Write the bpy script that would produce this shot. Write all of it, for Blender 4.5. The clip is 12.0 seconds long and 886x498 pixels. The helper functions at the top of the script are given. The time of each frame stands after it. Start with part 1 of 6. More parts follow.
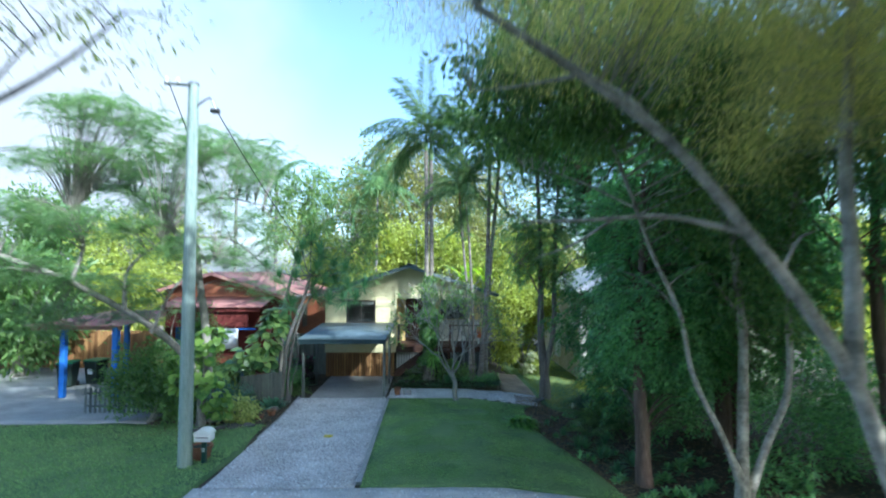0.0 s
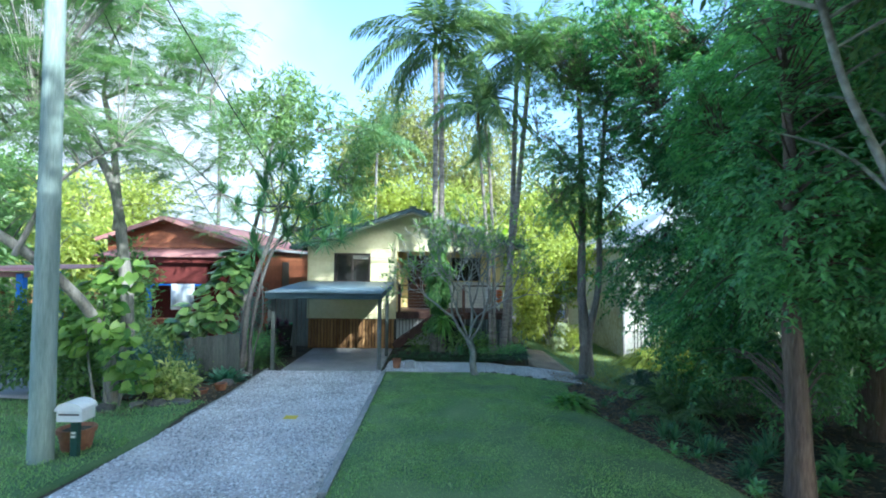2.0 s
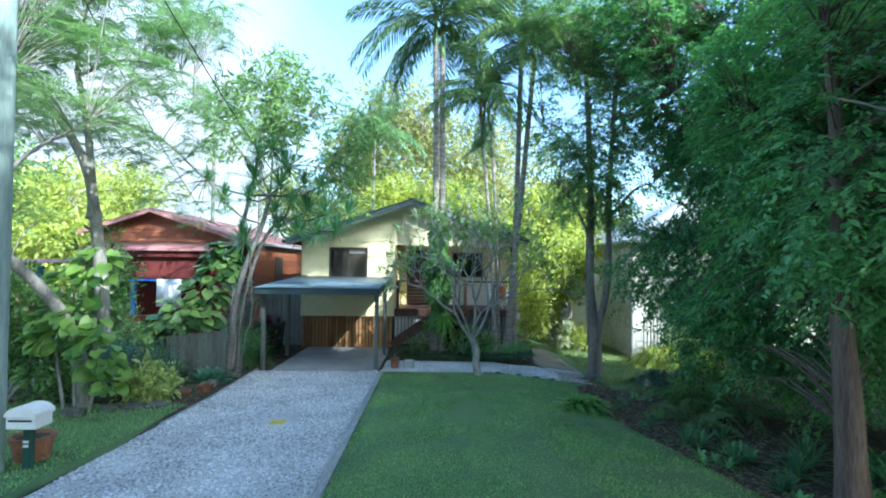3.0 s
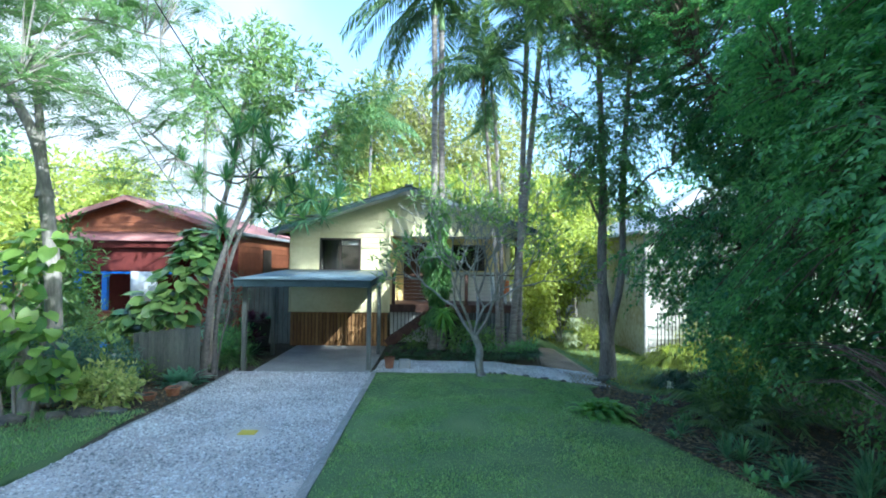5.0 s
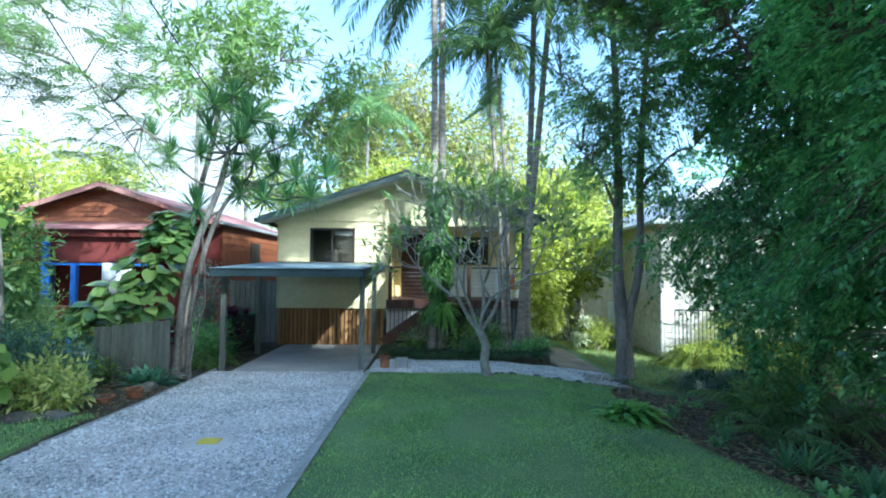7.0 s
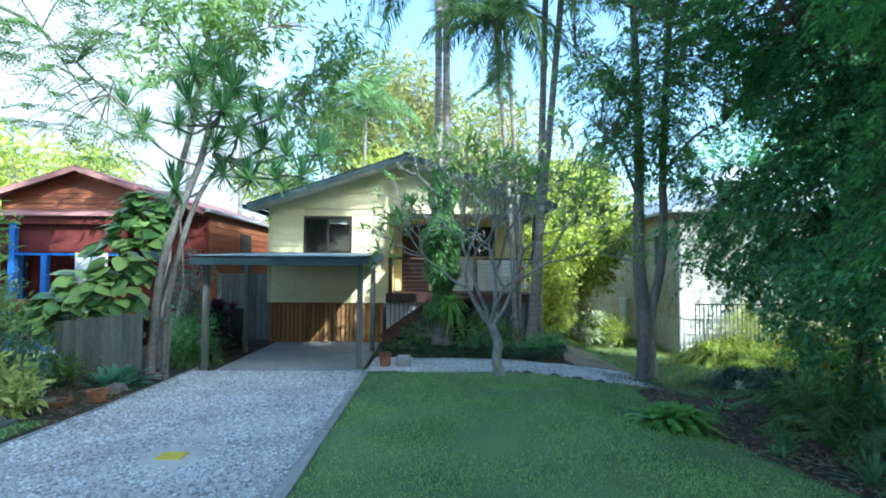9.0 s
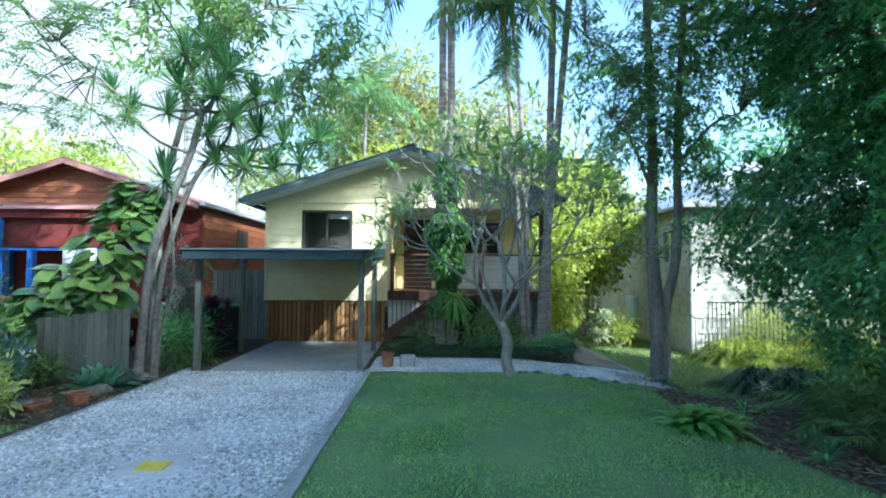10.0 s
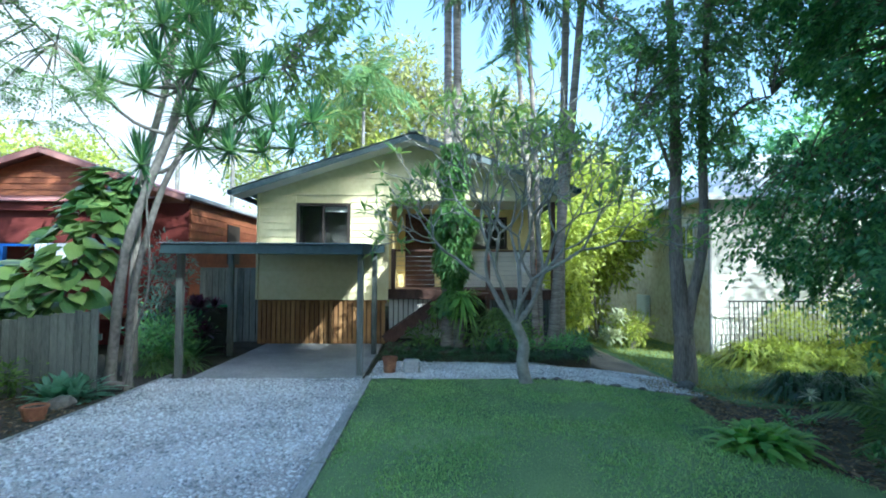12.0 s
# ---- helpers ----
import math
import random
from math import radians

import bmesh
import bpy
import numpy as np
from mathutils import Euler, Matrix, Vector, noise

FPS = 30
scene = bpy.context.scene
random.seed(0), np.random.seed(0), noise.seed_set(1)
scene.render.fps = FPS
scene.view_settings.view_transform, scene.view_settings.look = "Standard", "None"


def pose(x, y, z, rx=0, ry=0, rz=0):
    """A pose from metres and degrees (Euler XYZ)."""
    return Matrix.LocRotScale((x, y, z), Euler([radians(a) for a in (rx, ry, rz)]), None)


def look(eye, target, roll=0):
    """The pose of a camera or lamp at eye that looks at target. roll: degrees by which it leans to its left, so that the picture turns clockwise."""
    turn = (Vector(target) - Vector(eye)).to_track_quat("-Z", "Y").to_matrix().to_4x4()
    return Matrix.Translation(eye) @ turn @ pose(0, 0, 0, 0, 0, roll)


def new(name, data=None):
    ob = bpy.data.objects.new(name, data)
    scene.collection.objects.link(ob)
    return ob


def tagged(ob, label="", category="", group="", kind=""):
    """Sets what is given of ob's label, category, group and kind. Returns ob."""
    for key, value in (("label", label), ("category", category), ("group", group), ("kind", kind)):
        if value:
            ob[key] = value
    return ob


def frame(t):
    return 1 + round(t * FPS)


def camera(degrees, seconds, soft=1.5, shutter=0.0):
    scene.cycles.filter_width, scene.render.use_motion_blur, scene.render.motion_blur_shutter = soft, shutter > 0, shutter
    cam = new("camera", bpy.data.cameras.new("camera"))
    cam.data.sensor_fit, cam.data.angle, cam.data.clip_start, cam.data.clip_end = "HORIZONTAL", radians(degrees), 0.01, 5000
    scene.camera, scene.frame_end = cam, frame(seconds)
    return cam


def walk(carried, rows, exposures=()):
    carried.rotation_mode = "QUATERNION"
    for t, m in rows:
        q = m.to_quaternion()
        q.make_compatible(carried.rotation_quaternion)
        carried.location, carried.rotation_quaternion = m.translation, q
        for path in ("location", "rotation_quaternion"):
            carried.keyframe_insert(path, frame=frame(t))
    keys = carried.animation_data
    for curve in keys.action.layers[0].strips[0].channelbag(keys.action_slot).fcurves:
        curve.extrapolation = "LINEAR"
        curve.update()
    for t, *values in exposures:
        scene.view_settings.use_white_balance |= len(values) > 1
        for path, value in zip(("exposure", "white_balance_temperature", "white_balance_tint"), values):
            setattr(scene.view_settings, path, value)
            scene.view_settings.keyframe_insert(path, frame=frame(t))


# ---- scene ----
cam = camera(81.2, 12.0, soft=1.9, shutter=0.5)
PATH = [
    (0, (-0.664, 1.35, 4.53), (-0.631, 3.347, 4.621), 0.2),
    (0.5, (-0.713, 3.3, 3.726), (-0.695, 5.299, 3.782), 0.7),
    (1, (-0.836, 4.577, 3.223), (-0.818, 6.576, 3.289), 0.8),
    (1.5, (-0.858, 5.409, 3.003), (-0.84, 7.408, 3.073), 0.6),
    (2, (-0.886, 6.016, 2.897), (-0.866, 8.015, 2.964), 0.6),
    (2.5, (-0.911, 6.477, 2.794), (-0.889, 8.476, 2.863), 0.6),
    (3, (-0.938, 6.863, 2.726), (-0.913, 8.861, 2.793), 0.6),
    (5, (-0.922, 8.107, 2.497), (-0.894, 10.106, 2.563), 0.6),
    (5.5, (-0.911, 8.394, 2.387), (-0.883, 10.392, 2.462), 0.6),
    (6, (-0.925, 8.721, 2.286), (-0.894, 10.72, 2.366), 0.5),
    (6.5, (-0.918, 9.008, 2.213), (-0.889, 11.006, 2.296), 0.5),
    (7, (-0.937, 9.331, 2.14), (-0.907, 11.329, 2.224), 0.5),
    (9, (-1.084, 10.418, 1.915), (-1.046, 12.416, 1.998), 0.4),
    (9.5, (-1.134, 10.669, 1.847), (-1.095, 12.667, 1.935), 0.5),
    (10, (-1.199, 10.935, 1.801), (-1.157, 12.933, 1.888), 0.4),
    (10.5, (-1.247, 11.168, 1.76), (-1.203, 13.166, 1.847), 0.4),
    (11, (-1.292, 11.409, 1.735), (-1.246, 13.407, 1.821), 0.4),
    (11.5, (-1.32, 11.621, 1.728), (-1.273, 13.618, 1.814), 0.4),
    (12, (-1.34, 11.83, 1.744), (-1.29, 13.828, 1.829), 0.3),
]
walk(cam, [(t, look(eye, target, roll)) for t, eye, target, roll in PATH], [(0.0, 1.55, 5100, 3), (0.8, 1.84, 5100, 2), (12.0, 2.02, 5100, 2)])

# ---- sky and sun ----
TO_SUN = Vector((0.8, -1.0, 0.85)).normalized()
world = bpy.data.worlds.new("sky")
scene.world = world
world.use_nodes = True
wn = world.node_tree
sky = wn.nodes.new("ShaderNodeTexSky")
sky.sky_type, sky.sun_disc = "NISHITA", False
sky.sun_elevation = math.asin(TO_SUN.z)
sky.sun_rotation = math.atan2(TO_SUN.x, TO_SUN.y)
sky.air_density, sky.dust_density, sky.ozone_density = 1.0, 2.6, 1.0
# a bright cloud bank low over the neighbour's side, ragged at its edge
way = wn.nodes.new("ShaderNodeTexCoord")
bank, lump, edge, fade, clouded = (wn.nodes.new("ShaderNode" + k) for k in ("VectorMath", "TexNoise", "Math", "MapRange", "Mix"))
bank.operation = "DOT_PRODUCT"
bank.inputs[1].default_value = Vector((-0.78, 0.8, 0.3)).normalized()
lump.inputs["Scale"].default_value, lump.inputs["Detail"].default_value = 3.0, 5.0
edge.operation = "MULTIPLY_ADD"
edge.inputs[1].default_value = 0.22
fade.interpolation_type = "SMOOTHSTEP"
fade.inputs[1].default_value, fade.inputs[2].default_value = 0.95, 1.10
clouded.data_type = "RGBA"
clouded.inputs[7].default_value = (2.5, 2.46, 2.48, 1.0)
wn.links.new(way.outputs["Generated"], bank.inputs[0])
wn.links.new(way.outputs["Generated"], lump.inputs["Vector"])
wn.links.new(lump.outputs[0], edge.inputs[0])
wn.links.new(bank.outputs["Value"], edge.inputs[2])
wn.links.new(edge.outputs[0], fade.inputs[0])
wn.links.new(fade.outputs[0], clouded.inputs[0])
wn.links.new(sky.outputs[0], clouded.inputs[6])
wn.links.new(clouded.outputs[2], wn.nodes["Background"].inputs[0])
wn.nodes["Background"].inputs[1].default_value = 0.15
sun_data = bpy.data.lights.new("sun", "SUN")
sun_data.energy, sun_data.angle, sun_data.color = 3.2, radians(0.6), (1.0, 0.93, 0.8)
sun = new("sun", sun_data)
sun.matrix_world = look(TO_SUN * 60, (0, 0, 0))


# ---- materials ----
def rgb(c):
    return (c[0], c[1], c[2], 1.0)


def material(name, dark, light, rough=0.8, fine=40.0, coarse=2.0, bump=0.2, metal=0.0, stretch=(1, 1, 1), island=0.0, obj=0.0, spec=0.3, step=0.006):
    """Two scales of colour between dark and light, with fine relief; island and obj vary separate pieces."""
    m = bpy.data.materials.new(name)
    m.use_nodes = True
    t = m.node_tree
    nd, ln = t.nodes, t.links
    b = nd["Principled BSDF"]
    co = nd.new("ShaderNodeTexCoord")
    mp = nd.new("ShaderNodeMapping")
    mp.inputs["Scale"].default_value = stretch
    ln.new(co.outputs["Object"], mp.inputs[0])
    n1, n2 = nd.new("ShaderNodeTexNoise"), nd.new("ShaderNodeTexNoise")
    for n, s, d in ((n1, fine, 4.0), (n2, coarse, 3.0)):
        n.inputs["Scale"].default_value, n.inputs["Detail"].default_value = s, d
        ln.new(mp.outputs[0], n.inputs["Vector"])
    add = nd.new("ShaderNodeMath")
    add.operation = "ADD"
    ln.new(n1.outputs[0], add.inputs[0])
    ln.new(n2.outputs[0], add.inputs[1])
    last = add.outputs[0]
    for amount, kind in ((island, "island"), (obj, "object")):
        if amount:
            g = nd.new("ShaderNodeNewGeometry" if kind == "island" else "ShaderNodeObjectInfo")
            r = nd.new("ShaderNodeMath")
            r.operation = "MULTIPLY_ADD"
            r.inputs[1].default_value = amount
            ln.new(g.outputs["Random Per Island" if kind == "island" else "Random"], r.inputs[0])
            ln.new(last, r.inputs[2])
            last = r.outputs[0]
    mr = nd.new("ShaderNodeMapRange")
    mr.inputs[1].default_value, mr.inputs[2].default_value = 0.7 + 0.3 * (island + obj), 1.3 + 0.7 * (island + obj)
    ln.new(last, mr.inputs[0])
    ramp = nd.new("ShaderNodeValToRGB")
    ramp.color_ramp.elements[0].color, ramp.color_ramp.elements[1].color = rgb(dark), rgb(light)
    ln.new(mr.outputs[0], ramp.inputs[0])
    ln.new(ramp.outputs[0], b.inputs["Base Color"])
    b.inputs["Roughness"].default_value, b.inputs["Metallic"].default_value = rough, metal
    b.inputs["Specular IOR Level"].default_value = spec
    if bump:
        bp = nd.new("ShaderNodeBump")
        bp.inputs["Strength"].default_value, bp.inputs["Distance"].default_value = bump, step
        ln.new(n1.outputs[0], bp.inputs["Height"])
        ln.new(bp.outputs[0], b.inputs["Normal"])
    return m


def leaf_material(name, dark, light, rough=0.45, through_light=0.35, glow=(1.2, 1.2, 0.62), spec=0.35, obj=0.3):
    """Leaf: glossy skin with light passing through it; every leaf differs."""
    m = material(name, dark, light, rough, 25.0, 0.7, 0.0, island=0.9, obj=obj, spec=spec)
    t = m.node_tree
    b = t.nodes["Principled BSDF"]
    ramp = t.nodes["Color Ramp"]
    tr, mx, ml = t.nodes.new("ShaderNodeBsdfTranslucent"), t.nodes.new("ShaderNodeMixShader"), t.nodes.new("ShaderNodeMix")
    ml.data_type, ml.blend_type = "RGBA", "MULTIPLY"
    ml.inputs[0].default_value = 1.0
    t.links.new(ramp.outputs[0], ml.inputs[6])
    ml.inputs[7].default_value = rgb([1.6 * g for g in glow])
    t.links.new(ml.outputs[2], tr.inputs[0])
    mx.inputs[0].default_value = through_light
    t.links.new(b.outputs[0], mx.inputs[1])
    t.links.new(tr.outputs[0], mx.inputs[2])
    t.links.new(mx.outputs[0], t.nodes["Material Output"].inputs[0])
    return m


M_SOIL = material("leaf_littered_soil", (0.022, 0.023, 0.016), (0.088, 0.08, 0.056), 0.95, 18, 1.2, 0.8, step=0.03)
M_TURF = material("turf_base", (0.06, 0.12, 0.05), (0.17, 0.25, 0.10), 0.95, 60, 0.8, 0.6, step=0.02)
M_BLADE = leaf_material("grass_blades", (0.125, 0.25, 0.115), (0.33, 0.48, 0.22), 0.6, 0.4)
M_GRAVEL = material("crushed_white_gravel", (0.38, 0.38, 0.38), (0.66, 0.65, 0.63), 0.9, 60, 1.5, 0.9, step=0.02)
M_STONE = material("gravel_stones", (0.255, 0.27, 0.285), (0.81, 0.835, 0.845), 0.85, 30, 1.0, 0.2, island=0.9)
M_EARTH = material("pale_trodden_earth", (0.13, 0.105, 0.075), (0.30, 0.25, 0.18), 0.95, 25, 1.2, 0.5, step=0.015)
M_ROCK = material("edging_rock", (0.05, 0.055, 0.05), (0.2, 0.19, 0.17), 0.9, 14, 2, 0.6, obj=0.5, step=0.02)
M_CONCRETE = material("concrete", (0.22, 0.23, 0.23), (0.39, 0.40, 0.39), 0.85, 30, 1.2, 0.25)
M_SLEEPER = material("weathered_sleeper", (0.18, 0.19, 0.185), (0.38, 0.39, 0.38), 0.9, 12, 3, 0.4, stretch=(6, 1, 6), obj=0.4)
M_CREAM = material("cream_weatherboard_paint", (0.55, 0.51, 0.29), (0.67, 0.63, 0.40), 0.55, 10, 1.5, 0.08, obj=0.35)
# yellower and paler than the house cream, standing in for warm porch light
M_YELLOW = material("warm_cream_porch_paint", (0.66, 0.52, 0.22), (0.78, 0.64, 0.30), 0.6, 10, 1.2, 0.05)
M_BATTEN = material("oiled_timber_batten", (0.13, 0.065, 0.025), (0.36, 0.21, 0.085), 0.65, 9, 2, 0.25, stretch=(8, 8, 1), obj=0.8)
M_DARKWOOD = material("dark_stained_timber", (0.035, 0.018, 0.014), (0.10, 0.055, 0.04), 0.6, 12, 2, 0.2, stretch=(4, 4, 1))
M_GREYWOOD = material("silvered_timber", (0.06, 0.075, 0.07), (0.17, 0.19, 0.18), 0.9, 10, 2, 0.4, stretch=(7, 7, 1), obj=0.6)
M_POLE = material("weathered_pole_timber", (0.17, 0.23, 0.205), (0.34, 0.42, 0.38), 0.85, 9, 1.2, 0.5, stretch=(10, 10, 0.7), step=0.012)
M_TRIM = material("blue_grey_fascia_paint", (0.022, 0.045, 0.055), (0.042, 0.075, 0.09), 0.6, 14, 2, 0.06)
M_BARGE = material("grey_barge_paint", (0.085, 0.125, 0.13), (0.16, 0.20, 0.205), 0.55, 14, 2, 0.06)
M_SHEET = material("galvanised_roof_sheet", (0.10, 0.15, 0.185), (0.19, 0.25, 0.29), 0.45, 8, 1.0, 0.05, metal=0.2)
M_ROOF = material("grey_green_roof_sheet", (0.14, 0.18, 0.17), (0.24, 0.28, 0.26), 0.5, 8, 1.0, 0.05)
M_SOFFIT = material("soffit_paint", (0.62, 0.62, 0.58), (0.74, 0.74, 0.70), 0.6, 8, 1.2, 0.03)
M_FRAME = material("brown_window_frame", (0.03, 0.025, 0.022), (0.055, 0.045, 0.04), 0.4, 10, 2, 0.0)
M_DOOR = material("dark_brown_door", (0.05, 0.025, 0.018), (0.10, 0.05, 0.035), 0.45, 10, 2, 0.1)
M_CURTAIN = material("pale_curtain", (0.35, 0.36, 0.36), (0.55, 0.56, 0.55), 0.9, 10, 2, 0.1, stretch=(6, 1, 0.3))
# dark colour stands in for shade inside rooms and under the porch
M_SHADE_BACK = material("dim_room_wall", (0.025, 0.024, 0.022), (0.05, 0.048, 0.045), 0.9, 5, 1, 0.0)
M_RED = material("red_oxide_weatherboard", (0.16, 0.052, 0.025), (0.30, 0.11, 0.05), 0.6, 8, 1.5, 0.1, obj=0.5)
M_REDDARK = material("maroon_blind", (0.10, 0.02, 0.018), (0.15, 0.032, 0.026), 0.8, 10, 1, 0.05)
M_REDROOF = material("faded_maroon_roof_sheet", (0.24, 0.10, 0.085), (0.42, 0.23, 0.2), 0.5, 6, 1.0, 0.05)
M_BLUE = material("bright_blue_post_paint", (0.03, 0.13, 0.5), (0.06, 0.2, 0.62), 0.5, 12, 2, 0.05)
M_WHITE = material("white_weatherboard_paint", (0.52, 0.51, 0.46), (0.66, 0.65, 0.59), 0.55, 8, 1.0, 0.05, obj=0.3)
# stained render whose warm tint carries light bounced off the grass
M_RENDERED = material("stained_white_render", (0.40, 0.33, 0.2), (0.70, 0.65, 0.52), 0.8, 6, 0.7, 0.15)
M_PALEROOF = material("pale_grey_roof_sheet", (0.24, 0.25, 0.25), (0.36, 0.37, 0.37), 0.4, 8, 0.8, 0.03)
M_TERRACOTTA = material("terracotta", (0.17, 0.075, 0.045), (0.34, 0.17, 0.10), 0.85, 20, 4, 0.15)
M_BIN = material("dark_green_bin_plastic", (0.012, 0.022, 0.018), (0.025, 0.04, 0.032), 0.45, 20, 3, 0.03)
M_LID = material("green_lid_plastic", (0.03, 0.22, 0.09), (0.05, 0.30, 0.13), 0.4, 20, 3, 0.03)
M_PAINTW = material("white_enamel", (0.66, 0.68, 0.66), (0.78, 0.8, 0.78), 0.35, 20, 3, 0.02)
M_GREENP = material("dark_green_enamel", (0.02, 0.06, 0.05), (0.03, 0.085, 0.07), 0.4, 20, 3, 0.02)
M_YELLOWP = material("yellow_cover_paint", (0.5, 0.4, 0.04), (0.66, 0.54, 0.07), 0.6, 20, 4, 0.08)
M_STEEL = material("galvanised_steel", (0.25, 0.26, 0.27), (0.4, 0.41, 0.42), 0.4, 20, 3, 0.02, metal=0.8)
M_BLACKRAIL = material("black_rail_steel", (0.015, 0.015, 0.015), (0.03, 0.03, 0.03), 0.4, 20, 3, 0.0)
M_CABLE = material("black_cable", (0.02, 0.02, 0.02), (0.04, 0.04, 0.04), 0.6, 20, 3, 0.0)
M_TOWEL = material("white_towel", (0.66, 0.67, 0.7), (0.8, 0.8, 0.82), 0.95, 60, 3, 0.3)
M_ORANGE = material("orange_cloth", (0.5, 0.13, 0.04), (0.62, 0.2, 0.06), 0.9, 40, 3, 0.2)
M_BARKPALE = material("pale_lichened_bark", (0.15, 0.145, 0.12), (0.5, 0.48, 0.41), 0.9, 9, 2.5, 0.6, step=0.015)
M_BARKGREY = material("grey_bark", (0.15, 0.14, 0.125), (0.36, 0.34, 0.30), 0.9, 12, 2, 0.7, stretch=(3, 3, 0.6), step=0.015)
M_BARKDRAC = material("grey_brown_smooth_bark", (0.085, 0.085, 0.08), (0.22, 0.215, 0.20), 0.9, 10, 2, 0.5, stretch=(2, 2, 1.5), step=0.012)
M_BARKBROWN = material("fibrous_brown_bark", (0.075, 0.054, 0.041), (0.24, 0.175, 0.135), 0.95, 12, 2, 0.9, stretch=(5, 5, 0.4), step=0.03)
M_BARKDARK = material("dark_ridged_bark", (0.11, 0.095, 0.085), (0.37, 0.32, 0.275), 0.95, 14, 2, 0.9, stretch=(4, 4, 0.5), step=0.03)
M_PALMTRUNK = material("ringed_palm_trunk", (0.14, 0.122, 0.105), (0.34, 0.305, 0.27), 0.85, 6, 1.5, 0.5, stretch=(1, 1, 6), step=0.01)
M_CROWNSHAFT = material("green_crownshaft", (0.10, 0.18, 0.06), (0.2, 0.3, 0.12), 0.5, 6, 1.5, 0.05, stretch=(4, 4, 0.4))
M_THATCH = material("dead_palm_sheath", (0.12, 0.07, 0.035), (0.3, 0.2, 0.1), 0.9, 12, 2, 0.5, stretch=(4, 4, 0.5))
M_FRANGI = material("smooth_grey_bark", (0.16, 0.165, 0.155), (0.34, 0.345, 0.325), 0.8, 14, 4, 0.25)
L_DEEP = leaf_material("deep_green_leaves", (0.05, 0.145, 0.075), (0.24, 0.44, 0.175), 0.35, 0.42, (1.1, 1.2, 0.7), 0.5)
L_MID = leaf_material("mid_green_leaves", (0.06, 0.13, 0.045), (0.2, 0.31, 0.10), 0.4, 0.42, (1.2, 1.2, 0.7), 0.45)
L_TWIN = leaf_material("small_glossy_leaves", (0.065, 0.155, 0.08), (0.25, 0.40, 0.17), 0.35, 0.45, (1.2, 1.2, 0.7), 0.5)
L_MANGO = leaf_material("olive_drooping_leaves", (0.09, 0.175, 0.075), (0.30, 0.41, 0.17), 0.38, 0.45)
L_FEATHER = leaf_material("feathery_green_leaves", (0.09, 0.20, 0.09), (0.25, 0.37, 0.17), 0.5, 0.4, (1.1, 1.1, 0.8))
# straw colour raised in place of sun that the crowns block
L_NEEDLE = leaf_material("fine_yellow_green_needles", (0.36, 0.35, 0.16), (0.72, 0.67, 0.34), 0.6, 0.6)
# yellow green brightened so the colour carries strong sunlight
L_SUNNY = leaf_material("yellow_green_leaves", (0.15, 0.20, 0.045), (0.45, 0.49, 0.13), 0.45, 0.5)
L_BACK = leaf_material("dry_olive_leaves", (0.11, 0.14, 0.05), (0.34, 0.35, 0.14), 0.6, 0.4)
L_PALM = leaf_material("palm_leaflets", (0.06, 0.13, 0.06), (0.21, 0.3, 0.13), 0.38, 0.42, (1.2, 1.2, 0.7), 0.5)
L_BLUE = leaf_material("blue_green_leaves", (0.05, 0.115, 0.095), (0.15, 0.25, 0.21), 0.5, 0.3, (1.0, 1.2, 0.9))
L_DRAC = leaf_material("strap_leaves", (0.045, 0.125, 0.075), (0.15, 0.28, 0.15), 0.4, 0.4)
L_POTHOS = leaf_material("large_heart_leaves", (0.03, 0.095, 0.035), (0.23, 0.35, 0.115), 0.28, 0.25, spec=0.5, obj=1.4)
L_VINE = leaf_material("creeper_leaves", (0.038, 0.11, 0.036), (0.16, 0.29, 0.09), 0.35, 0.4)
L_VARIEG = leaf_material("variegated_leaves", (0.12, 0.22, 0.06), (0.6, 0.62, 0.28), 0.45, 0.4)
L_LILY = leaf_material("broad_strap_leaves", (0.08, 0.21, 0.055), (0.27, 0.45, 0.13), 0.4, 0.45)
L_WHITEV = leaf_material("white_edged_leaves", (0.25, 0.3, 0.18), (0.6, 0.62, 0.45), 0.5, 0.35, (1.1, 1.1, 0.9))
L_PURPLE = leaf_material("dark_purple_leaves", (0.02, 0.008, 0.018), (0.07, 0.025, 0.05), 0.4, 0.2, (1.2, 0.6, 0.9))
L_BANANA = leaf_material("banana_leaves", (0.2, 0.34, 0.02), (0.42, 0.56, 0.06), 0.4, 0.55)
L_LIME = leaf_material("lime_heart_leaves", (0.05, 0.13, 0.035), (0.25, 0.38, 0.09), 0.4, 0.4, obj=1.2)
L_TEAL = leaf_material("blue_green_succulent_leaves", (0.07, 0.19, 0.13), (0.2, 0.36, 0.27), 0.45, 0.35, (1.0, 1.2, 0.9))
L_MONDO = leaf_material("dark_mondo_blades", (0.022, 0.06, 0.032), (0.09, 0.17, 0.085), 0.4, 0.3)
M_BLADE_DRY = leaf_material("yellowed_grass_blades", (0.13, 0.16, 0.045), (0.36, 0.38, 0.12), 0.6, 0.4)
L_DEADLEAF = leaf_material("fallen_dry_leaves", (0.085, 0.06, 0.033), (0.28, 0.215, 0.13), 0.8, 0.1)


def glass_material():
    m = bpy.data.materials.new("window_glass")
    m.use_nodes = True
    b = m.node_tree.nodes["Principled BSDF"]
    b.inputs["Base Color"].default_value = (0.8, 0.85, 0.85, 1)
    b.inputs["Roughness"].default_value, b.inputs["IOR"].default_value = 0.03, 1.5
    b.inputs["Transmission Weight"].default_value = 1.0
    return m


M_GLASS = glass_material()


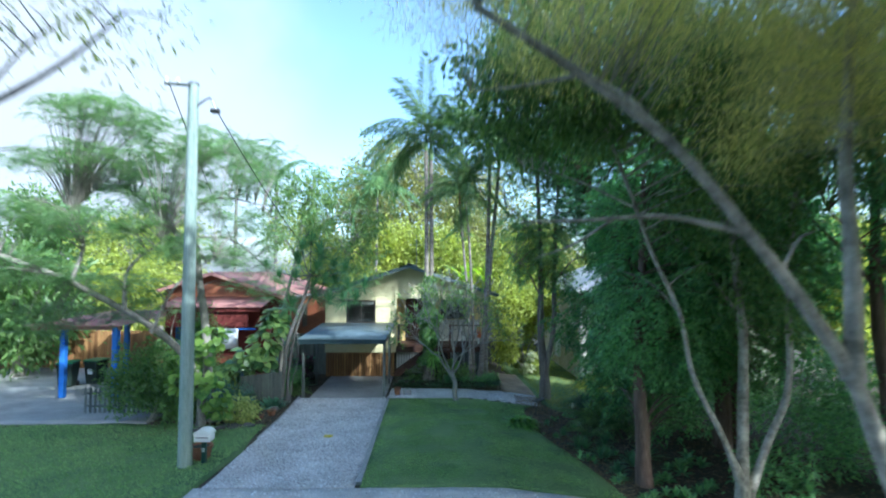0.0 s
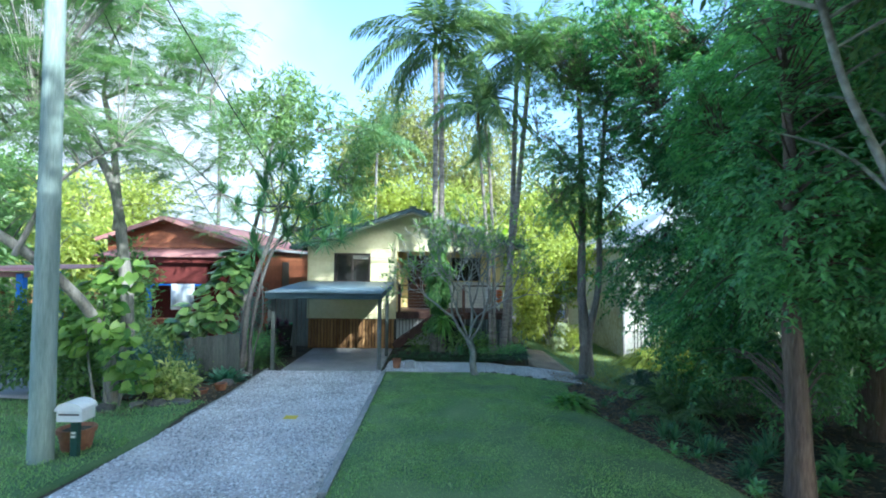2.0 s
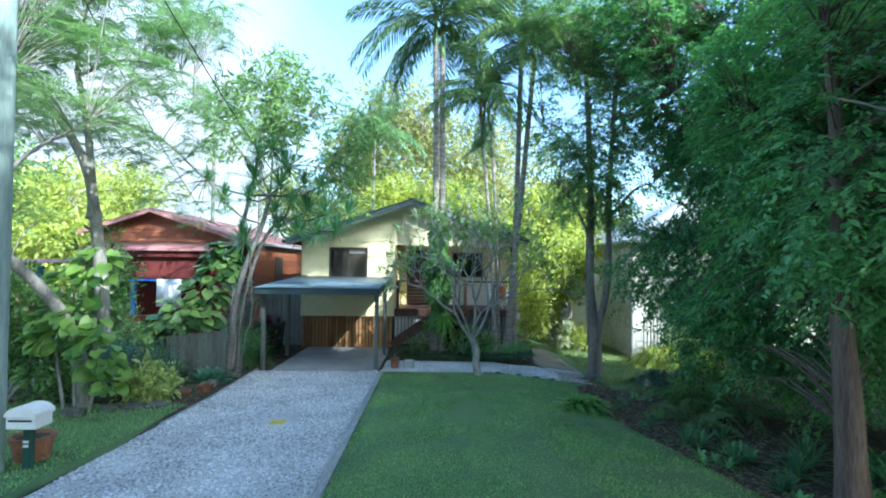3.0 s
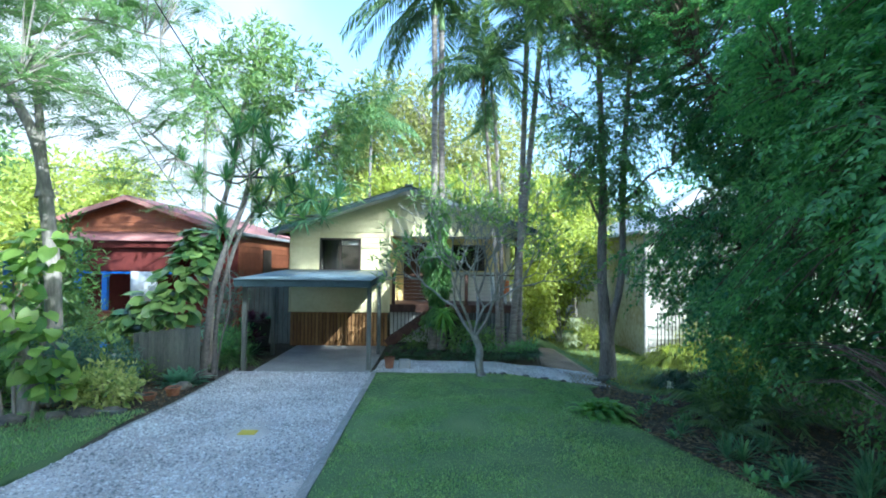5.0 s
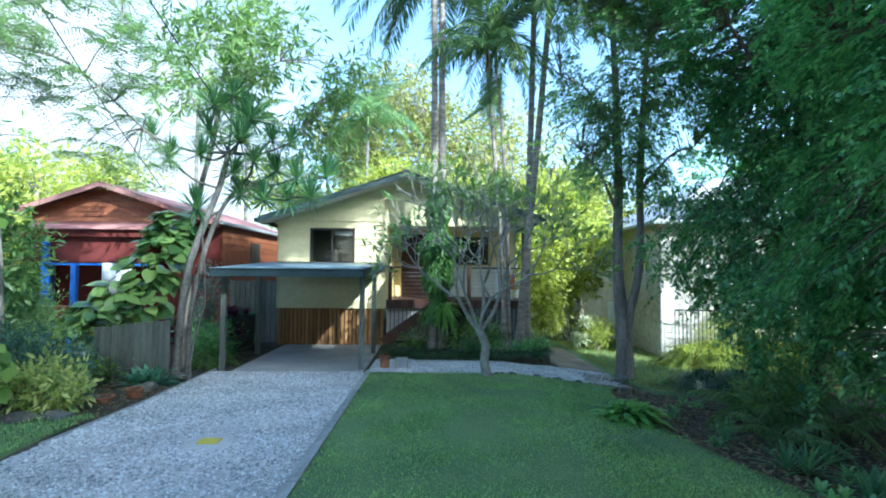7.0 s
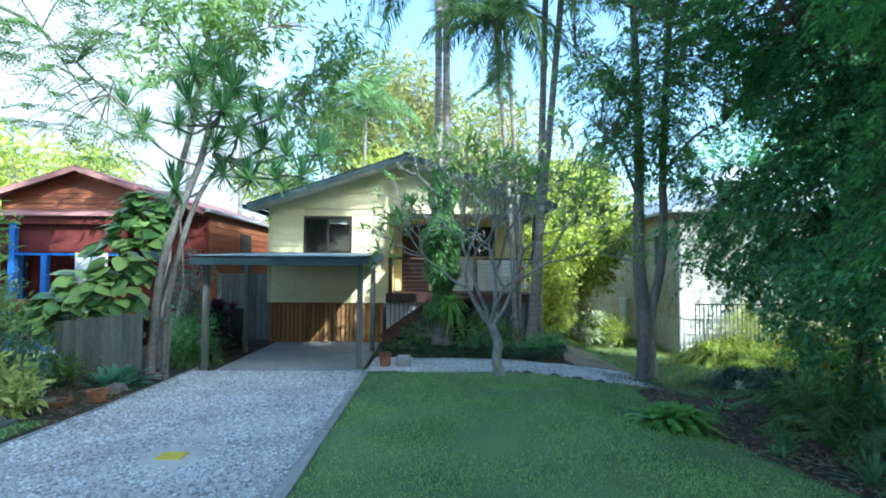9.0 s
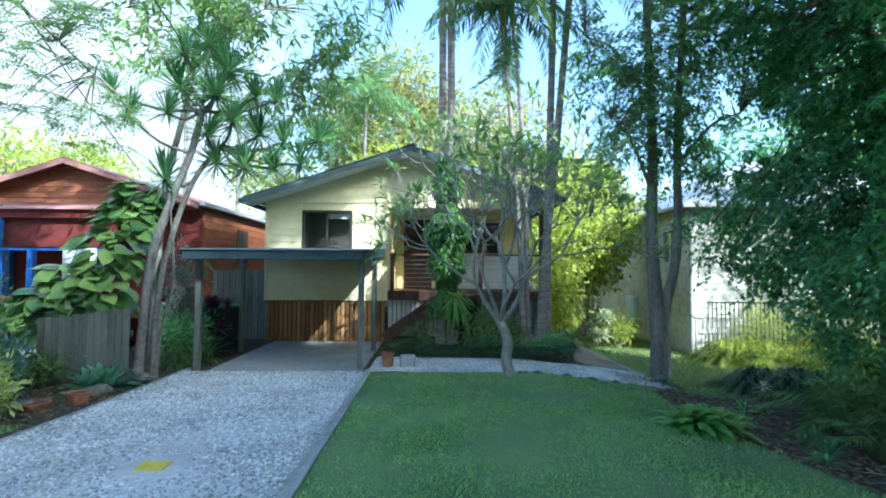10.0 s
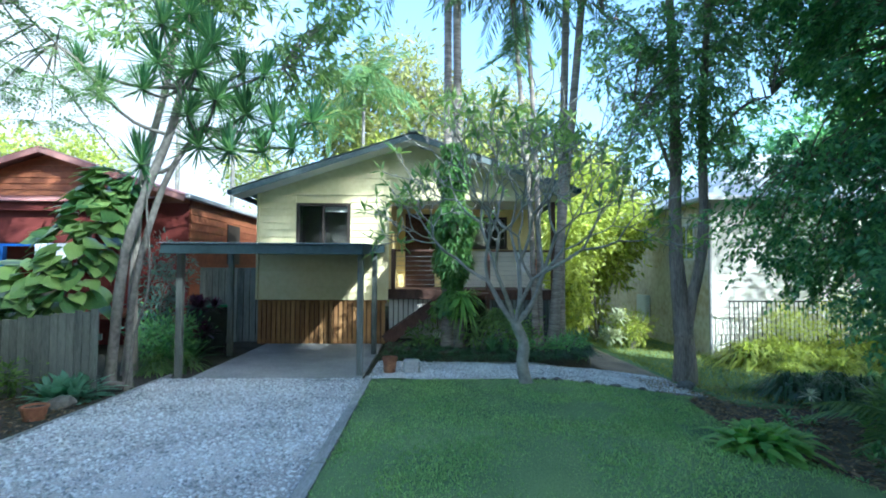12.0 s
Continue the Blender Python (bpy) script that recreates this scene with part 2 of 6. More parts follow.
# ---- mesh helpers ----
def thing(name, label, category, at=(0, 0, 0), group="", kind=""):
    e = new(name)
    e.empty_display_size = 0.2
    e.location = at
    bpy.context.view_layer.update()
    return tagged(e, label, category, group, kind)


def hang(ob, parent):
    ob.parent = parent
    if parent:
        base = parent
        shift = Vector((0, 0, 0))
        while base:
            shift += base.location
            base = base.parent
        ob.location = -shift
    return ob


def part(name, bm, mat, parent=None, label="", smooth=False):
    me = bpy.data.meshes.new(name)
    bm.normal_update()
    bm.to_mesh(me)
    bm.free()
    me.materials.append(mat)
    if smooth:
        me.polygons.foreach_set("use_smooth", [True] * len(me.polygons))
    return tagged(hang(new(name, me), parent), label)


def arrays(name, verts, faces, mat, parent=None, label="", smooth=False):
    """A mesh from an (n, 3) array of places and an (m, 3 or 4) array of corners."""
    verts, faces = np.asarray(verts, float), np.asarray(faces, int)
    k = faces.shape[1]
    me = bpy.data.meshes.new(name)
    me.vertices.add(len(verts))
    me.vertices.foreach_set("co", verts.ravel())
    me.loops.add(faces.size)
    me.loops.foreach_set("vertex_index", faces.ravel())
    me.polygons.add(len(faces))
    me.polygons.foreach_set("loop_start", np.arange(len(faces)) * k)
    me.polygons.foreach_set("loop_total", np.full(len(faces), k))
    if smooth:
        me.polygons.foreach_set("use_smooth", np.ones(len(faces), bool))
    me.update(calc_edges=True)
    me.materials.append(mat)
    return tagged(hang(new(name, me), parent), label)


def box(bm, x0, x1, y0, y1, z0, z1, m=None, bevel=0.0):
    r = bmesh.ops.create_cube(bm, size=1.0)["verts"]
    bmesh.ops.scale(bm, vec=(x1 - x0, y1 - y0, z1 - z0), verts=r)
    bmesh.ops.translate(bm, vec=((x0 + x1) / 2, (y0 + y1) / 2, (z0 + z1) / 2), verts=r)
    if bevel:
        edges = list({e for v in r for e in v.link_edges})
        out = bmesh.ops.bevel(bm, geom=edges, offset=bevel, segments=1, affect="EDGES")
        r = list({v for f in out["faces"] for v in f.verts} | {v for v in r if v.is_valid})
    if m is not None:
        bmesh.ops.transform(bm, matrix=m, verts=r)
    return r


def boxes(*dims, bevel=0.0):
    bm = bmesh.new()
    for d in dims:
        box(bm, *d, bevel=bevel)
    return bm


def beam(bm, a, b, w, h):
    """A bar of w by h from a to b."""
    a, b = Vector(a), Vector(b)
    d = b - a
    m = Matrix.Translation((a + b) / 2) @ d.to_track_quat("Y", "Z").to_matrix().to_4x4()
    return box(bm, -w / 2, w / 2, -d.length / 2, d.length / 2, -h / 2, h / 2, m)


def lathe(bm, profile, at, sides=16):
    """A turned shape; profile: radius and height, from the foot up."""
    rings = [[bm.verts.new((at[0] + r * math.cos(2 * math.pi * i / sides), at[1] + r * math.sin(2 * math.pi * i / sides), at[2] + z)) for i in range(sides)] for r, z in profile]
    for a, b in zip(rings, rings[1:]):
        for i in range(sides):
            j = (i + 1) % sides
            bm.faces.new((a[i], a[j], b[j], b[i]))
    bm.faces.new(rings[0][::-1])
    bm.faces.new(rings[-1])


def smooth_line(pts, steps):
    p = [Vector(q) for q in pts]
    p = [2 * p[0] - p[1]] + p + [2 * p[-1] - p[-2]]
    out = []
    for i in range(1, len(p) - 2):
        for k in range(steps):
            t = k / steps
            out.append(0.5 * (2 * p[i] + (p[i + 1] - p[i - 1]) * t + (2 * p[i - 1] - 5 * p[i] + 4 * p[i + 1] - p[i + 2]) * t * t + (3 * p[i] - p[i - 1] - 3 * p[i + 1] + p[i + 2]) * t ** 3))
    return out + [p[-2]]


class Tubes:
    """Gathers tapered limbs into one mesh."""

    def __init__(self):
        self.v, self.f, self.line = [], [], []

    def add(self, pts, r0, r1, sides=8, steps=4, wobble=0.0, flare=0.0):
        line = smooth_line(pts, steps) if steps > 1 else [Vector(q) for q in pts]
        n = len(line)
        for i, q in enumerate(line):
            d = (line[min(i + 1, n - 1)] - line[max(i - 1, 0)]).normalized()
            a = d.orthogonal().normalized() if i == 0 else (a - d * a.dot(d)).normalized()
            b = d.cross(a)
            t = i / (n - 1)
            r = r0 + (r1 - r0) * t + flare * max(0.0, 1 - t * 6) ** 2
            for k in range(sides):
                w = 2 * math.pi * k / sides
                rr = r * (1 + wobble * noise.noise(q * 2.3 + Vector((k * 1.7, 0, 0))))
                self.v.append(q + (a * math.cos(w) + b * math.sin(w)) * rr)
        o = len(self.v) - n * sides
        for i in range(n - 1):
            for k in range(sides):
                j = (k + 1) % sides
                self.f.append((o + i * sides + k, o + i * sides + j, o + (i + 1) * sides + j, o + (i + 1) * sides + k))
        self.line += line
        return line

    def part(self, name, mat, parent, label=""):
        return arrays(name, [tuple(q) for q in self.v], self.f, mat, parent, label, True)


def unit(a):
    return a / np.maximum(np.linalg.norm(a, axis=-1, keepdims=True), 1e-9)


def leaves(c, d, n, length, width, fold=0.15):
    """Folded pointed leaves, two faces each: places, ways, uprights (k, 3), lengths and widths (k)."""
    k = len(c)
    s = unit(np.cross(d, n))
    u = np.cross(s, d)
    L, W = np.broadcast_to(length, k)[:, None], np.broadcast_to(width, k)[:, None]
    mid = c + d * L * 0.45
    v = np.stack([c, mid + s * W * 0.5 + u * W * fold, c + d * L - u * L * 0.08, mid - s * W * 0.5 + u * W * fold], 1).reshape(-1, 3)
    i = np.arange(k)[:, None] * 4
    return v, np.concatenate([i + (0, 1, 2), i + (0, 2, 3)], 1).reshape(-1, 3)


def clump_leaves(rng, pts, per, spread, length, width, droop=0.4, flat=0.6, out=None):
    """Leaves scattered round twig ends. flat: how far the blades lie level; out: the crown's middle, from which they turn away."""
    c = np.repeat(pts, per, 0)
    off = rng.normal(size=c.shape) * spread
    c = c + off
    d = unit(off) * 0.8 + rng.normal(size=c.shape) * 0.6
    d[:, 2] -= droop
    if out is not None:
        d += 0.4 * unit(c - np.asarray(out))
    d = unit(d)
    n = rng.normal(size=c.shape) * (1 - flat)
    n[:, 2] += flat
    n += np.repeat(rng.normal(size=pts.shape) * 0.3, per, 0)
    size = rng.uniform(0.5, 1.25, len(c))
    return leaves(c, d, unit(n), length * size, width * size)


def spray_leaves(rng, pts, mid, sprays, per, reach, length, width, droop=0.5):
    """Drooping sprays of leaves set along thin twigs that arch away from the crown's middle."""
    c = np.repeat(pts, sprays, 0) + rng.normal(size=(len(pts) * sprays, 3)) * reach * 0.4
    o = unit(c - np.asarray(mid)) + rng.normal(size=c.shape) * 0.55
    o[:, 2] = o[:, 2] * 0.4 + 0.1
    o = unit(o)
    z = np.array((0.0, 0.0, 1.0))
    side = unit(np.cross(o, z))
    out = []
    for j in range(per):
        t = (j + 0.5) / per
        q = c + o * reach * (t - 0.3) - z * (droop * reach * t * t) + rng.normal(size=c.shape) * 0.025
        turn = unit(o * 0.6 - z * (0.35 + 0.5 * t) + side * (0.9 if j % 2 else -0.9) + rng.normal(size=c.shape) * 0.25)
        up = unit(z + o * 0.35 + rng.normal(size=c.shape) * 0.3)
        size = rng.uniform(0.7, 1.2, len(c)) * (1.1 - 0.4 * t)
        out.append(leaves(q, turn, up, length * size, width * size))
    return join_leaves(*out)


def open_gaps(pts, scale=0.75, limit=-0.12):
    """Takes away twig ends where a slow noise is low, so that the crown falls into clumps."""
    return pts[[noise.noise(Vector(q) * scale + Vector((7, 3, 1))) > limit for q in pts]]


def crown_points(rng, ells, count, shell=0.45, rough=0.35):
    """Twig ends in a group of rounded masses (cx, cy, cz, rx, ry, rz) with a lumpy outline."""
    vol = np.array([e[3] * e[4] * e[5] for e in ells])
    pick = rng.choice(len(ells), count, p=vol / vol.sum())
    e = np.array(ells)[pick]
    d = unit(rng.normal(size=(count, 3)))
    r = rng.uniform(shell ** 3, 1.0, count) ** (1 / 3)
    lump = np.array([noise.noise(Vector(q) * 2.2 + Vector((j * 3.1, 0, 0))) for q, j in zip(d, pick)])
    return e[:, :3] + d * e[:, 3:] * (r * (1 + rough * lump))[:, None]


def twigs(tubes, pts, start, radius=0.012, sag=0.1):
    """Thin twigs from the limbs' points to the twig ends."""
    s = np.array([tuple(q) for q in start])
    for q in pts:
        a = s[np.argmin(((s - q) ** 2).sum(1) + 0.6 * np.maximum(0, s[:, 2] - q[2]) ** 2)]
        m = (a + q) / 2 + (0, 0, sag * np.linalg.norm(q - a))
        tubes.add([a, m, q], radius * 1.6, radius * 0.5, 4, 2)


def join_leaves(*sets):
    v, f, o = [], [], 0
    for a, b in sets:
        v.append(a)
        f.append(b + o)
        o += len(a)
    return np.concatenate(v), np.concatenate(f)


# ---- the lie of the land ----
def clamp(v, a, b):
    return max(a, min(b, v))


def lie(x, y):
    """Ground height: the block falls gently from the street to the house and to the one side."""
    fall = clamp(x - 0.7, 0, 3.3)
    return 0.03 * clamp(20.3 - y, 0, 10) - 0.13 * fall - 0.05 * clamp(y - 20.3, 0, 2.3) * clamp((x + 2) / 3, 0, 1)


def sheet(name, left, right, y0, y1, nx, ny, lift, mat, label, category, rough=0.0):
    """A strip of ground cover between two edge lines, with a turned-down rim."""
    v, f = [], []
    for j in range(-1, ny + 2):
        y = y0 + (y1 - y0) * clamp(j, 0, ny) / ny
        for i in range(-1, nx + 2):
            x = left(y) + (right(y) - left(y)) * clamp(i, 0, nx) / nx
            rim = i in (-1, nx + 1) or j in (-1, ny + 1)
            z = lie(x, y) + (-0.06 if rim else lift + rough * noise.noise(Vector((x * 1.3, y * 1.3, 5))))
            v.append((x, y, z))
    w = nx + 3
    for j in range(ny + 2):
        for i in range(nx + 2):
            f.append((j * w + i, j * w + i + 1, (j + 1) * w + i + 1, (j + 1) * w + i))
    ob = arrays(name, v, f, mat, None, label, True)
    return tagged(ob, label, category, "", "structure")


def along(points):
    """A line x(y) through given places."""
    ys, xs = [q[0] for q in points], [q[1] for q in points]
    return lambda y: float(np.interp(y, ys, xs))


# ---- ground ----
def build_ground():
    xs = np.concatenate([[-900, -300, -120, -60, -36], np.linspace(-26, 20, 93), [30, 60, 120, 300, 900]])
    ys = np.concatenate([[-900, -300, -100, -40, -15], np.linspace(-4, 40, 89), [50, 80, 150, 300, 900]])
    v = [(x, y, lie(x, y) + 0.02 * noise.noise(Vector((x * 0.9, y * 0.9, 0)))) for y in ys for x in xs]
    w = len(xs)
    f = [(j * w + i, j * w + i + 1, (j + 1) * w + i + 1, (j + 1) * w + i) for j in range(len(ys) - 1) for i in range(w - 1)]
    tagged(arrays("ground", v, f, M_SOIL, None, "", True), "dark garden soil strewn with leaf litter", "ground", "", "structure")


drive_l, drive_r = along([(9, -5.3), (12, -5.2), (17, -5.27), (20.3, -5.5)]), along([(9, -2.19), (20.3, -2.36)])
lawn_l, lawn_r = along([(9, -2.07), (21, -2.25)]), along([(9, 3.6), (12, 3.3), (14, 2.95), (16, 2.4), (18, 2.2), (19.5, 2.5), (20.1, 2.9)])
build_ground()
sheet("driveway", drive_l, drive_r, 11.76, 20.1, 12, 40, 0.035, M_GRAVEL, "crushed white gravel driveway leading to the carport", "driveway", 0.015)
sheet("verge", lambda y: -5.36, lambda y: 4.0, 7.0, 11.74, 40, 18, 0.036, M_GRAVEL, "pale gravel verge along the street", "verge", 0.015)
sheet("lawn", lawn_l, lawn_r, 11.75, 20.0, 24, 40, 0.045, M_TURF, "shaded green front lawn, short mown", "lawn", 0.025)
sheet("lawn_side", along([(11, -16.0), (15, -15.0), (16.6, -12.0)]), along([(7, -5.4), (11, -5.38), (14, -5.28), (16.6, -5.6)]), 7.2, 16.6, 40, 40, 0.03, M_TURF, "patchy green grass beside the driveway", "lawn", 0.03)
sheet("dirt_yard", lambda y: -20.0, lambda y: -9.0, 16.65, 26.0, 16, 20, 0.03, M_CONCRETE, "grey bare earth and old concrete yard", "yard", 0.03)
sheet("lawn_back", along([(20.0, 3.6), (24, 2.9), (34, 2.8)]), lambda y: 13.0, 20.0, 34.0, 30, 30, 0.03, M_TURF, "sunlit patchy grass by the neighbouring house", "lawn", 0.03)
strip_l = along([(20.03, -2.3), (21.6, -2.3), (21.75, 0.0), (21.9, 1.4), (22.3, 1.9)])
strip_r = along([(20.03, 2.3), (21.0, 2.4), (22.3, 2.5)])
sheet("garden_path", strip_l, strip_r, 20.03, 22.3, 20, 12, 0.05, M_GRAVEL, "white gravel path between lawn and garden bed", "path", 0.012)
sheet("earth_path", along([(20.05, 2.32), (22.3, 2.52), (22.35, 2.1), (26.5, 2.3)]), along([(20.05, 3.0), (22.4, 3.45), (26.5, 3.3)]), 20.05, 26.5, 8, 26, 0.045, M_EARTH, "trodden pale earth path round the house end", "path", 0.02)

slab = boxes((-5.12, -2.42, 20.12, 23.98, -0.12, 0.045), bevel=0.012)
tagged(part("carport_slab", slab, M_CONCRETE), "smooth grey concrete carport slab", "slab", "", "structure")


def stones(name, count, pick, size, label, lift, seed):
    """Loose angular stones, eight faces each."""
    rng = np.random.default_rng(seed)
    octa = np.array([(1, 0, 0), (-1, 0, 0), (0, 1, 0), (0, -1, 0), (0, 0, 0.6), (0, 0, -0.6)])
    tri = np.array([(0, 2, 4), (2, 1, 4), (1, 3, 4), (3, 0, 4), (2, 0, 5), (1, 2, 5), (3, 1, 5), (0, 3, 5)])
    pl = np.array([pick(rng) for _ in range(count)])
    z = np.array([lie(x, y) for x, y in pl]) + lift
    s = rng.uniform(0.45, 1.0, count) ** 1.5 * size
    v = octa[None] * rng.uniform(0.6, 1.3, (count, 6, 1)) * s[:, None, None]
    a = rng.uniform(0, 6.28, count)
    c, sn = np.cos(a)[:, None], np.sin(a)[:, None]
    v = np.stack([v[..., 0] * c - v[..., 1] * sn, v[..., 0] * sn + v[..., 1] * c, v[..., 2]], -1)
    v += np.concatenate([pl, z[:, None]], 1)[:, None]
    f = tri[None] + 6 * np.arange(count)[:, None, None]
    tagged(arrays(name, v.reshape(-1, 3), f.reshape(-1, 3), M_STONE), label, "gravel", "", "stuff")


def on_drive(rng):
    y = 11.76 + 8.32 * rng.uniform()
    return drive_l(y) + (drive_r(y) - drive_l(y)) * rng.uniform(), y


def on_path(rng):
    y = 20.05 + 2.2 * rng.uniform() ** 1.3
    x = strip_l(y) + (strip_r(y) - strip_l(y)) * rng.uniform()
    return x + (0.9 * rng.uniform() if x > 2.0 else 0.0), y


stones("gravel", 26000, on_drive, 0.026, "loose white crushed stones covering the driveway", 0.04, 1)
stones("gravel", 9000, on_path, 0.024, "loose white stones on the garden path", 0.055, 2)
stones("gravel", 5000, lambda r: (r.uniform(-5.3, 3.9), r.uniform(9.5, 11.74)), 0.026, "loose pale stones along the street verge", 0.04, 3)


def grass(name, count, pick, height, label, seed, lift=0.03, mat=M_BLADE):
    rng = np.random.default_rng(seed)
    pl = np.array([pick(rng) for _ in range(count)])
    keep = np.array([noise.noise(Vector((x * 0.7, y * 0.7, 2))) + 0.35 * noise.noise(Vector((x * 3, y * 3, 4))) for x, y in pl]) > rng.uniform(-1.1, -0.1, count)
    pl = pl[keep]
    z = np.array([lie(x, y) for x, y in pl]) + lift
    c = np.concatenate([pl, z[:, None]], 1)
    d = rng.normal(size=c.shape) * 0.55
    d[:, 2] = 1
    h = height * rng.uniform(0.5, 1.3, len(c))
    v, f = leaves(c, unit(d), unit(rng.normal(size=c.shape)), h, 0.011)
    tagged(arrays(name, v, f, mat), label, "grass", "", "stuff")


def in_lawn(rng):
    y = 11.8 + 8.15 * rng.uniform()
    return lawn_l(y) + (lawn_r(y) - lawn_l(y)) * rng.uniform(), y


grass("grass", 84000, in_lawn, 0.04, "short mown lawn grass blades", 5)
grass("grass", 34000, lambda r: (r.uniform(-13, -5.42), r.uniform(9.5, 16.4)), 0.07, "uneven grass blades beside the drive", 6)
grass("grass", 16000, lambda r: (r.uniform(3.6, 9), r.uniform(20.2, 30)), 0.10, "long yellowed grass by the neighbouring wall", 7, 0.03, M_BLADE_DRY)


def litter(count, pick, label, seed):
    rng = np.random.default_rng(seed)
    pl = np.array([pick(rng) for _ in range(count)])
    c = np.concatenate([pl, np.array([[lie(x, y) + 0.03] for x, y in pl])], 1)
    d = rng.normal(size=c.shape)
    d[:, 2] *= 0.15
    n = rng.normal(size=c.shape) * 0.3
    n[:, 2] += 1
    v, f = leaves(c, unit(d), unit(n), rng.uniform(0.05, 0.13, count), rng.uniform(0.015, 0.045, count))
    tagged(arrays("leaf_litter", v, f, M_DEAD), label, "leaves", "", "stuff")


M_DEAD = L_DEADLEAF


def in_bed(r):
    y = r.uniform(11.5, 22)
    return lawn_r(min(y, 20.0)) + r.uniform(0.0, 1.0) ** 1.4 * 6.0, y


litter(9000, in_bed, "dry brown leaves lying under the trees", 8)
litter(1800, lambda r: (r.uniform(-9, -5.4), r.uniform(15.3, 18.8)), "dry leaves along the garden edge", 9)

# timber edging between the drive and the lawn
edging = thing("timber_edging", "weathered grey timber edging between drive and lawn", "edging", (-2.29, 16, 0.1), kind="structure")
for k in range(4):
    ya, yb = 12.0 + 2.06 * k, 12.0 + 2.06 * k + 2.04
    bm = bmesh.new()
    beam(bm, (drive_r(ya) + 0.06, ya, lie(-2, ya) + 0.0), (drive_r(yb) + 0.06, yb, lie(-2, yb) + 0.0), 0.105, 0.12)
    part("sleeper", bm, M_SLEEPER, edging)
edge_l = thing("drive_edging", "dark weathered timber edging strip beside the garden", "edging", (-5.5, 18, 0.1), kind="structure")
for k in range(3):
    ya, yb = 15.2 + 1.75 * k, 15.2 + 1.75 * k + 1.73
    bm = bmesh.new()
    beam(bm, (drive_l(ya) - 0.04, ya, lie(-5, ya) + 0.0), (drive_l(yb) - 0.04, yb, lie(-5, yb) + 0.0), 0.04, 0.09)
    part("board", bm, M_SLEEPER, edge_l)

# access cover in the drive
cover = thing("access_cover", "round concrete access cover with a yellow lid in the gravel", "cover", (-3.44, 15.24, 0.195))
bm = bmesh.new()
lathe(bm, [(0.28, -0.06), (0.28, 0.004), (0.26, 0.012)], (-3.44, 15.24, 0.195), 28)
part("ring", bm, M_GRAVEL, cover)
part("lid", boxes((-3.56, -3.33, 15.15, 15.33, 0.195, 0.221), bevel=0.006), M_YELLOWP, cover, "worn yellow lid")


def rock(at, size, seed, label="dark garden edging rock"):
    bm = bmesh.new()
    bmesh.ops.create_icosphere(bm, subdivisions=2, radius=1.0)
    for v in bm.verts:
        k = 1 + 0.35 * noise.noise(v.co * 1.4 + Vector((seed * 3.7, 0, 0)))
        v.co = Vector((v.co.x * size * k * 1.3, v.co.y * size * k, v.co.z * size * k * 0.75))
        v.co += Vector(at)
    return tagged(part("rock", bm, M_ROCK, None, "", False), label, "rock", "edging rocks")


for k in range(15):
    x = 0.35 + 0.19 * k + 0.09 * math.sin(k * 5.3)
    rock((x, 19.98 + 0.06 * math.sin(k * 2.1), lie(x, 20) + 0.04), 0.045 + 0.022 * math.sin(k * 3.7), k)
for k, (x, y, s) in enumerate([(-6.3, 16.15, 0.15), (-5.95, 16.35, 0.12), (-6.6, 16.0, 0.12), (-6.15, 17.4, 0.1), (-5.8, 18.3, 0.12), (-7.0, 15.7, 0.16), (-5.75, 19.3, 0.11), (3.35, 21.3, 0.12), (3.15, 20.9, 0.1), (3.55, 21.6, 0.1)]):
    rock((x, y, lie(x, y) + 0.05), s, k + 30)


# ---- the cream house ----
RX, RZ, EX, EZ, SLOPE = -1.75, 4.85, 4.04, 3.53, 0.327


def roof_z(x):
    return RZ - SLOPE * abs(x - RX)


def wall_boards(wall, x0, x1, z0, z1, y, mat, pitch=0.165, top=None, name="weatherboard"):
    """Lapped boards, each a piece of its own; top: the roof line that cuts them."""
    n = int(round((z1 - z0) / pitch))
    h = (z1 - z0) / n
    for k in range(n):
        za, zb = z0 + k * h, z0 + (k + 1) * h
        xa0, xa1, xb0, xb1 = x0, x1, x0, x1
        if top:
            xa0, xa1 = top(za, x0, x1)
            xb0, xb1 = top(zb, x0, x1)
            if xa1 - xa0 < 0.1:
                continue
        bm = bmesh.new()
        front = [bm.verts.new(c) for c in ((xa0, y - 0.035, za), (xa1, y - 0.035, za), (xb1, y - 0.012, zb), (xb0, y - 0.012, zb))]
        back = [bm.verts.new(c) for c in ((xa0, y, za), (xa1, y, za), (xb1, y, zb), (xb0, y, zb))]
        bm.faces.new(front)
        bm.faces.new(back[::-1])
        for i in range(4):
            j = (i + 1) % 4
            bm.faces.new((front[j], front[i], back[i], back[j]))
        part(name, bm, mat, wall)


def cut_gable(z, x0, x1):
    half = max(0.0, (RZ - 0.1 - z) / SLOPE)
    return max(x0, RX - half), min(x1, RX + half)


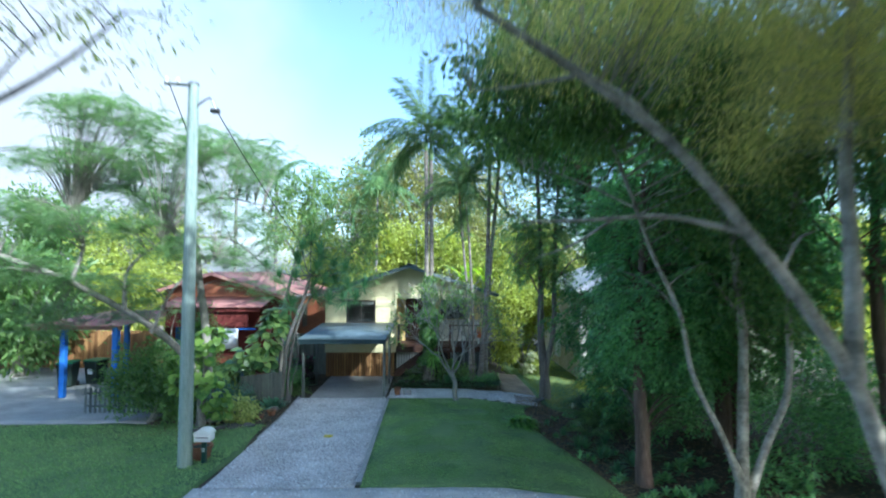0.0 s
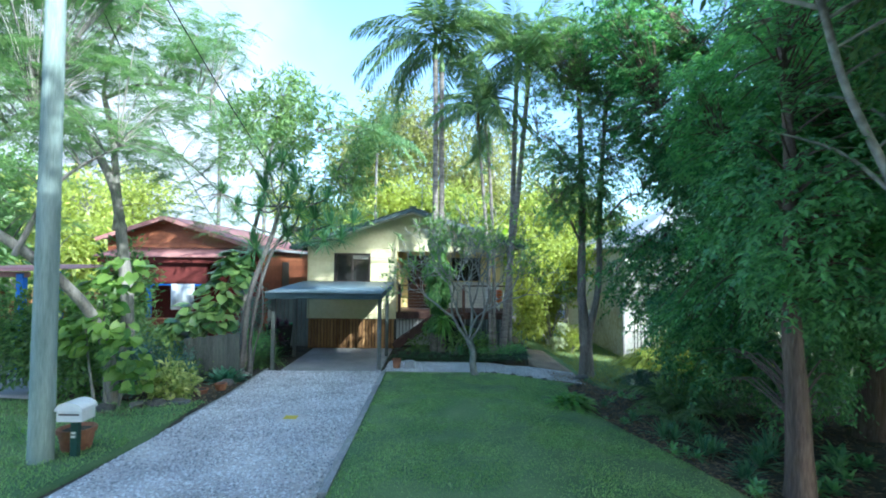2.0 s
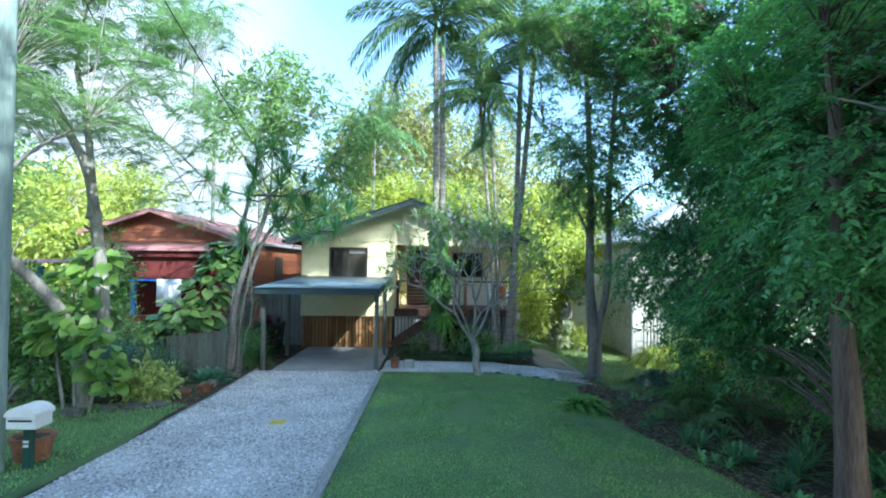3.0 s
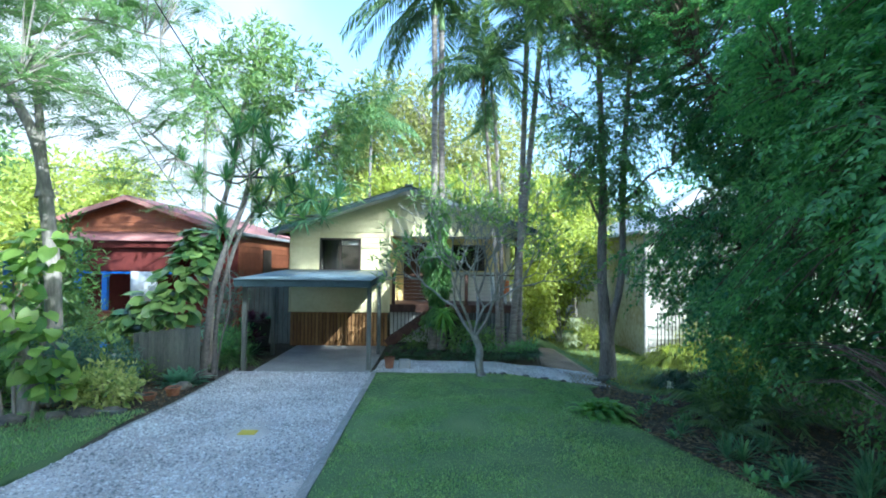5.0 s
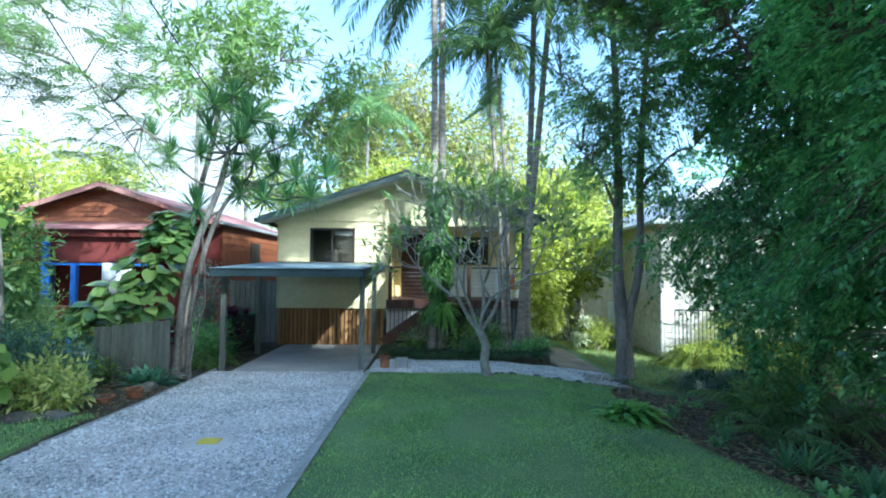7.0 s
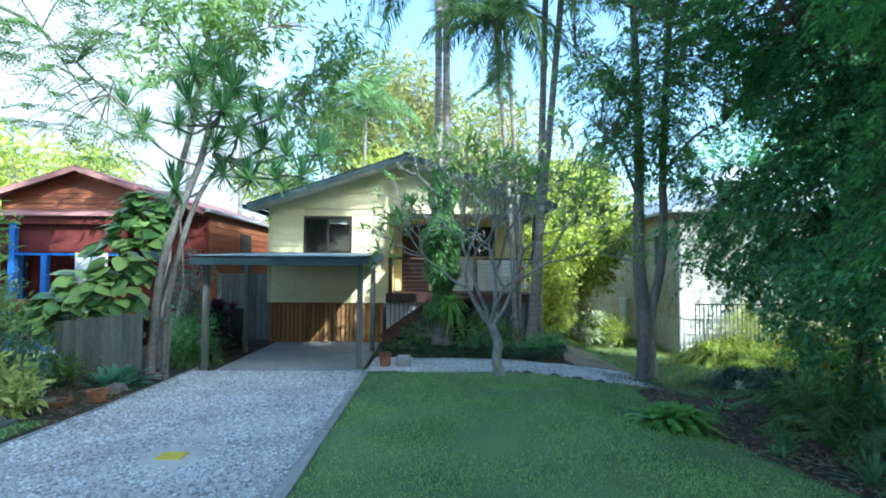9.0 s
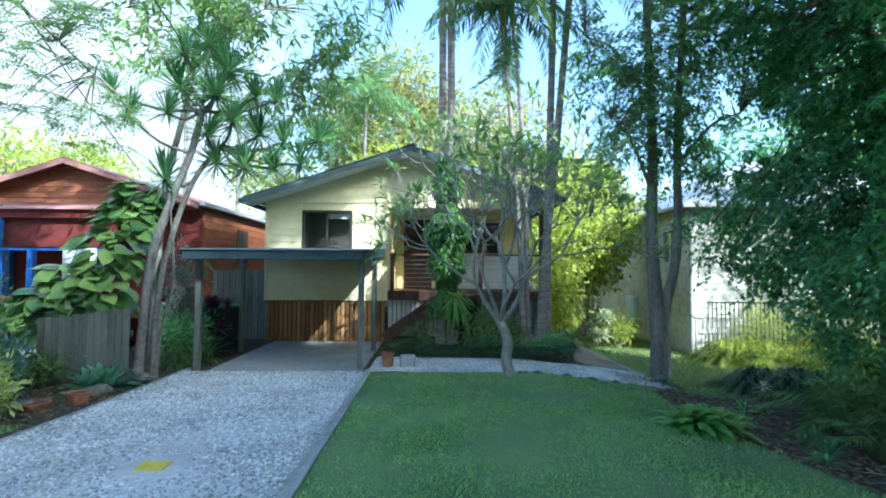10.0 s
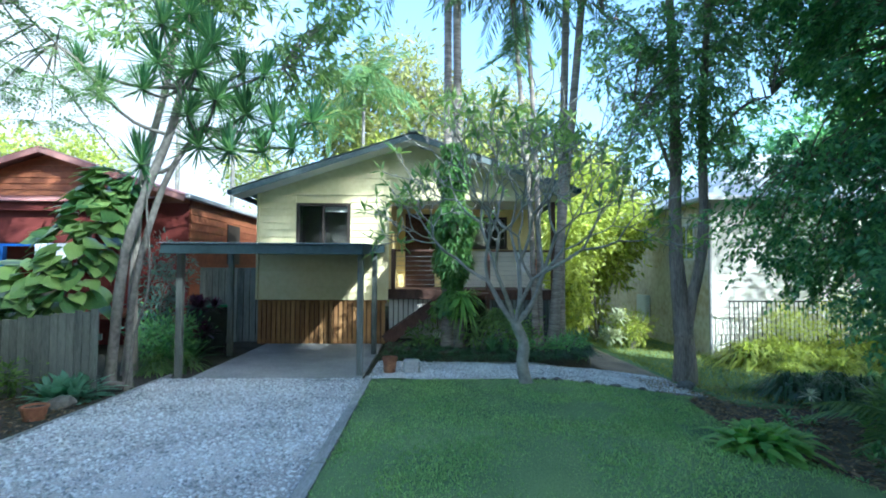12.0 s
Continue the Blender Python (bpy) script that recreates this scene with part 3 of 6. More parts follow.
def corrugated(u0, u1, v0, v1, place, wave=0.076, depth=0.009, thick=0.006):
    """A corrugated sheet; u runs across the waves, v along them; place(u, v, h) gives the point."""
    n = int((u1 - u0) / wave * 4)
    pts, f = [], []
    for side in (thick, 0.0):
        for i in range(n + 1):
            u = u0 + (u1 - u0) * i / n
            h = depth * math.sin(2 * math.pi * (u - u0) / wave) + side
            pts += [place(u, v0, h), place(u, v1, h)]
    m = 2 * (n + 1)
    for i in range(n):
        a = 2 * i
        f.append((a, a + 2, a + 3, a + 1))
        f.append((m + a, m + a + 1, m + a + 3, m + a + 2))
        f.append((a, m + a, m + a + 2, a + 2))
        f.append((a + 1, a + 3, m + a + 3, m + a + 1))
    return pts, f


def sash_window(parent, x0, x1, z0, z1, y, panes=2, curtain=False):
    """A sliding window: frame, panes and a box behind them, painted dark as room shade."""
    win = part("window", boxes((x0, x1, y - 0.05, y + 0.04, z1 - 0.06, z1), (x0, x1, y - 0.06, y + 0.04, z0, z0 + 0.06), (x0, x0 + 0.06, y - 0.05, y + 0.04, z0 + 0.06, z1 - 0.06), (x1 - 0.06, x1, y - 0.05, y + 0.04, z0 + 0.06, z1 - 0.06)), M_FRAME, parent, "dark brown aluminium sliding window")
    w = (x1 - x0 - 0.12) / panes
    for k in range(panes):
        a = x0 + 0.06 + k * w
        p = part("pane", boxes((a + 0.02, a + w - 0.02, y + 0.004 * k, y + 0.004 * k + 0.006, z0 + 0.08, z1 - 0.08)), M_GLASS, win)
        p.visible_shadow = False
        if k:
            part("mullion", boxes((a - 0.025, a + 0.025, y - 0.035, y + 0.03, z0 + 0.06, z1 - 0.06)), M_FRAME, win)
    part("sill", boxes((x0 - 0.03, x1 + 0.03, y - 0.09, y - 0.035, z0 - 0.03, z0)), M_FRAME, win)
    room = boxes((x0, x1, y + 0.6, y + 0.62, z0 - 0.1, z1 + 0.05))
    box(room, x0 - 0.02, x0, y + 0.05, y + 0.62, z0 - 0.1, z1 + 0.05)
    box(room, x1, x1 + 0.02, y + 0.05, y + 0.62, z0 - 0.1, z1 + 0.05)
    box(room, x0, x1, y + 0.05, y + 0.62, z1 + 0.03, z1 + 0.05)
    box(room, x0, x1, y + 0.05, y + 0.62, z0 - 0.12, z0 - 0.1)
    part("reveal", room, M_SHADE_BACK, win)
    if curtain:
        part("blind", boxes((x0 + (x1 - x0) * 0.5, x1 - 0.08, y + 0.07, y + 0.085, z1 - 0.2, z1 - 0.07)), M_CURTAIN, win, "pale half-raised blind")
    return win


def build_house():
    h = thing("house", "cream weatherboard cottage with a recessed timber porch", "house", (-1.85, 26, 0))
    # left block of the front wall, left open behind the window
    core = boxes((-5.34, -4.47, 24.0, 24.12, 1.06, 3.51), (-3.22, -2.36, 24.0, 24.12, 1.06, 3.51), (-4.47, -3.22, 24.0, 24.12, 1.06, 2.32), (-4.47, -3.22, 24.0, 24.12, 3.32, 3.51))
    wall = part("wall", core, M_CREAM, h, "cream painted weatherboard front wall")
    y = 23.998
    wall_boards(wall, -5.34, -4.48, 2.2, 3.51, y, M_CREAM)
    wall_boards(wall, -3.21, -2.36, 2.2, 3.51, y, M_CREAM)
    wall_boards(wall, -5.34, -2.36, 1.06, 2.2, y, M_CREAM)
    part("corner_board", boxes((-5.38, -5.33, 23.94, 24.03, 1.06, 3.6), bevel=0.004), M_CREAM, wall)
    part("corner_board", boxes((-2.37, -2.31, 23.94, 24.03, 1.06, 3.51), bevel=0.004), M_CREAM, wall)
    bm = bmesh.new()
    tri = [bm.verts.new(c) for c in ((-5.34, 24.0, 3.512), (1.65, 24.0, 3.512), (1.65, 24.0, roof_z(1.65) - 0.1), (RX, 24.0, RZ - 0.1), (-5.34, 24.0, roof_z(-5.34) - 0.1))]
    f = bm.faces.new(tri)
    r = bmesh.ops.extrude_face_region(bm, geom=[f])
    bmesh.ops.translate(bm, vec=(0, 0.12, 0), verts=[v for v in r["geom"] if isinstance(v, bmesh.types.BMVert)])
    bmesh.ops.recalc_face_normals(bm, faces=bm.faces)
    gable = part("gable", bm, M_CREAM, h, "smooth cream gable above the porch")
    wall_boards(gable, -5.34, 1.65, 3.515, 4.73, y, M_CREAM, top=cut_gable, pitch=0.4, name="gable_panel")
    part("porch_header", boxes((-2.36, 1.65, 23.93, 23.99, 3.40, 3.53), bevel=0.006), M_CREAM, h)
    # sides, porch recess and back
    part("side_wall", boxes((-5.34, -5.22, 24.13, 33.0, 0.9, 3.55)), M_CREAM, h)
    part("side_wall", boxes((1.53, 1.65, 26.0, 33.0, 0.9, 3.55)), M_CREAM, h)
    part("back_wall", boxes((-5.34, 1.65, 33.0, 33.12, 0.9, 3.6)), M_CREAM, h)
    part("porch_side_wall", boxes((-2.36, -2.26, 24.05, 26.0, 1.31, 3.5)), M_YELLOW, h, "cream porch wall with warm light in its colour")
    back = boxes((-2.26, -2.02, 26.0, 26.1, 1.31, 3.5), (-2.02, -1.21, 26.0, 26.1, 3.3, 3.5), (-1.21, -0.35, 26.0, 26.1, 1.31, 3.5), (-0.35, 0.77, 26.0, 26.1, 3.23, 3.5), (-0.35, 0.77, 26.0, 26.1, 1.31, 2.37), (0.77, 1.53, 26.0, 26.1, 1.31, 3.5))
    part("porch_back_wall", back, M_YELLOW, h, "cream wall behind the porch, coloured as if warmly lit")
    wall2 = part("porch_cladding", boxes((-0.6, 1.5, 25.985, 25.998, 1.31, 2.3)), M_WHITE, h, "pale weatherboards below the porch window")
    wall_boards(wall2, -0.6, 1.5, 1.31, 2.3, 25.985, M_WHITE)
    part("porch_ceiling", boxes((-2.26, 1.53, 24.13, 26.0, 3.45, 3.5)), M_SOFFIT, h)
    part("core", boxes((-5.2, 1.5, 26.8, 32.9, 0.9, 3.5)), M_SHADE_BACK, h, "solid block painted dark in place of unlit rooms")
    sash_window(h, -4.47, -3.22, 2.31, 3.32, 24.0, curtain=True)
    sash_window(h, -0.35, 0.77, 2.37, 3.23, 26.0)
    door = part("door", boxes((-1.96, -1.27, 26.03, 26.07, 1.33, 3.24), bevel=0.004), M_DOOR, h, "dark brown timber screen door")
    part("door_frame", boxes((-2.02, -1.96, 25.96, 26.08, 1.31, 3.3), (-1.27, -1.21, 25.96, 26.08, 1.31, 3.3), (-1.96, -1.27, 25.96, 26.08, 3.24, 3.3)), M_DARKWOOD, door)
    for k in range(9):
        z = 1.45 + 0.2 * k
        part("louvre", boxes((-1.88, -1.35, 26.0, 26.03, z, z + 0.06)), M_DARKWOOD, door)
    bm = bmesh.new()
    lathe(bm, [(0.012, 0), (0.025, 0.02), (0.025, 0.06), (0.012, 0.08)], (-1.34, 25.99, 2.3), 10)
    part("door_knob", bm, M_STEEL, door)
    # roof sheets, barge boards, gutter
    for s in (-1, 1):
        def place(u, v, hgt, s=s):
            x = RX + s * v
            return (x, u, roof_z(x) + 0.03 + hgt)
        p, fc = corrugated(23.4, 33.5, 0.0, EX if s < 0 else 3.75, place)
        arrays("roof", p, fc, M_ROOF, h, "grey green corrugated steel roof slope")
        bm = bmesh.new()
        ex = EX if s < 0 else 3.75
        a, b = Vector((RX, 23.42, RZ - 0.06)), Vector((RX + s * ex, 23.42, roof_z(RX + ex) - 0.06))
        beam(bm, a, b, 0.03, 0.12)
        part("barge_board", bm, M_BARGE, h, "dark blue grey barge board")
        bm = bmesh.new()
        beam(bm, (RX, 23.72, RZ - 0.12), (RX + s * ex, 23.72, roof_z(RX + ex) - 0.12), 0.55, 0.02)
        part("soffit", bm, M_SOFFIT, h, "pale soffit lining")
        x, gz = RX + s * (ex + 0.03), roof_z(RX + ex)
        part("gutter", boxes((x - 0.06, x + 0.06, 23.4, 33.5, gz - 0.1, gz + 0.01), bevel=0.015), M_TRIM, h)
    bm = bmesh.new()
    beam(bm, (RX, 23.38, RZ + 0.05), (RX, 33.5, RZ + 0.05), 0.22, 0.03)
    part("ridge_cap", bm, M_ROOF, h)
    # timber skirting below the wall
    part("under_wall", boxes((-5.30, -2.4, 24.12, 24.16, -0.1, 1.06)), M_DARKWOOD, h)
    part("skirting_rail", boxes((-5.34, -2.36, 24.05, 24.11, 0.98, 1.05), (-5.34, -2.36, 24.05, 24.11, 0.06, 0.13)), M_BATTEN, h)
    n = 27
    for k in range(n):
        x = -5.34 + 2.98 * k / n
        w = 0.083
        part("batten", boxes((x, x + w, 24.02, 24.045, 0.035 + 0.008 * math.sin(k * 2.3), 1.04), bevel=0.003), M_BATTEN, h)
    # porch deck, posts, rails
    part("deck", boxes((-2.26, 1.65, 24.0, 26.0, 1.25, 1.305)), M_DARKWOOD, h)
    part("deck_fascia", boxes((-2.36, 1.65, 23.95, 23.99, 1.08, 1.31), bevel=0.004), M_DARKWOOD, h, "dark stained deck edge board")
    for x in (-2.2, -0.62, 0.03, 1.58):
        part("porch_post", boxes((x - 0.05, x + 0.05, 23.98, 24.08, 1.31, 3.42 if x > 1 else 2.26), bevel=0.006), M_DARKWOOD, h)
    part("top_rail", boxes((-2.15, -0.67, 24.0, 24.06, 2.2, 2.245), bevel=0.006), M_DARKWOOD, h)
    part("top_rail", boxes((0.08, 1.53, 24.0, 24.06, 2.2, 2.245), bevel=0.006), M_DARKWOOD, h)
    for k in range(7):
        z = 1.42 + 0.11 * k
        part("rail_wire", boxes((-2.25, 1.53, 24.026, 24.034, z, z + 0.008)), M_STEEL, h)
    for k in range(13):
        x = -2.2 + 0.115 * k
        part("baluster", boxes((x, x + 0.02, 24.02, 24.04, 0.35, 1.08)), M_BLACKRAIL, h)
    part("stair_backing", boxes((-2.3, -0.75, 24.1, 24.13, 0.1, 1.08)), M_WHITE, h, "pale boards behind the stair")
    # slatted screen below the porch
    for k in range(17):
        x = 0.05 + 0.094 * k
        part("slat", boxes((x, x + 0.072, 24.0, 24.02, 0.02, 1.07)), M_GREYWOOD, h)
    # dark sheet painted as the shade behind the slats
    part("under_porch", boxes((-0.75, 1.6, 24.3, 24.34, -0.2, 1.07)), M_SHADE_BACK, h)
    # stair down along the front
    for yy in (23.3, 23.9):
        bm = bmesh.new()
        beam(bm, (-0.95, yy, 1.16), (-2.32, yy, 0.2), 0.05, 0.26)
        part("stringer", bm, M_DARKWOOD, h, "dark stained stair stringer")
    for k in range(6):
        t = (k + 0.5) / 6
        x, z = -0.95 - 1.37 * t, 1.2 - 0.96 * t
        part("tread", boxes((x - 0.13, x + 0.13, 23.33, 23.87, z - 0.02, z + 0.02), bevel=0.004), M_DARKWOOD, h)
    part("landing", boxes((-0.95, 0.0, 23.28, 23.95, 1.2, 1.25)), M_DARKWOOD, h)
    for x in (-0.9, -0.05):
        part("landing_post", boxes((x - 0.04, x + 0.04, 23.3, 23.38, 0.0, 1.2)), M_DARKWOOD, h)
    # aerial on the roof
    bm = bmesh.new()
    beam(bm, (-1.55, 27.0, 4.8), (-1.55, 27.0, 6.4), 0.03, 0.03)
    beam(bm, (-1.9, 27.0, 5.9), (-1.2, 27.0, 5.9), 0.015, 0.015)
    part("aerial", bm, M_STEEL, h, "thin roof aerial mast")


build_house()

# chair with bright cloth on the porch
chair = thing("porch_chair", "pale porch chair with an orange cloth over it", "chair", (1.15, 25.0, 1.31))
part("seat", boxes((0.9, 1.4, 24.75, 25.2, 1.72, 1.77), bevel=0.01), M_PAINTW, chair)
part("backrest", boxes((0.9, 1.4, 25.2, 25.24, 1.77, 2.25), bevel=0.01), M_PAINTW, chair)
for x in (0.92, 1.34):
    for y in (24.77, 25.17):
        part("leg", boxes((x, x + 0.04, y, y + 0.04, 1.306, 1.72)), M_PAINTW, chair)
part("cloth", boxes((1.3, 1.45, 24.7, 25.22, 1.60, 2.05), bevel=0.02), M_ORANGE, chair, "bright orange cloth")


# ---- carport ----
def build_carport():
    c = thing("carport", "open single carport with grey timber posts and flat sheet roof", "carport", (-3.93, 21.4, 0))
    for x in (-5.39, -2.475):
        for y in (20.35, 22.5):
            bm = boxes((x - 0.05, x + 0.05, y - 0.05, y + 0.05, -0.03, 2.08 + (y - 19.9) * 0.045), bevel=0.006)
            part("post", bm, M_GREYWOOD, c, "silvered timber post")
    def slope(y):
        return 2.14 + 0.045 * (y - 19.86)
    for x in (-5.43, -2.41):
        bm = bmesh.new()
        beam(bm, (x, 19.88, slope(19.88) - 0.075), (x, 23.86, slope(23.86) - 0.075), 0.04, 0.15)
        part("side_beam", bm, M_TRIM, c, "dark blue grey side beam")
    part("front_fascia", boxes((-5.47, -2.38, 19.84, 19.875, slope(19.86) - 0.15, slope(19.86) + 0.002), bevel=0.004), M_TRIM, c, "dark blue grey front fascia")
    part("back_fascia", boxes((-5.45, -2.40, 23.84, 23.88, slope(23.86) - 0.15, slope(23.86) - 0.002)), M_TRIM, c)
    for y in (20.5, 21.5, 22.45, 23.3):
        part("purlin", boxes((-5.4, -2.44, y - 0.03, y + 0.03, slope(y) - 0.12, slope(y) - 0.022)), M_GREYWOOD, c)
    p, f = corrugated(-5.49, -2.37, 19.80, 23.9, lambda u, v, hgt: (u, v, slope(v) + 0.014 + hgt))
    arrays("roof_sheet", p, f, M_SHEET, c, "galvanised corrugated roof sheet")


build_carport()


# ---- the red house ----
def build_red_house():
    h = thing("house", "red oxide timber cottage with maroon verandah roof and blue posts", "house", (-10.2, 26, 0))
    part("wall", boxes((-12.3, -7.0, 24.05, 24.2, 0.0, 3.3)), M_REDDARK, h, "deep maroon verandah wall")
    side = part("side_wall", boxes((-7.15, -7.0, 24.2, 33.0, 0.0, 3.5)), M_RED, h)
    for k in range(17):
        z = 0.2 + 0.19 * k
        part("side_board", boxes((-7.0, -6.975 + 0.004 * (k % 2), 24.1, 33.0, z, z + 0.175)), M_RED, side)
    gz, ex = 4.52, 3.35
    def top(z, x0, x1):
        half = max(0.0, (gz - 0.08 - z) / 0.33)
        return max(x0, -10.2 - half), min(x1, -10.2 + half)
    bm = bmesh.new()
    tri = [bm.verts.new(c) for c in ((-12.3, 24.03, 3.3), (-7.0, 24.03, 3.3), (-7.0, 24.03, 3.40), (-10.2, 24.03, 4.43), (-12.3, 24.03, 3.76))]
    f = bm.faces.new(tri)
    r = bmesh.ops.extrude_face_region(bm, geom=[f])
    bmesh.ops.translate(bm, vec=(0, 0.15, 0), verts=[v for v in r["geom"] if isinstance(v, bmesh.types.BMVert)])
    bmesh.ops.recalc_face_normals(bm, faces=bm.faces)
    gable = part("gable", bm, M_RED, h, "red weatherboard gable end")
    wall_boards(gable, -12.3, -7.0, 3.3, 4.43, 24.02, M_RED, pitch=0.14, top=top)
    for s, ex in ((-1, 2.3), (1, 3.3)):
        p, fc = corrugated(23.6, 33.5, 0.0, ex + 0.1, lambda u, v, hgt, s=s: (-10.2 + s * v, u, gz - 0.33 * v + hgt))
        arrays("roof", p, fc, M_REDROOF, h, "faded maroon corrugated roof slope")
        bm = bmesh.new()
        beam(bm, (-10.2, 23.62, gz - 0.07), (-10.2 + s * ex, 23.62, gz - 0.07 - 0.33 * ex), 0.03, 0.13)
        part("barge_board", bm, M_REDROOF, h)
    p, fc = corrugated(-11.75, -7.6, 22.3, 24.02, lambda u, v, hgt: (u, v, 3.1 + 0.2 * (v - 22.3) + hgt))
    arrays("verandah_roof", p, fc, M_REDROOF, h, "faded maroon verandah roof sheet")
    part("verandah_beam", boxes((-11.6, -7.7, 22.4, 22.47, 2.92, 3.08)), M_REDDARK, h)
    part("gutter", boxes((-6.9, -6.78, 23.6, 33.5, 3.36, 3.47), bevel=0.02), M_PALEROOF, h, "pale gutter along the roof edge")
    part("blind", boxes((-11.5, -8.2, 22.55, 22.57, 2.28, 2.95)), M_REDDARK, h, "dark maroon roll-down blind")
    for x, z in ((-10.72, 2.95), (-9.98, 2.2)):
        part("verandah_post", boxes((x - 0.07, x + 0.07, 22.4, 22.52, 0.0, z), bevel=0.008), M_BLUE, h, "bright blue verandah post")
    part("verandah_floor", boxes((-12.3, -7.6, 22.3, 24.03, 0.75, 0.85)), M_RED, h)
    part("verandah_rail", boxes((-10.65, -7.87, 22.42, 22.48, 2.2, 2.25)), M_BLUE, h, "blue verandah rail")
    for k in range(17):
        x = -10.6 + 0.16 * k
        part("rail_baluster", boxes((x, x + 0.035, 22.2, 22.235, 0.3, 0.95)), M_DARKWOOD, h)
    part("ledge", boxes((-10.75, -8.6, 22.0, 22.38, 0.95, 1.2), bevel=0.01), M_RED, h, "red painted timber ledge")
    part("side_window", boxes((-6.97, -6.95, 26.3, 27.2, 1.9, 3.0)), M_FRAME, h)


build_red_house()

bm = bmesh.new()
n = 9
rows = [[bm.verts.new((-9.25 + 0.72 * i / n, 22.38 - 0.02 * math.sin(i * 1.9), z)) for i in range(n + 1)] for z in (2.26, 1.9, 1.45)]
for a, b in zip(rows, rows[1:]):
    for i in range(n):
        bm.faces.new((a[i], a[i + 1], b[i + 1], b[i]))
r = bmesh.ops.extrude_face_region(bm, geom=bm.faces[:])
bmesh.ops.translate(bm, vec=(0, -0.012, 0), verts=[v for v in r["geom"] if isinstance(v, bmesh.types.BMVert)])
bmesh.ops.recalc_face_normals(bm, faces=bm.faces)
tagged(part("towel", bm, M_TOWEL, None, "", True), "white towel hung over the blue verandah rail", "towel")


# ---- open shelter of the far yard ----
def build_shelter():
    s = thing("shelter", "low open shelter with bright blue posts and rusty sheet roof", "shelter", (-13, 21, 0))
    for x, y in ((-13.9, 20.2), (-11.7, 19.6), (-13.9, 24.0), (-11.7, 24.0)):
        part("post", boxes((x - 0.09, x + 0.09, y - 0.09, y + 0.09, -0.05, 2.6), bevel=0.01), M_BLUE, s, "bright blue painted post")
    p, f = corrugated(-14.7, -11.4, 19.3, 24.6, lambda u, v, hgt: (u, v, 2.66 + 0.03 * (v - 19.3) + hgt))
    arrays("roof_sheet", p, f, M_REDROOF, s, "faded rusty roof sheet")
    part("beam", boxes((-14.6, -11.5, 19.55, 19.63, 2.5, 2.64)), M_REDROOF, s)


build_shelter()


def wheelie_bin(at, turn, label):
    b = thing("wheelie_bin", label, "bin", at, "bins in the yard")
    bm = bmesh.new()
    lo = [bm.verts.new((sx * 0.22, sy * 0.26, 0.06)) for sx, sy in ((-1, -1), (1, -1), (1, 1), (-1, 1))]
    hi = [bm.verts.new((sx * 0.28, sy * 0.34, 0.95)) for sx, sy in ((-1, -1), (1, -1), (1, 1), (-1, 1))]
    for i in range(4):
        j = (i + 1) % 4
        bm.faces.new((lo[i], lo[j], hi[j], hi[i]))
    bm.faces.new(lo[::-1])
    bm.faces.new(hi)
    bmesh.ops.bevel(bm, geom=bm.edges[:], offset=0.02, segments=2, affect="EDGES")
    m = Matrix.Translation(at) @ Matrix.Rotation(turn, 4, "Z")
    bm.transform(m)
    part("body", bm, M_BIN, b)
    bm = bmesh.new()
    box(bm, -0.3, 0.3, -0.37, 0.36, 0.955, 1.0, bevel=0.015)
    bm.transform(m)
    part("lid", bm, M_LID, b, "green plastic lid")
    for s in (-1, 1):
        bm = bmesh.new()
        bmesh.ops.create_cone(bm, cap_ends=True, segments=14, radius1=0.1, radius2=0.1, depth=0.05, matrix=Matrix.Translation((s * 0.24, 0.27, 0.1)) @ Matrix.Rotation(math.pi / 2, 4, "Y"))
        bm.transform(m)
        part("wheel", bm, M_BLACKRAIL, b)
    bm = bmesh.new()
    box(bm, -0.1, 0.1, -0.335, -0.325, 0.45, 0.65)
    bm.transform(m)
    part("sticker", bm, M_PAINTW, b, "white worn sticker")


wheelie_bin((-14.9, 21.9, 0.02), 0.2, "dark green wheelie bin with green lid in the yard")
wheelie_bin((-14.2, 22.5, 0.02), -0.1, "dark wheelie bin beside the blue post")
wheelie_bin((-6.0, 22.9, 0.0), -0.5, "dark wheelie bin with green lid beside the carport")

# boundary fence of the yard
fence = thing("paling_fence", "tall warm brown paling fence behind the yard", "fence", (-15.5, 27, 0), kind="structure")
part("fence_rail", boxes((-22, -11.2, 26.06, 26.1, 0.3, 0.38), (-22, -11.2, 26.06, 26.1, 1.4, 1.48)), M_GREYWOOD, fence)
for k in range(72):
    x = -22 + 0.15 * k
    part("paling", boxes((x, x + 0.14, 26.03, 26.055, 0.0, 1.75 + 0.02 * math.sin(k * 3.1))), M_BATTEN, fence)
gate = thing("paling_fence", "grey paling fence beside the house wall", "fence", (-6.2, 25, 0), kind="structure")
part("fence_rail", boxes((-6.95, -5.42, 24.66, 24.7, 0.4, 0.48)), M_GREYWOOD, gate)
for k in range(10):
    x = -6.95 + 0.152 * k
    part("paling", boxes((x, x + 0.14, 24.62, 24.65, -0.02, 1.8)), M_GREYWOOD, gate)


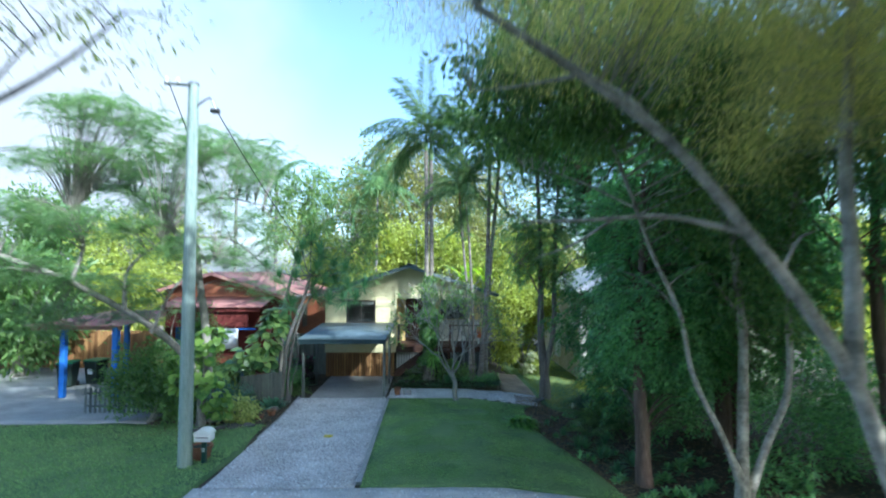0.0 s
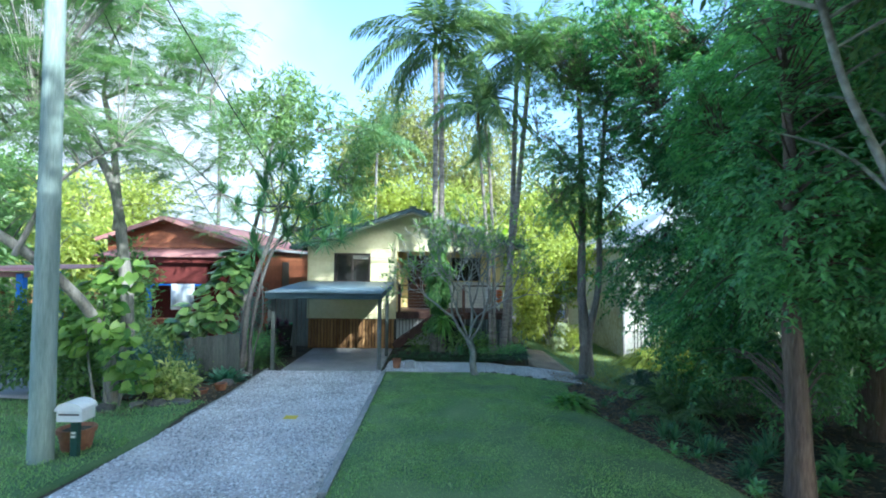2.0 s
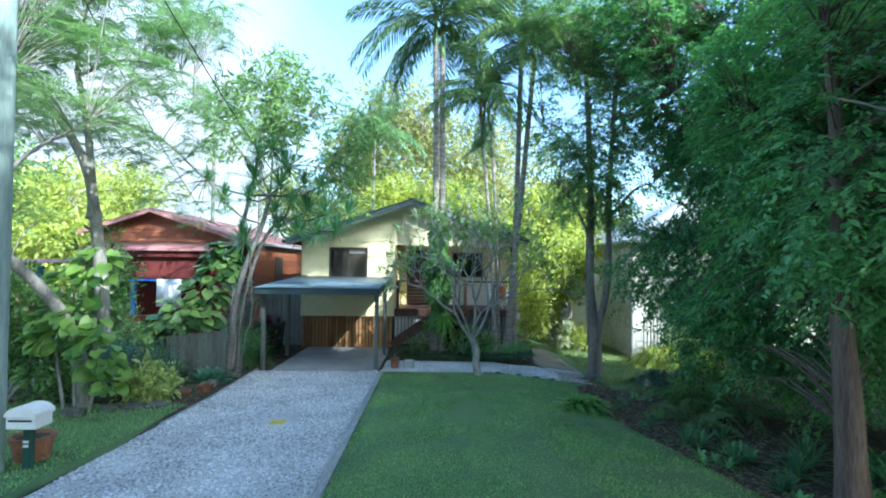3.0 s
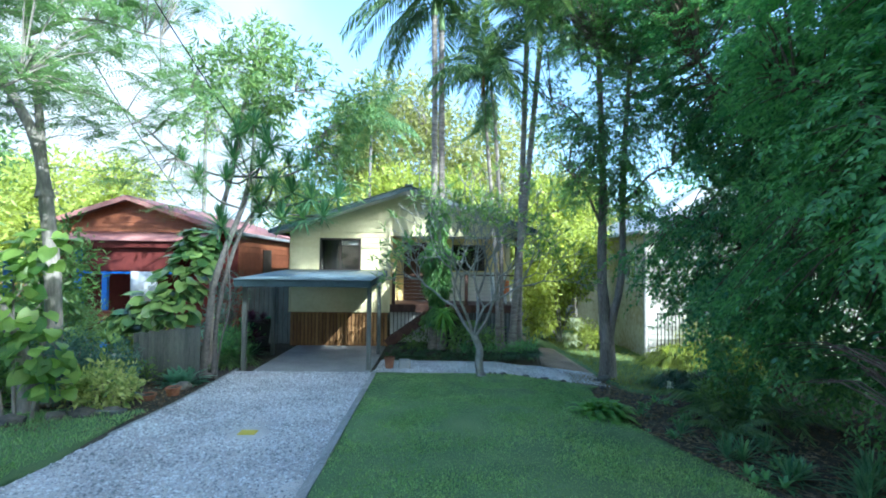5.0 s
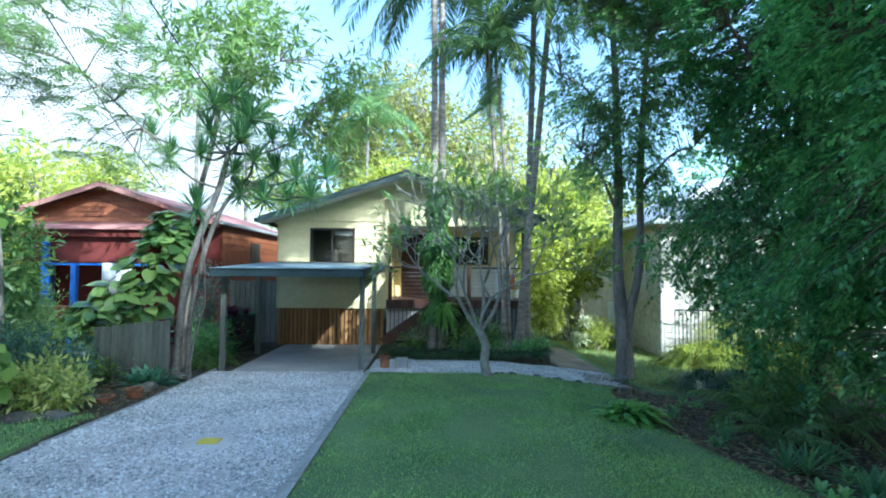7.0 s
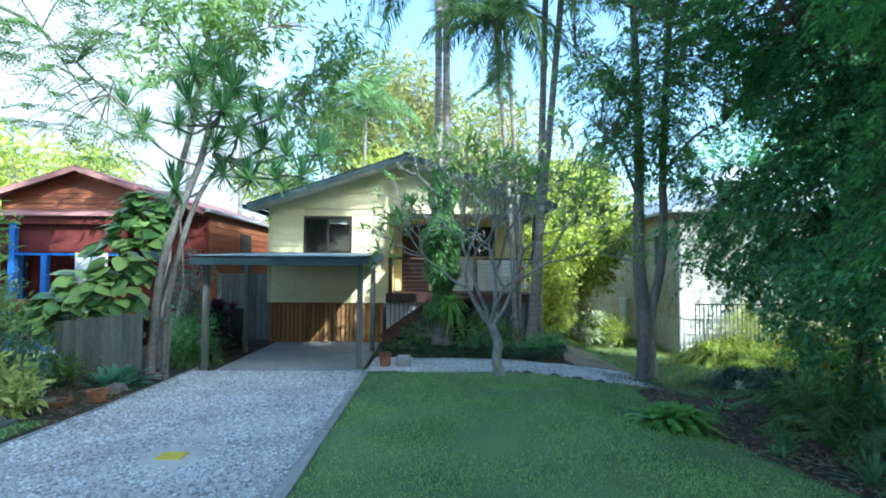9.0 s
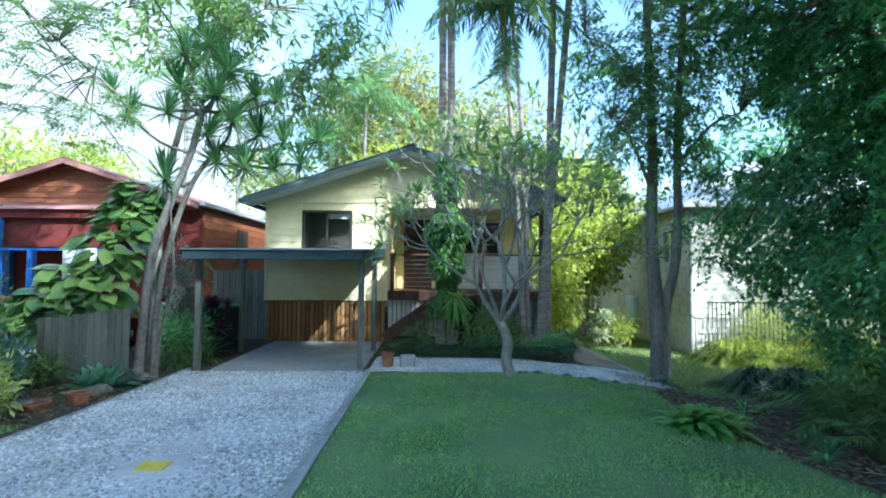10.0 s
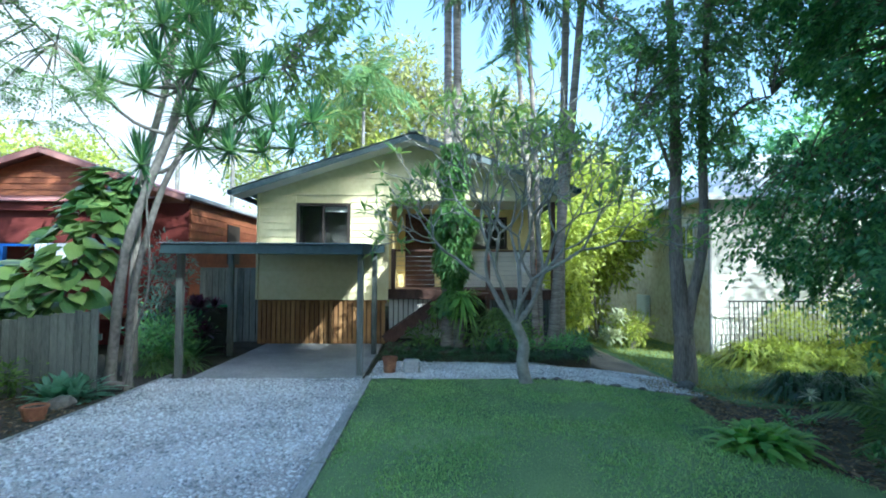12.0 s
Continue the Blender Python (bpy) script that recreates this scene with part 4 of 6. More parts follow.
# ---- the white house ----
def build_white_house():
    h = thing("house", "white weatherboard house with stained rendered side wall", "house", (10, 29, -0.5))
    front = part("wall", boxes((6.2, 16.0, 25.5, 25.62, -0.6, 3.7)), M_WHITE, h, "bright white weatherboard front wall")
    wall_boards(front, 6.3, 16.0, 0.1, 3.7, 25.498, M_WHITE, pitch=0.18)
    part("corner_board", boxes((6.17, 6.3, 25.44, 25.5, -0.6, 3.7), bevel=0.006), M_WHITE, front)
    sidew = boxes((6.2, 6.32, 25.63, 26.4, -0.6, 3.7), (6.2, 6.32, 27.3, 34.0, -0.6, 3.7), (6.2, 6.32, 26.4, 27.3, -0.6, 2.15), (6.2, 6.32, 26.4, 27.3, 3.1, 3.7))
    part("side_wall", sidew, M_RENDERED, h, "stained rendered side wall tinted as warm bounce from grass")
    part("window", boxes((6.18, 6.2, 26.36, 26.42, 2.1, 3.15), (6.18, 6.2, 27.28, 27.34, 2.1, 3.15), (6.17, 6.2, 26.36, 27.34, 2.08, 2.14), (6.18, 6.2, 26.36, 27.34, 3.1, 3.16), (6.19, 6.21, 26.82, 26.87, 2.14, 3.1)), M_WHITE, h)
    part("window_pane", boxes((6.25, 6.256, 26.4, 27.3, 2.14, 3.1)), M_GLASS, h)
    part("reveal", boxes((6.9, 6.92, 26.0, 27.6, 1.9, 3.3)), M_SHADE_BACK, h)
    bm = bmesh.new()
    hz, e = 3.72, 0.4
    c = [bm.verts.new(q) for q in ((6.2 - e, 25.5 - e, hz), (16 + e, 25.5 - e, hz), (16 + e, 34 + e, hz), (6.2 - e, 34 + e, hz))]
    r0, r1 = bm.verts.new((10.4, 30, 6.0)), bm.verts.new((12, 30, 6.0))
    for q in ((c[0], c[1], r1, r0), (c[2], c[3], r0, r1), (c[1], c[2], r1), (c[3], c[0], r0), (c[3], c[2], c[1], c[0])):
        bm.faces.new(q)
    part("roof", bm, M_PALEROOF, h, "pale grey hipped sheet roof")
    part("gutter", boxes((5.74, 5.84, 25.1, 34.4, 3.63, 3.74), (5.74, 16.4, 25.02, 25.12, 3.63, 3.74), bevel=0.015), M_PALEROOF, h)
    bm = bmesh.new()
    lathe(bm, [(0.045, 0), (0.045, 4.1)], (6.12, 25.42, -0.5), 12)
    part("downpipe", bm, M_PALEROOF, h, "pale round downpipe at the corner")
    box_ = part("meter_box", boxes((6.05, 6.2, 29.4, 30.2, 0.0, 0.95), bevel=0.015), M_PAINTW, h, "pale metal meter box")
    part("box_door", boxes((6.035, 6.05, 29.46, 30.14, 0.06, 0.89), bevel=0.004), M_PAINTW, box_)
    part("front_window", boxes((9.6, 11.2, 25.44, 25.49, 1.5, 2.9)), M_FRAME, h)


build_white_house()

rail = thing("railing", "black steel railing in front of the white house", "railing", (8.4, 24.9, -0.5), kind="structure")
part("top_rail", boxes((6.3, 11.5, 24.88, 24.92, 0.99, 1.03), bevel=0.004), M_BLACKRAIL, rail)
part("bottom_rail", boxes((6.3, 11.5, 24.88, 24.92, -0.3, -0.26)), M_BLACKRAIL, rail)
for k in range(44):
    x = 6.32 + 0.12 * k
    part("baluster", boxes((x - 0.01, x + 0.01, 24.89, 24.91, -0.55 if k % 11 == 0 else -0.27, 1.0)), M_BLACKRAIL, rail)


# ---- street pole, cables, mailbox ----
def build_pole():
    p = thing("power_pole", "tall weathered timber power pole", "pole", (-6.15, 13.05, 0.2))
    t = Tubes()
    t.add([(-6.15, 13.05, -0.1), (-6.16, 13.05, 4.3), (-6.17, 13.05, 8.8)], 0.155, 0.11, 18, 10, 0.03)
    t.part("shaft", M_POLE, p)
    bm = bmesh.new()
    lathe(bm, [(0.125, 0), (0.13, 0.02), (0.10, 0.06)], (-6.17, 13.05, 8.78), 16)
    part("cap", bm, M_STEEL, p)
    bm = bmesh.new()
    beam(bm, (-6.17, 12.9, 8.72), (-6.75, 12.9, 8.76), 0.05, 0.05)
    part("cross_arm", bm, M_GREYWOOD, p)
    for k, (x, z) in enumerate(((-6.7, 8.78), (-6.45, 8.77))):
        bm = bmesh.new()
        lathe(bm, [(0.02, 0), (0.045, 0.03), (0.02, 0.06), (0.04, 0.09), (0.015, 0.12)], (x, 12.9, z), 10)
        part("insulator", bm, M_PAINTW, p)
    t = Tubes()
    t.add([(-6.05, 13.0, 8.3), (-5.75, 12.95, 8.45), (-5.62, 12.95, 8.2)], 0.025, 0.025, 8, 4)
    t.part("bracket", M_STEEL, p)
    bm = bmesh.new()
    box(bm, -5.72, -5.52, 12.88, 13.0, 8.1, 8.2, bevel=0.02)
    part("cable_clamp", bm, M_BLACKRAIL, p)


build_pole()
for a, b, label in (((-5.62, 12.95, 8.2), (-5.3, 24.6, 4.3), "black service cable from pole to house"), ((-6.7, 12.9, 8.9), (-8.6, 24.0, 4.3), "thin service cable from pole to the red house")):
    a, b = Vector(a), Vector(b)
    t = Tubes()
    t.add([a.lerp(b, k / 8) - Vector((0, 0, 0.35 * math.sin(math.pi * k / 8))) for k in range(9)], 0.012, 0.012, 6, 3)
    tagged(t.part("power_cable", M_CABLE, None), label, "cable")


def build_mailbox():
    m = thing("mailbox", "small white letterbox on a dark green post", "mailbox", (-5.8, 13.2, 0.2))
    part("post", boxes((-5.85, -5.75, 13.16, 13.24, 0.1, 0.76), bevel=0.006), M_GREENP, m, "dark green post")
    part("box", boxes((-5.97, -5.62, 13.05, 13.33, 0.76, 0.90), bevel=0.008), M_PAINTW, m, "cream white box")
    bm = bmesh.new()
    ring = [(-0.19 * math.cos(math.pi * k / 10), 0.12 * math.sin(math.pi * k / 10)) for k in range(11)]
    ends = [[bm.verts.new((-5.795 + x, y, 0.905 + z)) for x, z in ring] for y in (13.03, 13.35)]
    for i in range(10):
        bm.faces.new((ends[0][i], ends[0][i + 1], ends[1][i + 1], ends[1][i]))
    bm.faces.new(ends[0][::-1])
    bm.faces.new(ends[1])
    bm.faces.new((ends[0][0], ends[1][0], ends[1][-1], ends[0][-1]))
    bmesh.ops.recalc_face_normals(bm, faces=bm.faces)
    part("lid", bm, M_PAINTW, m, "curved white metal lid")
    part("slot", boxes((-5.93, -5.66, 13.04, 13.048, 0.85, 0.87)), M_BLACKRAIL, m)
    part("plate", boxes((-5.83, -5.77, 13.145, 13.155, 0.52, 0.55), (-5.83, -5.77, 13.145, 13.155, 0.57, 0.60)), M_PAINTW, m, "two plain white bars")


build_mailbox()


def flower_pot(at, r, h, label, square=False):
    p = thing("flower_pot", label, "pot", at, "terracotta pots")
    bm = bmesh.new()
    prof = [(r * 0.72, 0), (r * 0.9, h * 0.8), (r, h * 0.82), (r, h), (r * 0.86, h), (r * 0.8, h * 0.86)]
    lathe(bm, prof, at, 8 if square else 18)
    part("pot", bm, M_TERRACOTTA, p)
    bm = bmesh.new()
    lathe(bm, [(r * 0.8, h * 0.8), (r * 0.78, h * 0.88)], at, 14)
    part("soil", bm, M_SOIL, p)
    return p


flower_pot((-6.0, 13.52, lie(-5.8, 13.5) + 0.02), 0.25, 0.33, "wide terracotta pot behind the letterbox")
flower_pot((-2.0, 20.55, 0.05), 0.13, 0.26, "terracotta pot on the white gravel path")
flower_pot((-5.72, 17.75, 0.06), 0.14, 0.17, "terracotta bowl at the garden edge")
flower_pot((-6.0, 17.4, 0.06), 0.16, 0.12, "low terracotta bowl at the garden edge")
bm = boxes((-1.78, -1.5, 20.5, 20.68, 0.02, 0.26), bevel=0.03)
tagged(part("planter_block", bm, M_CONCRETE), "small pale concrete planter on the gravel path", "planter")
tagged(part("garden_plank", boxes((-6.65, -5.75, 16.2, 16.42, lie(-6, 16.3) + 0.02, lie(-6, 16.3) + 0.09), bevel=0.012), M_GREYWOOD), "weathered plank edging under the bush", "plank")


# palings in front of the big-leaved vine
pal = thing("palisade_fence", "low silvered paling fence with vine behind it", "fence", (-6.4, 18.85, 0), kind="structure")
part("fence_rail", boxes((-7.1, -5.72, 18.87, 18.91, 0.25, 0.33), (-7.1, -5.72, 18.87, 18.91, 0.8, 0.88)), M_GREYWOOD, pal)
for k in range(13):
    x = -7.1 + 0.105 * k
    part("paling", boxes((x, x + 0.1, 18.84, 18.865, 0.0, 1.06 + 0.012 * k + 0.015 * math.sin(k * 2.7)), bevel=0.003), M_GREYWOOD, pal)
pick = thing("picket_fence", "low grey picket fence at the front of the yard", "fence", (-10, 18, 0), kind="structure")
part("fence_rail", boxes((-11.6, -7.95, 17.93, 17.97, 0.28, 0.34), (-11.6, -7.95, 17.93, 17.97, 0.68, 0.74)), M_GREYWOOD, pick)
for k in range(25):
    x = -11.6 + 0.15 * k
    bm = bmesh.new()
    pts = [(x, 0.02), (x + 0.075, 0.02), (x + 0.075, 0.84), (x + 0.037, 0.92), (x, 0.84)]
    a = [bm.verts.new((u, 17.905, w)) for u, w in pts]
    b = [bm.verts.new((u, 17.927, w)) for u, w in pts]
    bm.faces.new(a)
    bm.faces.new(b[::-1])
    for i in range(5):
        j = (i + 1) % 5
        bm.faces.new((a[j], a[i], b[i], b[j]))
    part("picket", bm, M_GREYWOOD, pick)


# ---- trees ----
def tree(label, base, stems, limbs, masses, ends, per, spread, length, width, leaf, bark, seed, droop=0.4, flat=0.5, shell=0.45, flare=0.06, rough=0.35, twig=0.012, name="tree", sprays=0, whorls=0, gaps=None):
    """A tree of stems, limbs, twigs and a crown of single leaves. stems, limbs: (places, first radius, last radius)."""
    rng = np.random.default_rng(seed)
    e = thing(name, label, "tree", base)
    start = []
    for pts, r0, r1 in stems:
        t = Tubes()
        start += t.add(pts, r0, r1, 12, 7, 0.18, flare)[6:]
        t.part("trunk", bark, e)
    for pts, r0, r1 in limbs:
        t = Tubes()
        start += t.add(pts, r0, r1, 8, 5, 0.12)[2:]
        t.part("limb", bark, e)
    pts = crown_points(rng, masses, ends, shell, rough)
    if gaps is not None:
        pts = open_gaps(pts, 0.75, gaps)
    t = Tubes()
    twigs(t, pts[::2], start, twig)
    tagged(t.part("twig", bark, e), kind="stuff")
    mid = np.array(masses)[:, :3].mean(0)
    if whorls:
        pts = np.repeat(pts, whorls, 0) + rng.normal(size=(len(pts) * whorls, 3)) * 0.2
    v, f = spray_leaves(rng, pts, mid, sprays, per // sprays, spread, length, width, droop) if sprays else clump_leaves(rng, pts, per, spread, length, width, droop, flat, mid)
    arrays("crown", v, f, leaf, e)
    return e


# broad dark tree beside the lawn
tree("broad shade tree with dense dark green drooping foliage", (4.05, 13.05, -0.2),
     [([(4.05, 13.05, -0.35), (4.02, 13.05, 1.0), (3.98, 13.1, 2.4), (4.2, 13.4, 4.5), (4.6, 14.2, 7.0)], 0.19, 0.05)],
     [([(4.0, 13.1, 2.4), (4.8, 14.6, 3.6), (5.4, 16.3, 4.2)], 0.055, 0.02), ([(4.1, 13.3, 3.6), (4.5, 15.0, 5.0), (5.0, 17.0, 5.8)], 0.05, 0.02), ([(4.2, 13.4, 4.5), (5.2, 14.6, 5.9), (6.0, 15.6, 6.6)], 0.035, 0.015)],
     [(5.7, 16.2, 2.5, 1.75, 1.9, 2.3), (5.4, 14.5, 4.0, 1.9, 1.5, 2.0), (5.4, 15.6, 6.0, 1.9, 2.2, 1.6), (7.4, 15.5, 5.0, 2.2, 2.8, 3.4), (4.1, 12.9, 3.6, 1.3, 0.9, 1.3), (4.1, 12.4, 4.6, 1.2, 0.5, 1.4), (4.3, 12.6, 6.4, 1.3, 0.6, 1.0), (4.25, 12.6, 2.7, 1.15, 0.55, 0.75)],
     3000, 48, 0.42, 0.135, 0.062, L_DEEP, M_BARKBROWN, 11, 0.6, 0.4, flare=0.03, sprays=3, gaps=-0.42)
tree("tall shade tree with dense dark green foliage over the side garden", (7.3, 20.3, -0.4),
     [([(7.3, 20.3, -0.6), (7.2, 20.3, 2.0), (6.9, 20.2, 4.5), (6.7, 20.0, 8.5)], 0.2, 0.08)],
     [([(7.2, 20.3, 2.2), (6.2, 20.4, 3.2), (5.2, 20.6, 3.7)], 0.07, 0.025), ([(6.9, 20.2, 4.5), (5.8, 19.6, 6.0), (4.8, 19.2, 7.0)], 0.08, 0.03)],
     [(5.65, 20.3, 2.9, 2.0, 1.5, 1.6), (5.3, 18.2, 1.5, 1.2, 1.2, 1.5), (6.8, 19.9, 6.0, 1.9, 2.0, 2.2), (7.6, 19.0, 4.2, 1.7, 1.7, 2.4), (5.3, 19.8, 7.6, 1.5, 1.3, 2.2), (4.6, 20.0, 9.4, 1.6, 1.3, 1.4), (7.3, 17.6, 9.2, 1.7, 1.8, 1.6)],
     2000, 48, 0.42, 0.14, 0.064, L_DEEP, M_BARKBROWN, 12, 0.6, 0.4, sprays=3, gaps=-0.42)
# twin-stemmed tree at the end of the lawn
tree("twin-trunked tree with dark ridged bark and small glossy leaves", (3.75, 22.1, -0.5),
     [([(3.75, 22.1, -0.7), (3.76, 22.1, 0.2), (3.7, 22.1, 0.9), (3.6, 22.1, 2.4), (3.62, 22.1, 5.0), (3.5, 22.1, 8.5)], 0.225, 0.07),
      ([(3.74, 22.08, 0.45), (3.86, 22.06, 1.1), (4.1, 22.0, 2.4), (4.15, 22.0, 5.0), (4.3, 21.9, 8.0)], 0.14, 0.06)],
     [([(3.6, 22.1, 3.6), (3.0, 21.7, 4.6), (2.5, 21.4, 5.0)], 0.045, 0.015), ([(4.15, 22.0, 4.2), (4.8, 21.8, 5.0), (5.3, 21.6, 5.2)], 0.045, 0.015), ([(3.6, 22.1, 5.5), (2.9, 22.3, 6.8), (2.3, 22.5, 7.2)], 0.045, 0.015)],
     [(3.3, 21.9, 4.7, 0.95, 1.0, 1.3), (4.4, 21.9, 4.9, 0.9, 1.0, 1.4), (2.9, 21.9, 6.3, 1.1, 1.1, 1.2), (3.9, 22.0, 7.6, 2.0, 1.6, 1.6), (5.2, 21.6, 6.3, 1.2, 1.0, 1.3), (3.2, 22.0, 9.6, 2.0, 1.6, 1.6), (5.0, 21.8, 9.4, 1.8, 1.6, 1.8), (3.6, 21.5, 5.4, 1.1, 0.9, 1.3), (2.7, 21.7, 5.6, 0.8, 0.8, 1.0), (3.8, 21.7, 4.55, 1.0, 0.8, 0.75)],
     1350, 45, 0.36, 0.125, 0.05, L_TWIN, M_BARKDARK, 13, 0.6, 0.3, 0.2, sprays=3, gaps=-0.25)
# many-stemmed pale tree near the street
tree("many-stemmed tree with pale lichened bark near the street", (5.578, 11.925, -0.45),
     [([(5.578, 11.925, -0.45), (5.553, 11.863, 0.192), (5.703, 12.05, 1.317), (5.891, 12.3, 3.317), (5.828, 12.55, 6.067), (6.078, 12.925, 9.692)], 0.15, 0.06),
      ([(5.541, 11.863, 0.317), (5.141, 11.8, 1.255), (4.578, 11.8, 2.443), (4.303, 11.8, 3.755), (3.766, 11.8, 4.943), (3.328, 11.675, 6.067), (2.703, 11.55, 7.567)], 0.065, 0.035),
      ([(5.641, 11.925, -0.182), (6.078, 11.863, 1.068), (6.516, 11.8, 2.317), (6.578, 11.8, 4.568), (7.078, 11.925, 7.818)], 0.09, 0.045)],
     [([(4.303, 11.8, 3.755), (3.828, 12.05, 4.317), (3.078, 12.425, 4.692)], 0.03, 0.01), ([(5.828, 12.425, 5.317), (4.828, 12.675, 7.068), (3.828, 13.175, 8.068)], 0.06, 0.02), ([(3.453, 11.675, 5.818), (2.328, 12.425, 6.567), (1.328, 12.925, 6.942)], 0.03, 0.01), ([(5.891, 12.3, 3.567), (5.078, 12.925, 5.067), (4.578, 13.675, 5.568)], 0.04, 0.015), ([(5.866, 12.675, 7.068), (4.678, 14.925, 10.068), (3.428, 16.925, 11.318), (1.928, 18.675, 11.443)], 0.06, 0.02), ([(5.991, 12.925, 9.067), (5.428, 15.425, 11.817), (4.428, 18.675, 13.318)], 0.06, 0.02), ([(5.928, 12.925, 8.567), (4.428, 13.925, 11.067), (2.928, 14.8, 12.817)], 0.05, 0.02)],
     # masses above z 10 are added over the lawn to shade the house front
     [(3.6, 10.9, 8.2, 2.6, 1.8, 1.5), (5.8, 10.6, 7.6, 1.9, 1.6, 1.8), (1.3, 10.4, 7.6, 1.2, 1.2, 0.9), (4.7, 11.4, 5.6, 1.1, 1.0, 1.0), (1.6, 12.4, 11.3, 1.8, 1.5, 0.9), (4.4, 15.4, 12.2, 1.8, 1.4, 0.8), (1.9, 15.4, 10.9, 1.4, 1.3, 1.1), (4.0, 11.6, 8.6, 1.6, 1.2, 0.9), (0.6, 10.2, 7.6, 1.3, 0.9, 1.0), (2.2, 13.0, 7.7, 1.4, 0.8, 0.9), (6.0, 11.6, 4.4, 1.0, 0.8, 1.2)],
     1250, 40, 0.17, 0.16, 0.062, L_MID, M_BARKPALE, 14, 0.6, 0.3, 0.3)
# leaning pale tree over the street
lean = tree("leaning pale-barked tree with fine needle foliage over the street", (4.7, 6.8, 0.2),
     [([(4.75, 6.8, 0.1), (4.45, 6.8, 1.4), (4.1, 6.8, 2.5), (3.75, 6.8, 3.45), (3.2, 6.8, 4.3), (2.7, 6.8, 4.95), (1.9, 6.8, 5.9), (0.95, 6.9, 6.7), (-0.2, 7.0, 7.5)], 0.105, 0.045),
      ([(3.78, 6.8, 3.4), (3.8, 6.8, 4.6), (3.85, 6.9, 5.9), (4.1, 7.0, 8.0)], 0.10, 0.05)],
     [([(2.7, 6.8, 4.95), (1.9, 6.95, 5.15), (1.1, 7.0, 5.12), (0.3, 7.1, 5.1)], 0.04, 0.012), ([(1.3, 7.0, 5.12), (0.9, 7.2, 4.85), (0.5, 7.3, 4.7)], 0.02, 0.006), ([(3.0, 6.8, 4.5), (3.3, 6.9, 4.9), (3.55, 7.0, 5.0)], 0.03, 0.01), ([(1.9, 6.8, 5.9), (1.6, 7.3, 6.6), (1.2, 7.8, 7.1)], 0.04, 0.012), ([(0.95, 6.9, 6.7), (0.4, 7.5, 6.8), (-0.2, 8.0, 6.9)], 0.03, 0.01)],
     # the sixth mass, out of view, is added to shade the left garden
     [(0.9, 7.4, 7.7, 1.7, 1.2, 0.8), (2.7, 7.2, 8.0, 1.4, 1.2, 1.2), (4.3, 7.2, 7.6, 1.3, 1.2, 1.5), (-0.3, 7.6, 8.6, 1.4, 1.2, 0.8), (3.4, 7.6, 6.4, 0.8, 0.7, 0.6), (3.2, 7.4, 11.5, 2.8, 1.7, 1.5), (3.4, 6.4, 7.0, 1.5, 0.5, 0.7), (4.6, 6.5, 6.6, 1.0, 0.5, 0.9)],
     900, 100, 0.2, 0.11, 0.009, L_NEEDLE, M_BARKPALE, 15, 0.9, 0.2, 0.2, 0.02, twig=0.004)
# dark trunks deeper in the side garden; the last is added to shade the white wall
for k, (x, y, r, hgt) in enumerate(((7.4, 15.9, 0.24, 7.5), (8.0, 16.4, 0.2, 7.0), (9.6, 13.0, 0.22, 8.0), (8.6, 11.2, 0.18, 7.5), (12.2, 20.4, 0.2, 7.4))):
    z = lie(x, y)
    tree("tall brown-trunked tree in the dim side garden", (x, y, z),
         [([(x, y, z - 0.2), (x + 0.05, y, 1.5), (x - 0.1, y + 0.1, 4.0), (x + 0.1, y + 0.2, hgt)], r, r * 0.4)],
         [([(x, y, 4.0), (x - 0.8, y + 0.3, 5.2), (x - 1.4, y + 0.3, 5.8)], 0.05, 0.02)],
         [(x, y, hgt + 0.2, 2.0, 2.0, 1.9), (x + 0.8, y - 0.4, hgt - 2.0, 1.6, 1.6, 1.4)],
         420, 30, 0.22, 0.14, 0.05, L_DEEP, M_BARKBROWN, 20 + k, 0.5, 0.45, 0.3)

# leafy tree between the driveway and the red house
tree("slender tree with drooping olive green leaves by the carport", (-6.3, 20.6, 0),
     [([(-6.3, 20.6, -0.1), (-6.28, 20.6, 1.5), (-6.2, 20.6, 3.2), (-5.8, 20.55, 4.9), (-5.6, 20.5, 6.2), (-5.3, 20.5, 7.6)], 0.085, 0.035)],
     [([(-5.75, 20.55, 5.1), (-6.3, 20.3, 6.0), (-6.7, 20.2, 6.6)], 0.04, 0.012), ([(-5.7, 20.5, 5.5), (-5.0, 20.4, 6.3), (-4.3, 20.3, 6.6)], 0.04, 0.012), ([(-5.8, 20.55, 4.8), (-5.0, 20.8, 5.4), (-4.0, 21.0, 5.4)], 0.035, 0.01)],
     [(-6.1, 20.3, 7.0, 0.6, 0.7, 0.75), (-3.3, 20.8, 5.3, 0.65, 0.7, 1.0), (-3.2, 20.9, 6.4, 0.6, 0.7, 0.7), (-5.3, 20.5, 7.7, 0.8, 0.9, 0.7), (-4.5, 20.3, 6.7, 0.9, 0.9, 0.9), (-3.9, 20.8, 5.6, 0.65, 0.8, 1.0), (-5.3, 20.5, 6.1, 0.7, 0.8, 0.6), (-6.5, 20.0, 5.9, 0.4, 0.4, 0.45)],
     230, 10, 0.05, 0.23, 0.055, L_MANGO, M_BARKGREY, 31, 0.5, 0.35, 0.2, whorls=3, gaps=-0.2)


